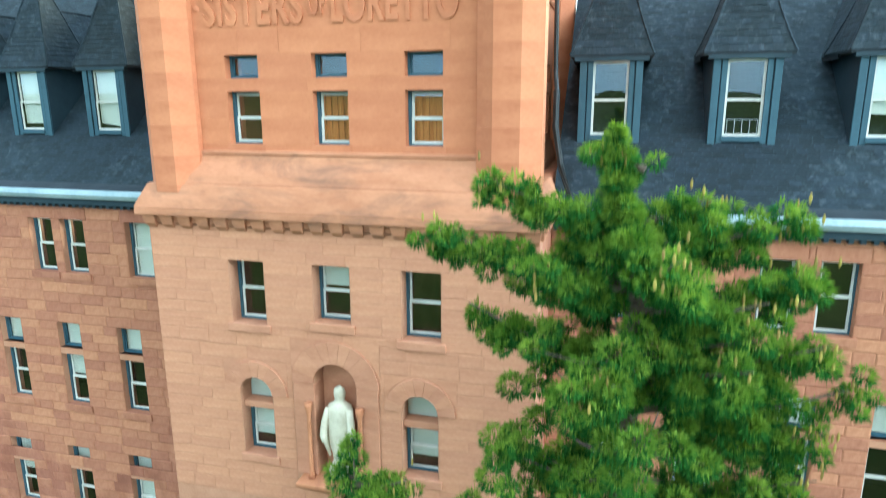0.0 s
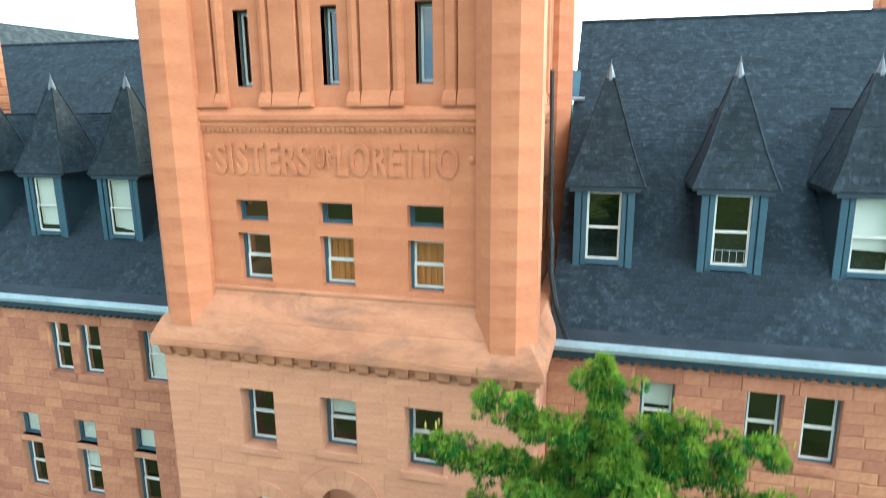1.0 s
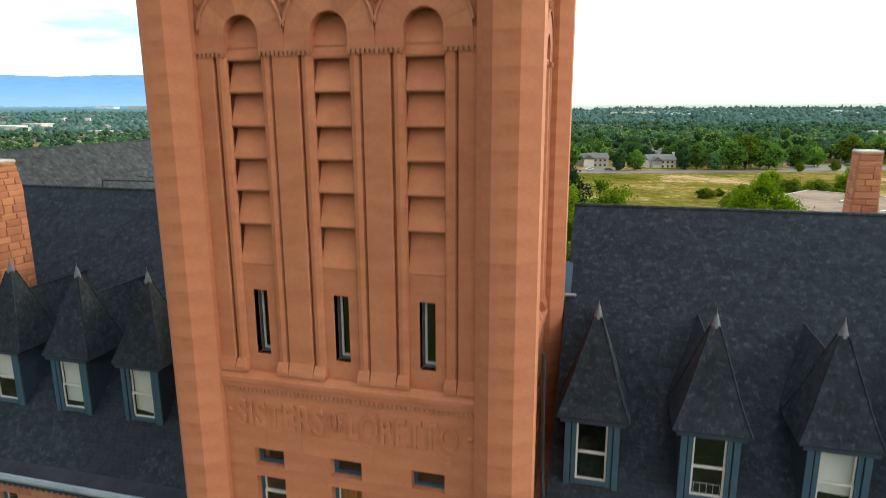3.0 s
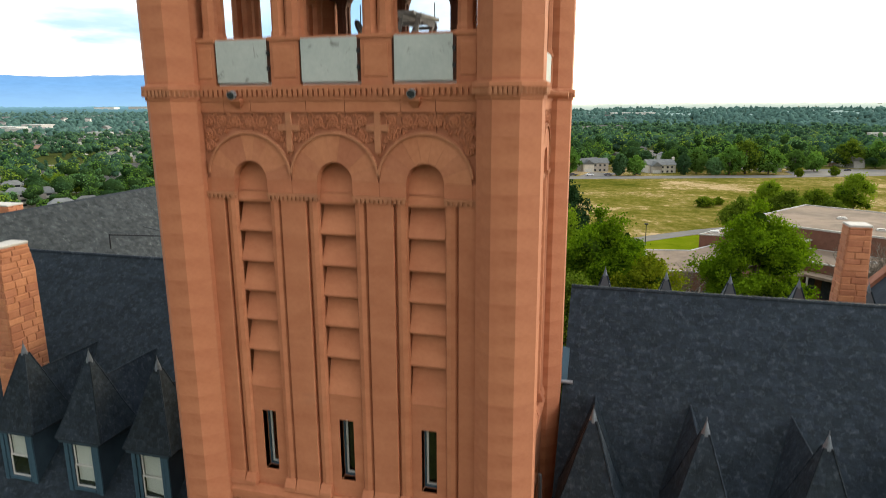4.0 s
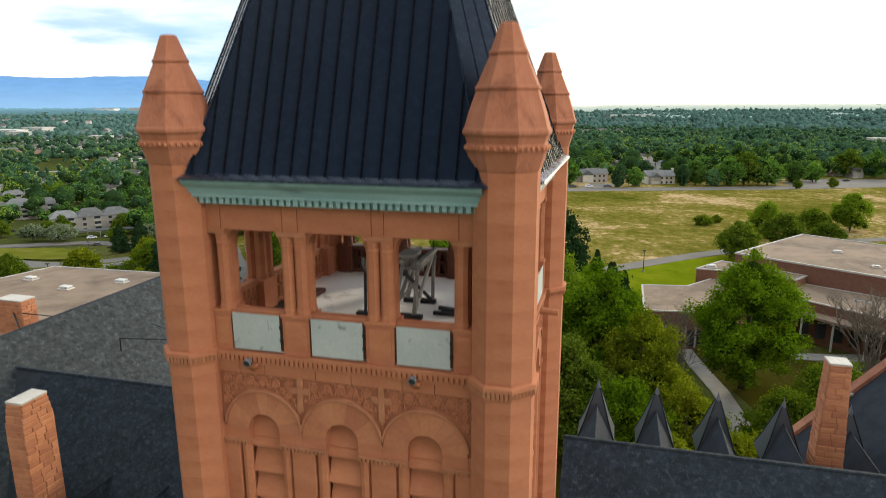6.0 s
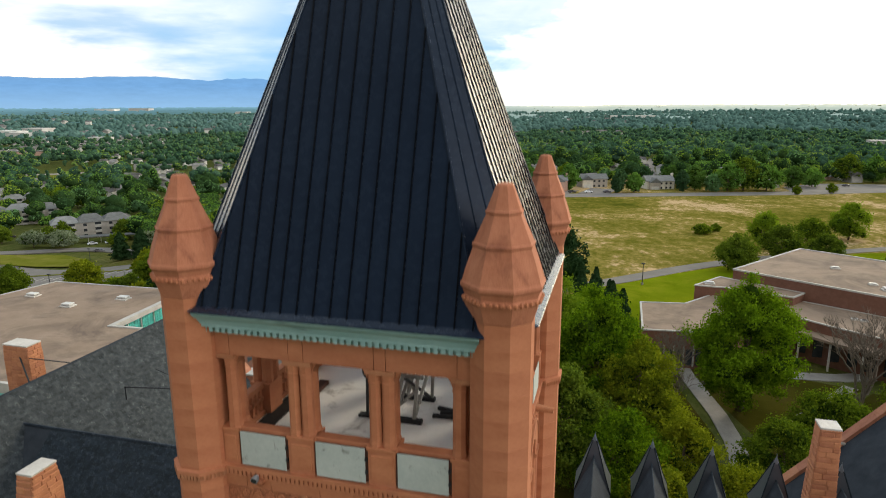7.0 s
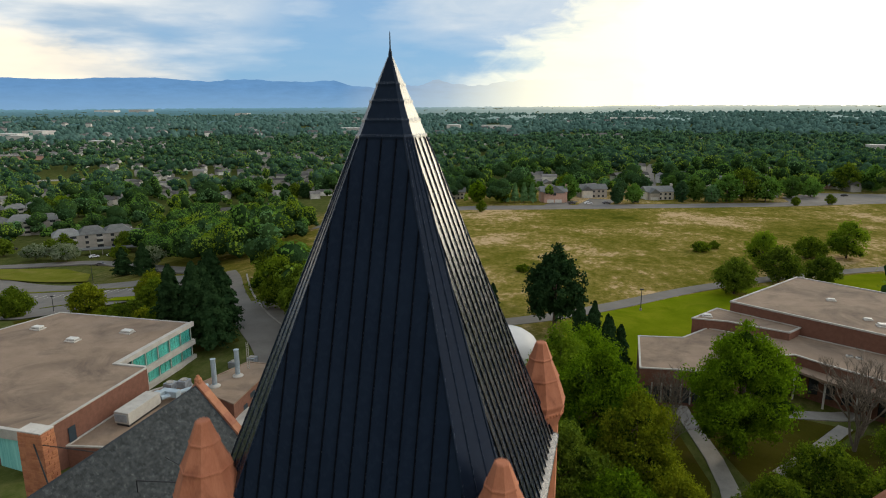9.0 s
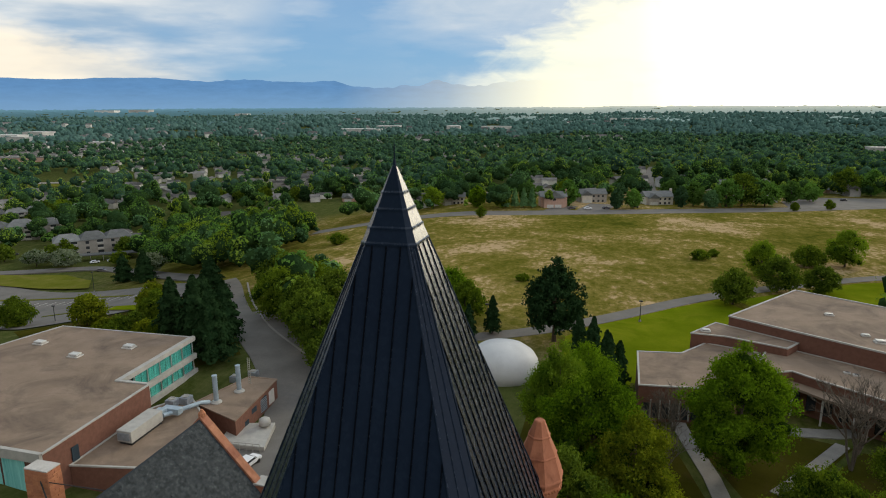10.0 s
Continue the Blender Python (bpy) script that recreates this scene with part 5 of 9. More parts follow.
def make_dormer(wing, cx, fill, bars=False, tilt=0.0, front=True):
    """A dormer: boarded front with a sash window, a steep pyramid roof with a lead finial and a saddle back to the main roof."""
    yf, zb, ze, za = 3.75, 13.72, 16.02, 19.18
    hw = 0.77
    k = 1 if front else -1
    Y = (lambda y: y) if front else (lambda y: 2 * RIDGE_Y - y)
    at = Matrix() if front else Matrix.Translation((cx, RIDGE_Y + 3.0, 0.15)) @ Matrix.Rotation(math.pi, 4, "Z") @ Matrix.Translation((-cx, -RIDGE_Y, 0))
    body = wall_geo(cx - hw, cx + hw, zb - 0.5, ze, [(cx - 0.44, cx + 0.44, 14.1, 15.92)], yf, yf + 0.12)
    dorm = part("dormer", body, TEAL_DARK, wing, "blue boarded dormer with a steep shingled pyramid roof", at=at)
    for s in (-1, 1):
        yb = EAVE_Y + (ze - EAVE_Z) / SLOPE + 0.3
        x0, x1 = sorted((cx + s * hw, cx + s * (hw - 0.1)))
        part("dormer_cheek", Geo().loft([[(x, yf + 0.12, zb - 0.6), (x, yb, ze - 0.3), (x, yb, ze), (x, yf + 0.12, ze)] for x in (x0, x1)]), TEAL_DARK, dorm, "dark boarded cheek", at=at)
        for j, (dx, wd, pr) in enumerate(((0.68, 0.17, 0.06), (0.50, 0.13, 0.035))):
            x = cx + s * dx
            part("pilaster_board", Geo().box(x - wd / 2, x + wd / 2, yf - pr, yf, zb, ze - 0.04), TEAL, dorm, bevel=0.008, at=at)
    part("sill_board", Geo().box(cx - 0.46, cx + 0.46, yf - 0.07, yf, 13.98, 14.1), TEAL, dorm, at=at)
    part("eave_board", Geo().box(cx - 0.9, cx + 0.9, yf - 0.14, yf + 0.02, ze - 0.10, ze), TEAL_DARK, dorm, at=at)
    # bell-cast pyramid
    py = 4.62
    rings = []
    for h, z in ((1.00, ze - 0.01), (1.01, ze + 0.05), (0.86, ze + 0.42), (0.66, ze + 0.98), (0.40, ze + 1.85), (0.10, za - 0.36)):
        rings.append([(cx - h, py - h, z), (cx + h, py - h, z), (cx + h, py + h, z), (cx - h, py + h, z)])
    part("dormer_roof", Geo().loft(rings), SLATE if front else CONE_METAL, dorm, "charcoal shingle pyramid roof" if front else "dark sheet pyramid roof", at=at)
    if front:
        tabs = Geo()
        rt = random.Random(int(cx * 100))
        for ra, rb in zip(rings[1:], rings[2:]):
            for i in range(4):
                clad(tabs, [Vector(p) for p in (ra[i], ra[(i + 1) % 4], rb[(i + 1) % 4], rb[i])], rt)
        tagged(part("shingles", tabs, SHINGLE, dorm, at=at), kind="stuff")
    for i in range(4):
        part("hip_shingles", Geo().tube([Vector(r[i]) for r in rings[1:]], 0.035, 5), SHINGLE, dorm, at=at)
    part("finial", Geo().lathe(cx, py, [(0.135, za - 0.42), (0.12, za - 0.36), (0.035, za - 0.05), (0.014, za), (0.010, za + 0.12)], 10), OLD_LEAD, dorm, "pale lead finial", at=at)
    zr = 17.95
    yr = EAVE_Y + (zr - EAVE_Z) / SLOPE + (0 if front else 3.1)
    if not front:
        part("bay_shaft", Geo().box(cx - 0.9, cx + 0.9, 20.6, 22.0, -4, 13.3), ROUGH, wing, "stone bay below a rear dormer")
    ye = EAVE_Y + (ze - EAVE_Z) / SLOPE
    s = Geo()
    for sg in (-1, 1):
        s.add([(cx, py, zr), (cx, yr + 0.1, zr), (cx + sg * 0.98, ye + 0.15, ze), (cx + sg * 0.98, py, ze), (cx, py, zr - 0.1), (cx, yr + 0.1, zr - 0.1), (cx + sg * 0.98, ye + 0.15, ze - 0.1), (cx + sg * 0.98, py, ze - 0.1)],
              [(0, 1, 2, 3), (7, 6, 5, 4), (0, 3, 7, 4), (1, 5, 6, 2), (2, 6, 7, 3)])
    part("saddle_roof", s, SLATE, dorm, at=at)
    if front:
        tabs = Geo()
        for sg in (-1, 1):
            q = [(cx + sg * 0.98, py, ze), (cx + sg * 0.98, ye + 0.15, ze), (cx, yr + 0.1, zr), (cx, py, zr)]
            clad(tabs, [Vector(p) for p in (q if sg > 0 else (q[1], q[0], q[3], q[2]))], rt)
        tagged(part("shingles", tabs, SHINGLE, dorm, at=at), kind="stuff")
    part("ridge_flashing", Geo().tube([(cx, py, zr + 0.01), (cx, yr + 0.1, zr + 0.01)], 0.04, 6), SHINGLE, dorm, at=at)
    if front:
        # sash window (one level deep: its pieces hang on the dormer)
        xa, xb, t = cx - 0.44, cx + 0.44, 0.06
        for lo, hi, off in ((14.1, 15.0, 0.02), (14.94, 15.92, 0.05)):
            g = Geo()
            for a, b, c, d in ((xa, xa + t, lo, hi), (xb - t, xb, lo, hi), (xa + t, xb - t, lo, lo + t), (xa + t, xb - t, hi - t, hi)):
                g.box(a, b, yf + off, yf + off + 0.035, c, d)
            part("sash", g, WHITE, dorm, "white sash")
            part("pane", Geo().box(xa + t, xb - t, yf + off + 0.012, yf + off + 0.018, lo + t, hi - t), PANE, dorm, "dark glass pane").visible_shadow = False
        if fill:
            zl = 15.9 - 1.78 * fill
            part("blind", Geo().add([(xa + 0.03, yf + 0.14, zl + tilt), (xb - 0.03, yf + 0.14, zl - tilt), (xb - 0.03, yf + 0.14, 15.9), (xa + 0.03, yf + 0.14, 15.9), (xa + 0.03, yf + 0.15, zl + tilt), (xb - 0.03, yf + 0.15, zl - tilt), (xb - 0.03, yf + 0.15, 15.9), (xa + 0.03, yf + 0.15, 15.9)],
                                    [(0, 1, 2, 3), (7, 6, 5, 4), (0, 4, 5, 1), (3, 2, 6, 7), (0, 3, 7, 4), (1, 5, 6, 2)]), BLIND, dorm, "white blind")
        if bars:
            g = Geo()
            for i in range(5):
                x = xa + 0.1 + i * 0.17
                g.tube([(x, yf - 0.01, 14.14), (x, yf - 0.01, 14.5)], 0.008, 5)
            g.tube([(xa + 0.06, yf - 0.01, 14.5), (xb - 0.06, yf - 0.01, 14.5)], 0.008, 5)
            part("guard_rail", g, LEAD, dorm)


for cx, f, bars, tilt in ((5.94, None, False, 0), (9.08, None, True, 0), (12.2, 0.72, False, 0.02), (15.35, 0.5, False, 0)):
    make_dormer(east, cx, f, bars, tilt)
for cx, f, bars, tilt in ((-9.3, 0.92, False, 0.06), (-12.28, 0.9, False, 0.0), (-15.3, 0.6, False, 0)):
    make_dormer(west, cx, f, bars, tilt)
for cx in (5.94, 9.08, 12.2, 15.4, 18.5):
    make_dormer(east, cx, None, front=False)

# rear wings, whose ridges run back from the main roof
REAR_X, REAR_Z, REAR_END = 25.2, 22.5, 28.0
for s, name in ((-1, "west"), (1, "east")):
    rear = thing("rear_wing", (s * REAR_X, 18, -1), "rear college wing with a grey shingle roof, coloured lighter as lit, and stone gable", "building", "wings of the college")
    hw, ez = 9.0, 12.4
    x0, x1 = s * REAR_X - hw, s * REAR_X + hw
    part("roof", Geo().loft([[(x0, y, ez - 0.2), (x0, y, ez), (s * REAR_X, y, REAR_Z), (x1, y, ez), (x1, y, ez - 0.2), (s * REAR_X, y, REAR_Z - 0.3)] for y in (3.0, REAR_END - 0.2)]), SLATE, rear)
    part("gable_wall", Geo().loft([[(x0 + 0.3, y, -6), (x1 - 0.3, y, -6), (x1 - 0.3, y, ez), (s * REAR_X, y, REAR_Z - 0.1), (x0 + 0.3, y, ez)] for y in (REAR_END - 0.2, REAR_END - 0.6)]), ROUGH, rear)
    part("side_wall", Geo().box(x0 + 0.3, x0 + 0.8, 3.2, REAR_END - 0.6, -6, ez - 0.1).box(x1 - 0.8, x1 - 0.3, 3.2, REAR_END - 0.6, -6, ez - 0.1), ROUGH, rear)
    for q in (-1, 1):
        xe = s * REAR_X + q * (hw + 0.1)
        n = 12
        for i in range(n):
            a, b = i / n, (i + 0.985) / n
            pa = (s * REAR_X + (xe - s * REAR_X) * a, REAR_Z + (ez - REAR_Z) * a)
            pb = (s * REAR_X + (xe - s * REAR_X) * b, REAR_Z + (ez - REAR_Z) * b)
            part("coping_stone", Geo().loft([[(px, REAR_END - 0.65, pz - 0.1), (px, REAR_END - 0.65, pz + 0.24), (px, REAR_END + 0.12, pz + 0.24), (px, REAR_END + 0.12, pz - 0.1)] for px, pz in (pa, pb)]), ROUGH, rear)
    part("apex_stone", Geo().lathe(s * REAR_X, REAR_END - 0.27, [(0.30, REAR_Z + 0.1), (0.30, REAR_Z + 0.4), (0.2, REAR_Z + 0.5), (0.1, REAR_Z + 0.7)], 8), CARVED, rear)
    part("kneeler", Geo().box(s * REAR_X - s * 5.0 - 0.45, s * REAR_X - s * 5.0 + 0.45, REAR_END - 0.7, REAR_END + 0.5, 15.2, 17.35), ROUGH, rear, bevel=0.03)
    part("kneeler_cap", Geo().box(s * REAR_X - s * 5.0 - 0.5, s * REAR_X - s * 5.0 + 0.5, REAR_END - 0.75, REAR_END + 0.55, 17.35, 17.5), COPING, rear, bevel=0.02)
    WINGS[name + "_rear"] = rear
# an iron tie rod standing off the rear roof
solo("roof_tie_rod", Geo().tube([(-22.69, 17.45, 20.55), (-19.66, 18.1, 20.5), (-14.5, 19.2, 20.45)], 0.045, 6).tube([(-22.69, 17.45, 20.6), (-22.69, 17.45, 19.7)], 0.045, 6), BLACKPIPE, "thin black iron tie rod over the rear roof", "rod")
solo("roof_tie_rod", Geo().tube([(-22.8, 20.4, 20.5), (-19.5, 19.3, 20.35)], 0.03, 6), BLACKPIPE, "thin black iron tie rod over the rear roof", "rod")


# ---- chimneys ----
def chimney(x0, x1, y0, y1, z0, z1, taper, label, seed, slope_h=1.1, ty=None):
    rr = random.Random(seed)
    ch = thing("chimney", ((x0 + x1) / 2, (y0 + y1) / 2, z0), label, "chimney", "stone chimneys")
    zt = z1 - slope_h
    ty = taper * 0.6 if ty is None else ty
    core = Geo().loft([[(x0, y0, z0), (x1, y0, z0), (x1, y1, z0), (x0, y1, z0)], [(x0, y0, zt), (x1, y0, zt), (x1, y1, zt), (x0, y1, zt)], [(x0 + taper, y0 + ty, z1 - 0.2), (x1 - taper, y0 + ty, z1 - 0.2), (x1 - taper, y1 - ty, z1 - 0.2), (x0 + taper, y1 - ty, z1 - 0.2)]])
    part("core", core, MORTAR, ch)
    cap = Geo().box(x0 + taper - 0.04, x1 - taper + 0.04, y0 + ty - 0.04, y1 - ty + 0.04, z1 - 0.2, z1 - 0.10)
    part("cap", cap, CONCRETE, ch, "pale concrete chimney cap", bevel=0.02)
    # blocks on the faces, stepping in with the taper
    for face in range(4):
        zz = z0
        while zz < z1 - 0.25:
            h = min(rr.uniform(0.22, 0.34), z1 - 0.2 - zz)
            rise = max(0, (zz + h / 2 - zt) / (z1 - 0.2 - zt))
            k, ky = taper * rise, ty * rise
            if face % 2 == 0:
                a, b, yy = x0 + k, x1 - k, (y0 + ky) if face == 0 else (y1 - ky)
            else:
                a, b, yy = y0 + ky, y1 - ky, (x1 - k) if face == 1 else (x0 + k)
            at = a
            while at < b - 0.01:
                to = at + rr.uniform(0.35, 0.8)
                if b - to < 0.25:
                    to = b
                q = Geo()
                block_geo(q, at, to, 0, zz, zz + h, 0.015, 0.04, rr, 0.010)
                if face == 0:
                    m = Matrix.Translation((0, yy, 0))
                elif face == 2:
                    q.v = [(x, -y, z) for x, y, z in q.v]
                    q.f = [f[::-1] for f in q.f]
                    m = Matrix.Translation((0, yy, 0))
                elif face == 1:
                    q.v = [(-y, x, z) for x, y, z in q.v]
                    m = Matrix.Translation((yy, 0, 0))
                else:
                    q.v = [(y, x, z) for x, y, z in q.v]
                    q.f = [f[::-1] for f in q.f]
                    m = Matrix.Translation((yy, 0, 0))
                part("stone", q, CHIMNEY_STONE, ch, at=m)
                at = to
            zz += h
    return ch


chimney(-17.35, -16.5, 5.15, 6.68, 14.5, 22.85, 0.05, "tall rock-faced red stone chimney with a pale cap", 3, 1.2, 0.16)
chimney(16.05, 17.45, 17.9, 19.1, 12.5, 22.85, 0.27, "tall tapered red stone chimney on the east roof", 5, 7.5)
chimney(-34.0, -31.9, 19.0, 20.2, 13.0, 21.85, 0.05, "square red stone chimney with a pale cap on the rear roof", 6)
solo("chimney_stay", Geo().tube([(-32.6, 19.0, 20.9), (-29.2, 17.0, 18.3)], 0.05, 6).tube([(-32.6, 19.0, 20.9), (-27.0, 19.5, 20.7)], 0.035, 6), BLACKPIPE, "black iron stay bracing a chimney", "stay")

# ---- fittings on the tower ----
# statue in the niche: one plain mesh
st = Geo()
prof = [(0.34, 5.92), (0.36, 6.02), (0.30, 6.12), (0.22, 6.3), (0.24, 6.5), (0.30, 6.75), (0.34, 7.1), (0.35, 7.35), (0.33, 7.6), (0.29, 7.78), (0.16, 7.86), (0.12, 7.92), (0.145, 8.02), (0.15, 8.12), (0.12, 8.22), (0.04, 8.28)]
rings = []
for r, z in prof:
    rings.append([(0.02 + r * math.cos(a) * 1.0 * (1 + 0.05 * math.sin(5 * a + z * 3)), YL + 0.16 + r * 0.72 * math.sin(a) * (1 + 0.05 * math.cos(7 * a + z * 2)), z) for a in [math.tau * i / 20 for i in range(20)]])
st.loft(rings)
for s in (-1, 1):
    st.tube([(0.02 + s * 0.26, YL + 0.1, 7.7), (0.02 + s * 0.34, YL + 0.0, 7.35), (0.02 + s * 0.36, YL - 0.1, 7.05), (0.02 + s * 0.31, YL - 0.16, 6.9)], [0.10, 0.10, 0.09, 0.05], 8)
    st.tube([(0.02 + s * 0.33, YL + 0.1, 7.2), (0.02 + s * 0.36, YL + 0.06, 6.8), (0.02 + s * 0.26, YL + 0.04, 6.45)], [0.07, 0.08, 0.03], 7)
solo("niche_statue", st, STATUE, "white marble robed statue standing in the arched niche", "statue", smooth=True)


def floodlight(x):
    f = thing("floodlight", (x, -0.1, 28.3), "small pale floodlight on a stone corbel below the belfry", "lamp", "floodlights")
    part("corbel", Geo().loft([[(x - w, -0.02 - d, z), (x + w, -0.02 - d, z), (x + w, 0.0, z), (x - w, 0.0, z)] for w, d, z in ((0.05, 0.03, 27.95), (0.12, 0.12, 28.06), (0.14, 0.17, 28.10), (0.14, 0.17, 28.17))]), STONE, f, bevel=0.01)
    part("arm", Geo().tube([(x, -0.1, 28.15), (x - 0.02, -0.15, 28.24)], 0.02, 6), BLACKPIPE, f)
    at = Matrix.Translation((x - 0.03, -0.19, 28.26)) @ Matrix.Rotation(radians(105), 4, "X")
    part("housing", Geo().lathe(0, 0, [(0.04, -0.1), (0.075, -0.06), (0.10, 0.05), (0.10, 0.09)], 12), LEAD, f, at=at)
    part("lens", Geo().lathe(0, 0, [(0.085, 0.088), (0.085, 0.094)], 12), DARK_GLASS, f, at=at)


floodlight(-2.32)
floodlight(1.98)

# downpipe and cable down the tower's east corner
solo("downpipe", Geo().tube([(4.75, 1.2, 18.9), (4.8, 1.25, 15.6), (4.85, 1.1, 15.2)], 0.05, 8).tube([(4.85, 1.1, 15.2), (4.86, 1.0, 14.4), (5.0, 0.95, 13.6), (5.25, 1.2, 12.75)], 0.07, 8), BLACKPIPE, "black downpipe bent over the stone base", "pipe")
solo("roof_flashing", Geo().add([(4.5, 8.3, 18.4), (4.5, 9.3, 19.3), (4.9, 9.3, 19.2), (4.9, 8.3, 18.3), (4.5, 8.3, 18.3), (4.5, 9.3, 19.2), (4.9, 9.3, 19.1), (4.9, 8.3, 18.2)], [(0, 3, 2, 1), (4, 5, 6, 7), (0, 4, 7, 3), (1, 2, 6, 5), (0, 1, 5, 4), (2, 3, 7, 6)]), TEAL, "blue metal flashing where roof meets tower", "flashing")
solo("wall_vent", Geo().tube([(4.7, 8.3, 18.3), (5.1, 8.3, 18.3)], 0.06, 8), LEAD, "short pale vent pipe in the tower wall", "pipe")
solo("water_spout", Geo().tube([(4.1, 5.6, 28.3), (4.78, 5.6, 28.26)], [0.13, 0.10], 8), CARVED, "stone water spout below the belfry", "spout")
for y in (2.2, 4.12, 6.0):
    solo("weather_board", Geo().box(4.13, 4.16, y - 0.68, y + 0.64, 28.54, 29.44), BOARD, "pale board closing the belfry parapet", "board", "belfry boards", bevel=0.006)

# things in the belfry
MAST = surface("dirty_galvanised_bar", (0.12, 0.11, 0.10), (0.34, 0.325, 0.29), 3, 0.65, 0.1)
mount = thing("antenna_mount", (0.9, 3.9, 28.52), "galvanised steel antenna trestle on black ballast bars", "antenna")


def beam(pa, pb, w, h):
    """A square bar between two places, upright in section."""
    pa, pb = Vector(pa), Vector(pb)
    d = (pb - pa).normalized()
    side = d.cross(Vector((0, 0, 1)) if abs(d.z) < 0.95 else Vector((1, 0, 0))).normalized()
    up = side.cross(d)
    return Geo().loft([[p + side * w * u + up * h * v for u, v in ((-0.5, -0.5), (0.5, -0.5), (0.5, 0.5), (-0.5, 0.5))] for p in (pa, pb)])


for x0, x1, y in ((0.0, 1.15, 3.22), (0.1, 1.12, 4.75)):
    part("ballast", Geo().box(x0, x1, y - 0.10, y + 0.10, 28.52, 28.66), DARKBAG, mount, "black ballast bar", bevel=0.02)
for x in (0.66, 1.16):
    part("top_beam", beam((x, 2.95, 30.24), (x + 0.02, 4.55, 30.30), 0.15, 0.10), STEEL, mount, "pale weathered top beam", bevel=0.01)
    part("hanger_plate", beam((x, 3.0, 30.12), (x + 0.02, 4.3, 30.16), 0.05, 0.16), MAST, mount)
for pa, pb in (((0.90, 3.22, 28.62), (1.10, 3.05, 30.22)), ((0.30, 3.22, 28.62), (0.66, 3.05, 30.22)), ((1.02, 4.75, 28.62), (1.16, 4.45, 30.22)), ((0.20, 4.75, 28.62), (0.66, 4.45, 30.22))):
    part("leg", beam(pa, pb, 0.09, 0.09), MAST, mount)
for pa, pb, mat in (((0.98, 4.72, 28.66), (0.55, 3.4, 29.85), DARKBAG), ((0.92, 3.24, 28.7), (1.17, 4.3, 30.2), STEEL), ((0.1, 3.25, 28.66), (0.98, 3.15, 29.6), MAST), ((0.35, 3.24, 28.8), (0.64, 4.3, 30.1), MAST), ((1.1, 3.2, 29.2), (0.3, 4.6, 29.3), MAST)):
    part("brace", beam(pa, pb, 0.08, 0.08), mat, mount)
part("cross_bar", beam((0.58, 3.1, 30.05), (1.24, 3.1, 30.05), 0.07, 0.09), MAST, mount)
part("cross_bar", beam((0.58, 4.4, 30.08), (1.24, 4.4, 30.08), 0.07, 0.09), MAST, mount)
part("panel_head", Geo().box(0.45, 0.95, 3.2, 3.9, 30.30, 30.40), STEEL, mount, "flat pale panel", bevel=0.015)
part("whip", Geo().tube([(1.2, 4.3, 30.1), (1.2, 4.3, 30.72)], 0.014, 5), BLACKPIPE, mount)
for x0, x1, y0, dy in ((1.33, 2.1, 3.72, 0.05), (1.36, 2.0, 4.25, -0.12), (1.5, 2.3, 3.98, 0.1)):
    solo("ballast_bar", beam((x0, y0, 28.575), (x1, y0 + dy, 28.575), 0.13, 0.11), DARKBAG, "loose black ballast bar on the belfry floor", "ballast", "loose ballast bars", bevel=0.015)
post = thing("antenna_post", (-0.6, 3.3, 28.52), "slim dark antenna post with a round head", "antenna")
part("pole", Geo().tube([(-0.6, 3.3, 28.6), (-0.57, 3.3, 30.05)], 0.05, 6).tube([(-0.57, 3.3, 30.05), (-0.56, 3.3, 30.6)], 0.014, 6), BLACKPIPE, post)
part("foot", Geo().box(-0.86, -0.4, 3.18, 3.42, 28.52, 28.6), DARKBAG, post, bevel=0.01)
part("head", Geo().lathe(0, 0, [(0.05, -0.05), (0.22, -0.03), (0.24, 0.0), (0.22, 0.03), (0.05, 0.05)], 16), BLACKPIPE, post, at=Matrix.Translation((-0.58, 3.26, 30.0)) @ Matrix.Rotation(radians(68), 4, "Y"))
lampc = thing("ceiling_lamp", (0.2, 4.3, 32.0), "twin white lamp hanging from the dark belfry ceiling", "lamp")
part("stem", Geo().tube([(0.2, 4.3, 32.0), (0.2, 4.3, 31.75)], 0.03, 6), BLACKPIPE, lampc)
for dx in (-0.14, 0.14):
    part("globe", Geo().lathe(0.2 + dx, 4.3, [(0.03, 31.75), (0.09, 31.68), (0.1, 31.6), (0.06, 31.52), (0.02, 31.5)], 10), STATUE, lampc, smooth=True)
solo("rubber_mat", Geo().box(-3.6, -3.05, 1.3, 4.9, 28.524, 28.56), DARKBAG, "black rubber mat on the belfry floor", "mat", bevel=0.01)
solo("timber_offcut", Geo().box(-3.02, -2.72, 4.3, 5.1, 28.524, 28.66), WOOD_DARK, "short dark timber lying on the belfry floor", "timber")

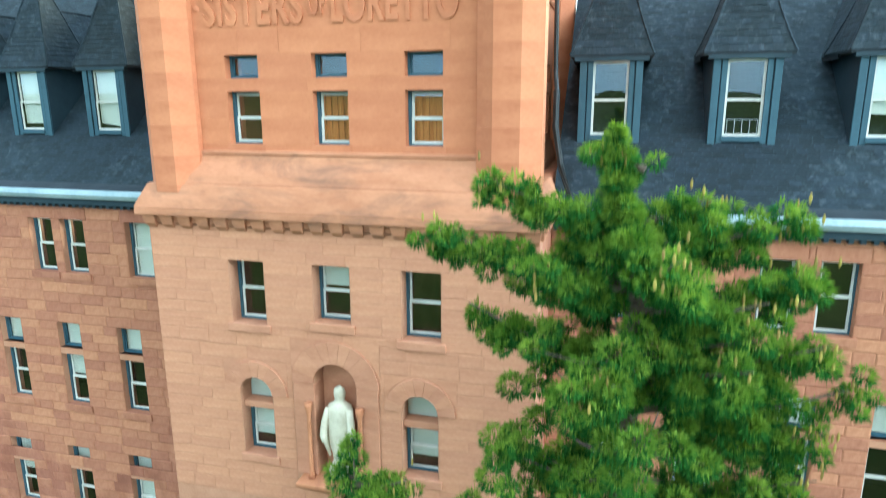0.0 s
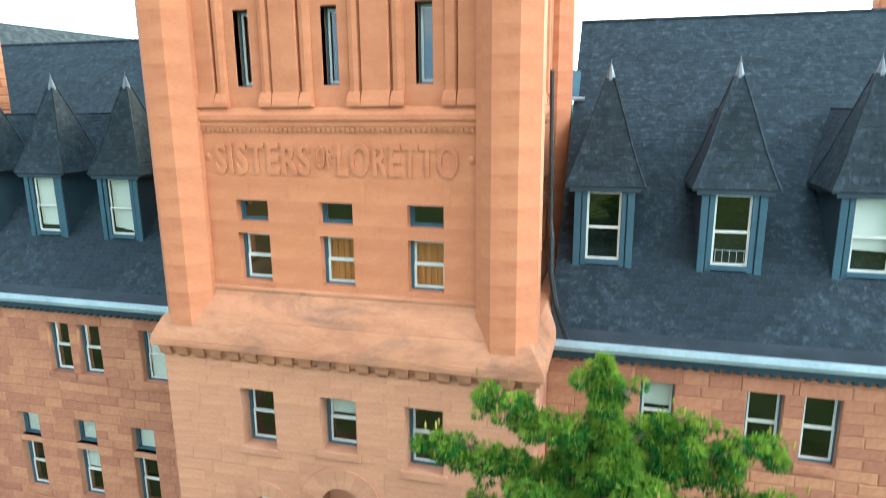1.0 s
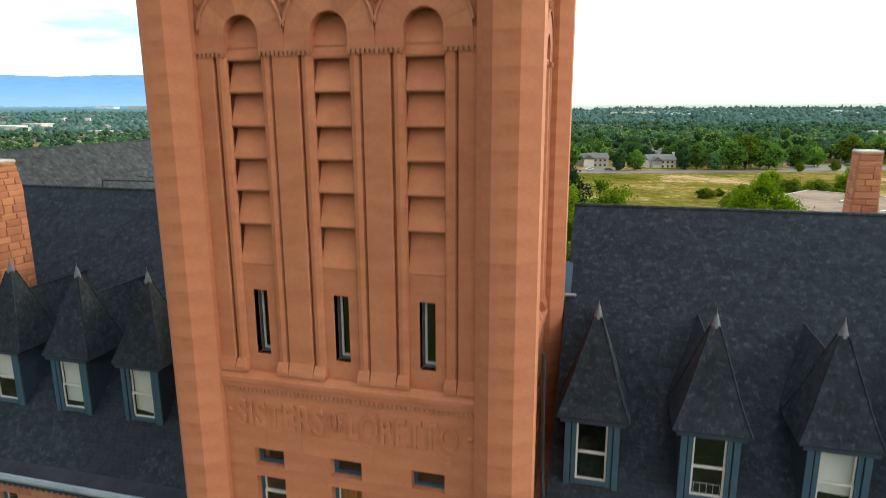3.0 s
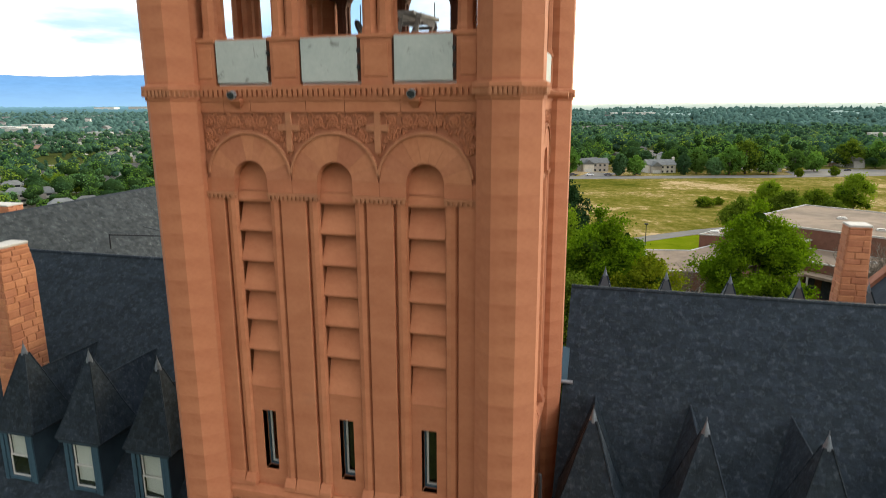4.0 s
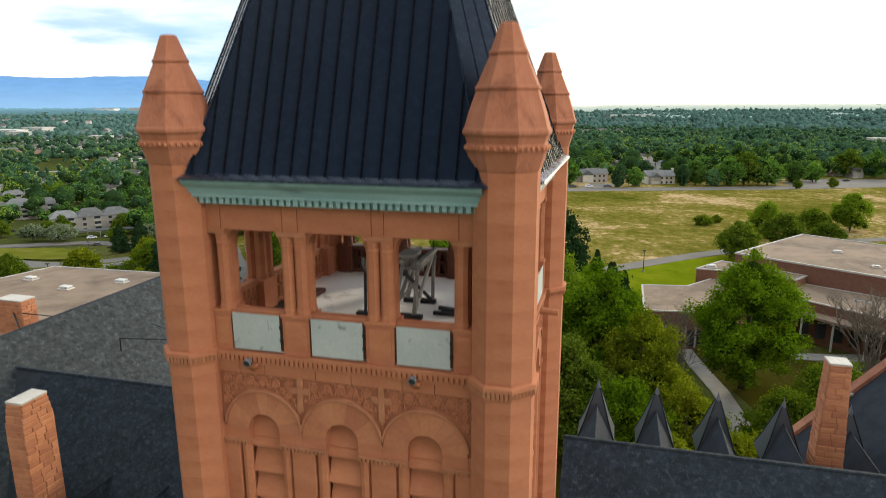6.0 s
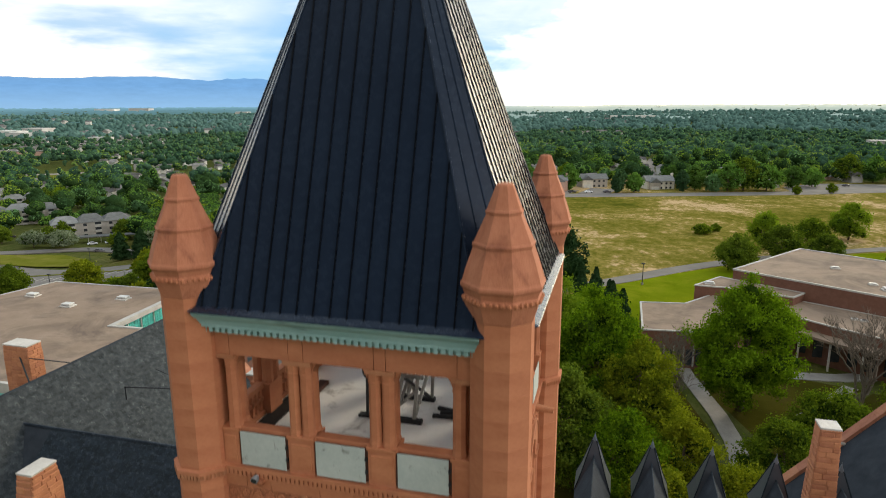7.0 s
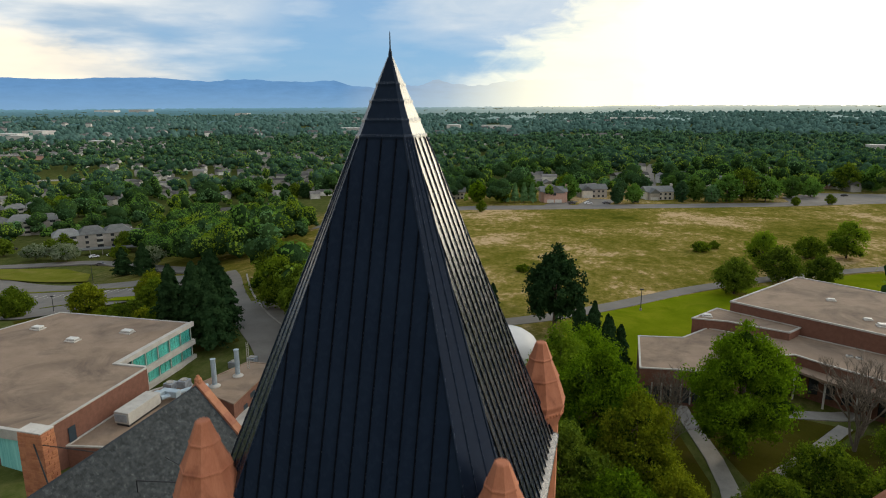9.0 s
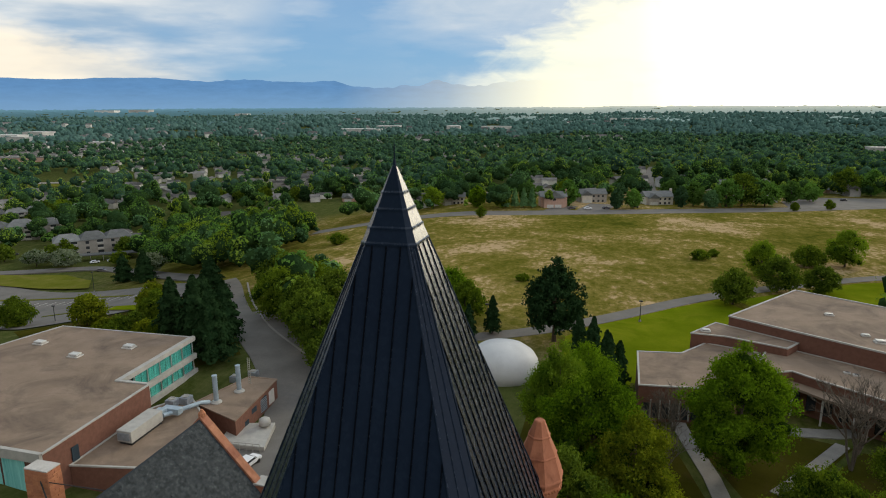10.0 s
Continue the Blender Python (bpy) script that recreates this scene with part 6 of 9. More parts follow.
# ---- surroundings: roads, lawns and paths laid on the land ----
def strip(name, line, width, mat, label, category, lift=0.06, step=6.0, parts=2):
    """A ribbon along a line in plan, lying on the land."""
    P = [Vector((*p, 0)) for p in line]
    pts = [P[0]]
    for a, b in zip(P, P[1:]):
        n = max(1, int((b - a).length / step))
        pts += [a.lerp(b, (i + 1) / n) for i in range(n)]
    for _ in range(3):
        pts = [pts[0]] + [(pts[i - 1] + pts[i] * 2 + pts[i + 1]) / 4 for i in range(1, len(pts) - 1)] + [pts[-1]]
    V, F = [], []
    k = parts + 1
    for i, p in enumerate(pts):
        d = (pts[min(i + 1, len(pts) - 1)] - pts[max(i - 1, 0)]).normalized()
        s = Vector((-d.y, d.x, 0))
        for j in range(k):
            q = p + s * (j / parts - 0.5) * width
            V.append((q.x, q.y, float(land(q.x, q.y)) + lift))
    n = len(pts)
    for i in range(n - 1):
        for j in range(parts):
            F.append((i * k + j, (i + 1) * k + j, (i + 1) * k + j + 1, i * k + j + 1))
    g = Geo()
    g.v, g.f = V, F
    # a skirt down into the ground
    edge = [i * k for i in range(n)] + [i * k + parts for i in reversed(range(n))]
    m = len(g.v)
    g.v += [(V[i][0], V[i][1], V[i][2] - 0.5) for i in edge]
    for i in range(len(edge)):
        j = (i + 1) % len(edge)
        g.f.append((edge[i], edge[j], m + j, m + i))
    return solo(name, g, mat, label, category, kind="structure")


def sheet(name, poly, mat, label, category, lift=0.05, cell=6.0):
    """A plot bounded by a convex-enough polygon, lying on the land."""
    bm = bmesh.new()
    vs = [bm.verts.new((x, y, 0)) for x, y in poly]
    bm.faces.new(vs)
    bmesh.ops.triangulate(bm, faces=bm.faces[:])
    for _ in range(7):
        long = [e for e in bm.edges if e.calc_length() > cell]
        if not long:
            break
        bmesh.ops.subdivide_edges(bm, edges=long, cuts=1)
        bmesh.ops.triangulate(bm, faces=bm.faces[:])
    for v in bm.verts:
        v.co.z = float(land(v.co.x, v.co.y)) + lift
    bmesh.ops.recalc_face_normals(bm, faces=bm.faces[:])
    me = bpy.data.meshes.new(name)
    bm.to_mesh(me)
    bm.free()
    me.materials.append(mat)
    return tagged(part(name, me, mat), label, category, kind="structure")


# lawn with brown patches, its colour darkened to stand for tree shade
SHADED = surface("tree_shade_lawn", (0.034, 0.036, 0.004), (0.066, 0.058, 0.010), 0.2, 0.95, 0.3, fine=30, stain=(0.07, 0.048, 0.02), stain_at=(0.5, 0.75), stain_size=0.1, gloss=0.0)
FIELD_EDGE = [(-150, 296), (-86.7, 308), (-46.6, 319), (10.8, 341), (101, 377), (158, 408), (330, 480)]
strip("road", [(x - 4, y + 10) for x, y in FIELD_EDGE], 17, ASPHALT, "pale grey asphalt residential road along the meadow", "road", 0.08)
strip("road", [(-26, 345), (-20, 372)], 12, ASPHALT, "short asphalt drive to a house", "road", 0.12)
strip("road", [(-6, 352), (0, 385)], 16, ASPHALT, "short asphalt drive to a house", "road", 0.13)
sheet("road", [(105, 390), (108, 430), (135, 462), (190, 470), (215, 455), (190, 425), (150, 412)], ASPHALT, "wide asphalt turning circle", "road", 0.14)
strip("road", [(24, 395), (30, 480), (34, 600), (48, 760)], 11, ASPHALT, "residential street leading away between trees", "road", 0.1)
strip("path", [(-30, 118), (-12, 128), (1.7, 140.3), (9.8, 148.6), (21.7, 162.7), (34.7, 175.5), (55, 191), (78.6, 207), (92, 215), (150, 240)], 5.2, ASPHALT, "grey asphalt campus road beside the meadow", "road", 0.09)
sheet("lawn", [(-2, 96), (-3, 128), (3, 138), (11, 146), (23, 159.5), (36, 172), (47, 150), (29, 118), (22, 111), (19, 105), (11, 104), (10, 92)], LAWN, "bright mown lawn between path and hall", "lawn")
sheet("lawn", [(40, 172), (80, 203), (150, 232), (150, 190), (62, 131)], LAWN, "bright mown lawn behind the hall", "lawn")
strip("road", [(-125, 178), (-115, 166), (-96, 138), (-76, 113), (-57, 96), (-46, 88), (-40, 70), (-40, 50), (-44, 38)], 7.0, ASPHALT, "grey asphalt drive curving behind the spire", "road", 0.10)
strip("road", [(-84, 128), (-69.5, 110), (-51, 91), (-41, 73), (-40, 60)], 12, ASPHALT, "grey asphalt service yard beside the boiler house", "road", 0.15)
strip("kerb", [(-110, 168), (-92, 141), (-72, 116), (-53, 100)], 0.5, PAVING, "pale concrete kerb", "kerb", 0.22)
sheet("road", [(-260, 160), (-262, 195), (-205, 186), (-150, 183), (-118, 172), (-128, 140), (-150, 118), (-200, 128)], ASPHALT, "wide grey car park with faded bays", "car park", 0.35, 4.0)
sheet("lawn", [(-262, 190), (-262, 205), (-232, 214), (-211, 206), (-198, 191)], DRY_LAWN, "strip of dry lawn beside the car park", "lawn", 0.7, 4.0)
strip("road", [(-330, 190), (-265, 208), (-229, 232), (-198, 222), (-170, 205), (-140, 186)], 8, ASPHALT, "grey asphalt road below the apartments", "road", 0.6)
sheet("road", [(-58, 62), (-56, 68), (-50, 76), (-40, 72), (-38, 56), (-46, 50)], ASPHALT, "asphalt service yard", "yard", 0.08)
strip("path", [(17, 98), (18.5, 86), (19, 79.8), (21.7, 74), (24, 66), (22, 56), (20, 40)], 2.4, PAVING, "pale concrete footpath under trees", "path", 0.12)
strip("path", [(29.0, 70.5), (31.5, 73.8), (36, 79), (41.7, 87.6)], 2.0, PAVING, "pale concrete footpath", "path", 0.15)
strip("path", [(46, 93), (41.7, 87.6), (37, 90.5), (31, 93), (25, 89)], 3.0, PAVING, "pale concrete forecourt path", "path", 0.16)
sheet("lawn", [(-6, 26), (-6, 95), (16, 95), (17, 80), (20, 66), (17, 26)], SHADED, "patchy lawn beneath campus trees, darkened for their shade", "lawn", 0.04)
sheet("lawn", [(18.5, 95), (19.5, 86), (20.3, 80), (22.8, 74), (25.2, 66), (29, 69.5), (33, 73), (43, 87), (38, 88.5), (30, 91.5)], SHADED, "patchy lawn beneath campus trees, darkened for their shade", "lawn", 0.04)
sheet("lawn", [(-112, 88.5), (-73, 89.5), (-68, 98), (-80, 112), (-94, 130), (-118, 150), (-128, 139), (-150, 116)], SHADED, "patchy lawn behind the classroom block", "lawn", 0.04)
sheet("lawn", [(23, 55), (25, 66), (33, 72), (44, 86), (70, 80), (70, 50)], SHADED, "patchy lawn beneath campus trees, darkened for their shade", "lawn", 0.04)
strip("lawn", [(-222.6, 172.6), (-193.7, 176.4), (-156.2, 167.9)], 1.6, DRY_LAWN, "narrow dry grass island between parking rows", "grass", 0.5)
strip("lawn", [(-170.4, 143.6), (-147.8, 149.4)], 1.6, DRY_LAWN, "narrow dry grass island between parking rows", "grass", 0.5)
sheet("lawn", [(-143.8, 142.3), (-146.0, 148.7), (-134.5, 145.6), (-127.6, 136.4)], LAWN, "small green grass wedge in the car park", "lawn", 0.6, 4.0)
for i in range(26):
    x = -250 + i * 4.2
    if x > -145:
        break
    y = 168 - (x + 250) * 0.03
    solo("bay_line", Geo().box(x - 0.07, x + 0.07, y - 2.5, y + 2.5, float(land(x, y)) + 0.2, float(land(x, y)) + 0.45), COPING, "faded white parking line on asphalt", "marking", "parking lines", kind="structure")


# ---- modern campus buildings ----
def flat_block(parent, poly, z0, z1, wall=BRICK, roof=GRAVEL, rim=COPING, rim_h=0.10, rim_w=0.20, name="block"):
    part("wall", Geo().prism(poly, z0, z1 - 0.05), wall, parent)
    part("roof", Geo().prism(poly, z1 - 0.05, z1), roof, parent)
    n = len(poly)
    area = sum(poly[i][0] * poly[(i + 1) % n][1] - poly[(i + 1) % n][0] * poly[i][1] for i in range(n))
    sg = 1 if area > 0 else -1
    for i in range(n):
        a, b = Vector(poly[i]), Vector(poly[(i + 1) % n])
        d = (b - a).normalized()
        nrm = Vector((d.y, -d.x)) * sg
        q = [a + nrm * 0.12 - d * 0.1, b + nrm * 0.12 + d * 0.1, b - nrm * rim_w, a - nrm * rim_w]
        part("roof_edge", Geo().prism([(p.x, p.y) for p in q][:: sg], z1 - 0.12, z1 + rim_h + 0.002 * i), rim, parent)


def roof_vent(x, y, z, label, big=1.0):
    v = thing("roof_vent", (x, y, z), label, "vent", "roof vents")
    part("curb", Geo().box(x - 1.15 * big, x + 1.15 * big, y - 0.85 * big, y + 0.85 * big, z, z + 0.22), CONCRETE, v, bevel=0.03)
    part("hood", Geo().box(x - 0.95 * big, x + 0.95 * big, y - 0.62 * big, y + 0.62 * big, z + 0.30, z + 0.62 * big), WHITE, v, "white metal hood", bevel=0.08)
    part("throat", Geo().box(x - 0.7 * big, x + 0.7 * big, y - 0.45 * big, y + 0.45 * big, z + 0.2, z + 0.32), BLACKPIPE, v)


lab = thing("classroom_block", (-85, 66, -9), "flat-roofed brown brick classroom block with teal glazing", "building")
flat_block(lab, [(-64, 46), (-65.2, 67.6), (-71.5, 67.4), (-72.5, 88.2), (-102, 87.2), (-112, 46)], -12, 3.0)
# glazed corner wing: teal drapes behind glass between white floor bands
for z0, z1 in ((-0.5, 2.5), (-3.6, -1.2)):
    n = 6
    for i in range(n):
        ya, yb = 68.0 + i * 20.0 / n, 68.0 + (i + 1) * 20.0 / n
        xa = -71.5 - (ya - 67.4) * 0.048
        if i == 0:
            part("drape", Geo().box(xa + 0.02, xa + 0.06, ya + 1.6, yb - 0.1, z0, z1), DARK_GLASS, lab, "dark gap beside the drapes")
        else:
            for j in range(5):
                yj, yk = ya + 0.1 + (yb - ya - 0.2) * j / 5, ya + 0.1 + (yb - ya - 0.2) * (j + 0.9) / 5
                part("drape", Geo().box(xa + 0.02 + 0.03 * (j % 2), xa + 0.06 + 0.03 * (j % 2), yj, yk, z0, z1), TEAL_DRAPE, lab, "teal drapes behind glazing")
        p = part("pane", Geo().box(xa + 0.22, xa + 0.24, ya + 0.06, yb - 0.06, z0, z1), PANE_TEAL, lab)
        p.visible_shadow = False
        part("mullion", Geo().box(xa + 0.12, xa + 0.34, yb - 0.06, yb + 0.06, z0, z1), COPING, lab)
for z0, z1 in ((2.35, 3.2), (-1.35, -0.35), (-4.5, -3.5)):
    part("floor_band", Geo().prism([(-71.2, 67.5), (-70.6, 67.5), (-71.6, 88.6), (-72.2, 88.6)], z0, z1), COPING, lab, "white floor band")
    part("floor_band", Geo().prism([(-71.5, 67.2), (-65.4, 67.4), (-65.4, 67.9), (-71.5, 67.8)], z0 + 0.01, z1 - 0.01), COPING, lab, "white floor band") if z0 > 2 else None
part("door", Geo().box(-64.2, -64.12, 50.6, 51.8, -1.0, 1.3), TEAL_DARK, lab, "dark roof door")
for i in range(4):
    x = -69.0 - i * 4.2
    part("drape", Geo().box(x - 1.9, x + 1.9, 45.86, 45.92, -3.2, 1.6), TEAL_DRAPE, lab)
part("floor_band", Geo().box(-112, -64.0, 45.5, 45.99, 1.8, 3.2), COPING, lab, "white fascia")
for x, y in ((-98, 78), (-86.5, 74.5), (-80, 80.5), (-97, 58), (-88, 52)):
    roof_vent(x, y, 3.0, "low white roof vent on the gravel roof")
roof_vent(-92.5, 51.0, 3.0, "small brown roof hatch on gravel")

annex = thing("service_annex", (-58, 60, -6), "low brick annex with a gravel roof and white edge", "building")
flat_block(annex, [(-64.1, 50), (-53.6, 52), (-53.6, 66), (-61.8, 73), (-64.9, 67.5)], -8, -1.0)
boiler = thing("boiler_house", (-57, 78, -6), "low red brick boiler house with steel flues", "building")
flat_block(boiler, [(-61.5, 73.4), (-58.2, 85.4), (-52.6, 85.6), (-51.0, 69.5)], -8, -2.5, rim=GRAVEL)
for y, half, z0, z1, mat, what in ((73.2, 0.6, -5.9, -4.4, TEAL_DARK, "dark steel door"), (76.0, 0.8, -4.3, -3.4, TEAL_DARK, "dark window grille"), (79.6, 1.1, -5.9, -3.3, TEAL_DARK, "dark louvred door"), (82.8, 1.1, -5.9, -3.4, CONCRETE, "pale roller door")):
    x = -51.0 - (y - 69.5) * 0.0994
    door = part("door", Geo().box(x - 0.3, x + 0.08, y - half, y + half, z0, z1), mat, boiler, what)
    if what == "dark louvred door":
        for j in range(8):
            part("slat", Geo().box(x + 0.06, x + 0.14, y - half, y + half, z0 + 0.15 + j * 0.31, z0 + 0.28 + j * 0.31), LEAD, door)
for x, y, h in ((-57.8, 74.5, 5.0), (-56.4, 79.3, 5.0)):
    flue = thing("steel_flue", (x, y, -2.5), "tall shiny steel boiler flue with a base collar", "flue", "boiler flues")
    part("pipe", Geo().lathe(x, y, [(0.42, -2.5), (0.42, 2.3), (0.46, 2.32), (0.46, 2.5)], 16), GUTTER, flue, smooth=False)
    part("collar", Geo().lathe(x, y, [(0.95, -2.5), (0.95, -2.35), (0.6, -2.1), (0.45, -2.05)], 16), COPING, flue)
mast = thing("ladder_mast", (-56.3, 82.6, -2.5), "thin dark ladder mast on the boiler house", "mast")
part("rail", Geo().tube([(-56.5, 82.6, -2.5), (-56.5, 82.6, 2.6)], 0.06, 6).tube([(-56.1, 82.6, -2.5), (-56.1, 82.6, 2.6)], 0.06, 6), STEEL, mast)
for i in range(12):
    part("rung", Geo().box(-56.5, -56.1, 82.56, 82.64, -2.3 + i * 0.4, -2.2 + i * 0.4), STEEL, mast)
ahu = thing("air_handling_unit", (-61, 60, -1), "long cream rooftop air handling unit with metal ducts", "machine")
part("casing", Geo().prism([(-62.0, 56.5), (-59.4, 56.4), (-59.7, 63.6), (-62.2, 63.6)], -0.6, 1.2), COPING, ahu, bevel=0.08)
part("plinth", Geo().prism([(-61.8, 56.7), (-59.6, 56.6), (-59.9, 63.4), (-62.0, 63.4)], -1.0, -0.6), BLACKPIPE, ahu)
part("grille", Geo().box(-61.7, -59.7, 56.28, 56.38, -0.2, 0.9), LEAD, ahu)
part("duct", Geo().box(-61.6, -60.2, 63.6, 65.2, -0.5, 0.7).box(-61.2, -58.2, 65.2, 66.4, -0.4, 0.6), GUTTER, ahu, bevel=0.05)
part("duct", Geo().tube([(-60.0, 64.0, 0.0), (-57.6, 70.0, -0.4), (-57.0, 71.5, -0.9)], 0.35, 10), GUTTER, ahu)
for x, y in ((-62.2, 69.0), (-60.6, 70.4), (-63.0, 88.0), (-60.5, 90.5)):
    fan = thing("roof_machine", (x, y, -1), "grey rooftop condenser with a round fan", "machine", "rooftop machines")
    zb = -1.0 if y < 80 else float(land(x, y)) + 0.05
    part("casing", Geo().box(x - 0.8, x + 0.8, y - 0.8, y + 0.8, zb, zb + 1.2), LEAD, fan, bevel=0.05)
    part("fan_ring", Geo().lathe(x, y, [(0.55, zb + 1.2), (0.6, zb + 1.35), (0.5, zb + 1.36), (0.45, zb + 1.25)], 14), STEEL, fan)
dock = thing("loading_dock", (-48, 69, -6), "raised white concrete loading dock", "dock")
part("deck", Geo().prism([(-52.6, 67.0), (-44.8, 67.5), (-47.2, 75.2), (-54.2, 73.2)], -7, -5.2), COPING, dock, bevel=0.05)
part("tank", Geo().lathe(-48.2, 73.6, [(0.3, -5.2), (0.95, -4.9), (1.0, -4.4), (0.9, -3.9), (0.4, -3.6)], 16), COPING, dock, "round white tank", smooth=True)
rail = thing("yard_railing", (-46, 63.5, -5), "grey tubular yard railing", "railing")
for z in (-4.9, -4.4):
    part("rail", Geo().tube([(-50.9, 66.3, z), (-45.2, 66.8, z)], 0.05, 6), STEEL, rail)
for i in range(6):
    part("post", Geo().tube([(-50.9 + i * 1.14, 66.3 + i * 0.1, -6.4), (-50.9 + i * 1.14, 66.3 + i * 0.1, -4.4)], 0.05, 6), STEEL, rail)

hall = thing("campus_hall", (40, 115, -4), "flat-roofed red brick campus hall with stepped gravel roofs", "building")
HU, HV, HO = Vector((0.600, 0.800)), Vector((0.842, -0.540)), Vector((29.3, 117.3))


def hp(u, v):
    p = HO + HU * u + HV * v
    return (p.x, p.y)


flat_block(hall, [hp(0, 0), hp(28.5, 0), hp(28.5, 44), hp(0, 44)], -6, 6.3, rim_h=0.18)
flat_block(hall, [hp(-9.5, -2.2), hp(-0.2, -2.4), hp(-0.2, 13), hp(-4.5, 13), hp(-6.5, 3)], -6, 4.4)
flat_block(hall, [(11.7, 88.4), (24.0, 89.8), (29.5, 97.2), (33.5, 108.0), (24.5, 111.0), (19.6, 104.5), (11.85, 103.4)], -6, 2.6)
flat_block(hall, [(30.0, 97.0), (36.9, 99.8), (40.5, 96.6), (56, 85.0), (66, 96), (50, 104.0), (36, 112.2)], -6, 2.9)
part("canopy", Geo().prism([(29.5, 94.6), (36.2, 97.2), (40.2, 93.2), (55.5, 81.6), (56.5, 84.2), (41, 96.4), (36.8, 99.6), (30.0, 97.0)], 0.9, 1.3), GRAVEL, hall, "flat gravel-topped entrance canopy")
for i in range(6):
    a = Vector((36.6, 97.0)).lerp(Vector((55.2, 82.4)), i / 5)
    part("column", Geo().lathe(a.x, a.y, [(0.17, -5), (0.17, 0.9)], 12), CONCRETE, hall, "pale round column")
for i in range(10):
    a = Vector((37.4, 98.6)).lerp(Vector((55.6, 84.8)), i / 9)
    part("window", Geo().box(a.x - 0.7, a.x + 0.7, a.y - 0.3, a.y - 0.1, -2.6, 0.4), DARK_GLASS, hall)
for i in range(7):
    x = 13.0 + i * 1.5
    y = 88.4 + (x - 11.7) * 0.114
    part("window", Geo().box(x - 0.5, x + 0.5, y - 0.16, y + 0.05, -3.0, -0.4), DARK_GLASS, hall, "dark window in a brick wall")
    part("window_post", Geo().box(x + 0.58, x + 0.82, y - 0.14, y + 0.05, -3.2, 0.2), COPING, hall)
for (u, v), b in (((15, 12), 0.7), ((7, 21), 0.6), ((5, 24), 0.9), ((20, 30), 0.6)):
    x, y = hp(u, v)
    roof_vent(x, y, 6.3, "pale roof vent on the hall", b)
x, y = hp(-6.5, -1.0)
roof_vent(x, y, 4.4, "low white skylight on the hall", 0.8)
for dx in (0, 1.2):
    roof_vent(45.5 + dx, 101.0 - dx * 0.5, 2.9, "small pale roof vent", 0.45)

dome = thing("white_dome", (-13, 103, -4), "smooth white domed storage building", "dome")
g = Geo()
g.lathe(-13.2, 103.0, [(7.2, -4.6), (7.2, -2.4), (6.9, -1.2), (6.1, 0.1), (4.6, 1.2), (2.4, 1.9), (0.4, 2.15)], 32)
part("shell", g, surface("pale_dome_shell", (0.50, 0.50, 0.49), (0.60, 0.60, 0.59), 0.4, 0.6, 0.05), dome, smooth=True)


# ---- street furniture and cars ----
def street_lamp(x, y, h, label="slim dark campus street lamp"):
    z = float(land(x, y))
    s = thing("street_lamp", (x, y, z), label, "street lamp", "street lamps")
    part("pole", Geo().tube([(x, y, z), (x, y, z + h)], [0.11, 0.08], 8), BLACKPIPE, s)
    part("base", Geo().lathe(x, y, [(0.3, z - 0.1), (0.3, z + 0.5), (0.2, z + 0.6)], 10), PAVING, s)
    part("head", Geo().box(x - 0.45, x + 0.45, y - 0.25, y + 0.25, z + h, z + h + 0.28), BLACKPIPE, s, bevel=0.05)


street_lamp(13.9, 144.3, 5.2)
street_lamp(-190, 185.6, 8.0)
street_lamp(-149, 128.6, 5.0)
street_lamp(-95, 120, 6.0)
street_lamp(-22, 132, 5.0)


def make_car(x, y, turn, mat, label):
    z = float(land(x, y)) + 0.12
    m = Matrix.Translation((x, y, z)) @ Matrix.Rotation(turn, 4, "Z")
    c = thing("car", (x, y, z), label, "car", "parked cars")
    prof = [(-2.25, 0.35), (2.2, 0.35), (2.28, 0.6), (2.2, 0.82), (1.3, 0.95), (0.55, 1.42), (-1.1, 1.45), (-1.75, 1.02), (-2.25, 0.95), (-2.3, 0.6)]
    body = Geo().loft([[(px, s * 0.86, pz) for px, pz in prof] for s in (-1, 1)])
    part("body", body, mat, c, bevel=0.08, at=m)
    part("glass", Geo().loft([[(px, s * 0.87, pz) for px, pz in ((1.12, 0.98), (0.5, 1.36), (-1.05, 1.38), (-1.55, 1.02))] for s in (-1, 1)]), DARK_GLASS, c, at=m)
    part("windscreen", Geo().add([(1.27, -0.7, 0.99), (1.27, 0.7, 0.99), (0.6, 0.62, 1.41), (0.6, -0.62, 1.41), (1.25, -0.7, 0.95), (1.25, 0.7, 0.95), (0.58, 0.62, 1.37), (0.58, -0.62, 1.37)], [(0, 1, 2, 3), (7, 6, 5, 4), (0, 4, 5, 1), (1, 5, 6, 2), (2, 6, 7, 3), (3, 7, 4, 0)]), DARK_GLASS, c, at=m)
    for wx in (-1.4, 1.4):
        for s in (-1, 1):
            part("wheel", Geo().tube([(wx, s * 0.70, 0.32), (wx, s * 0.9, 0.32)], 0.32, 14), TYRE, c, at=m)
    return c


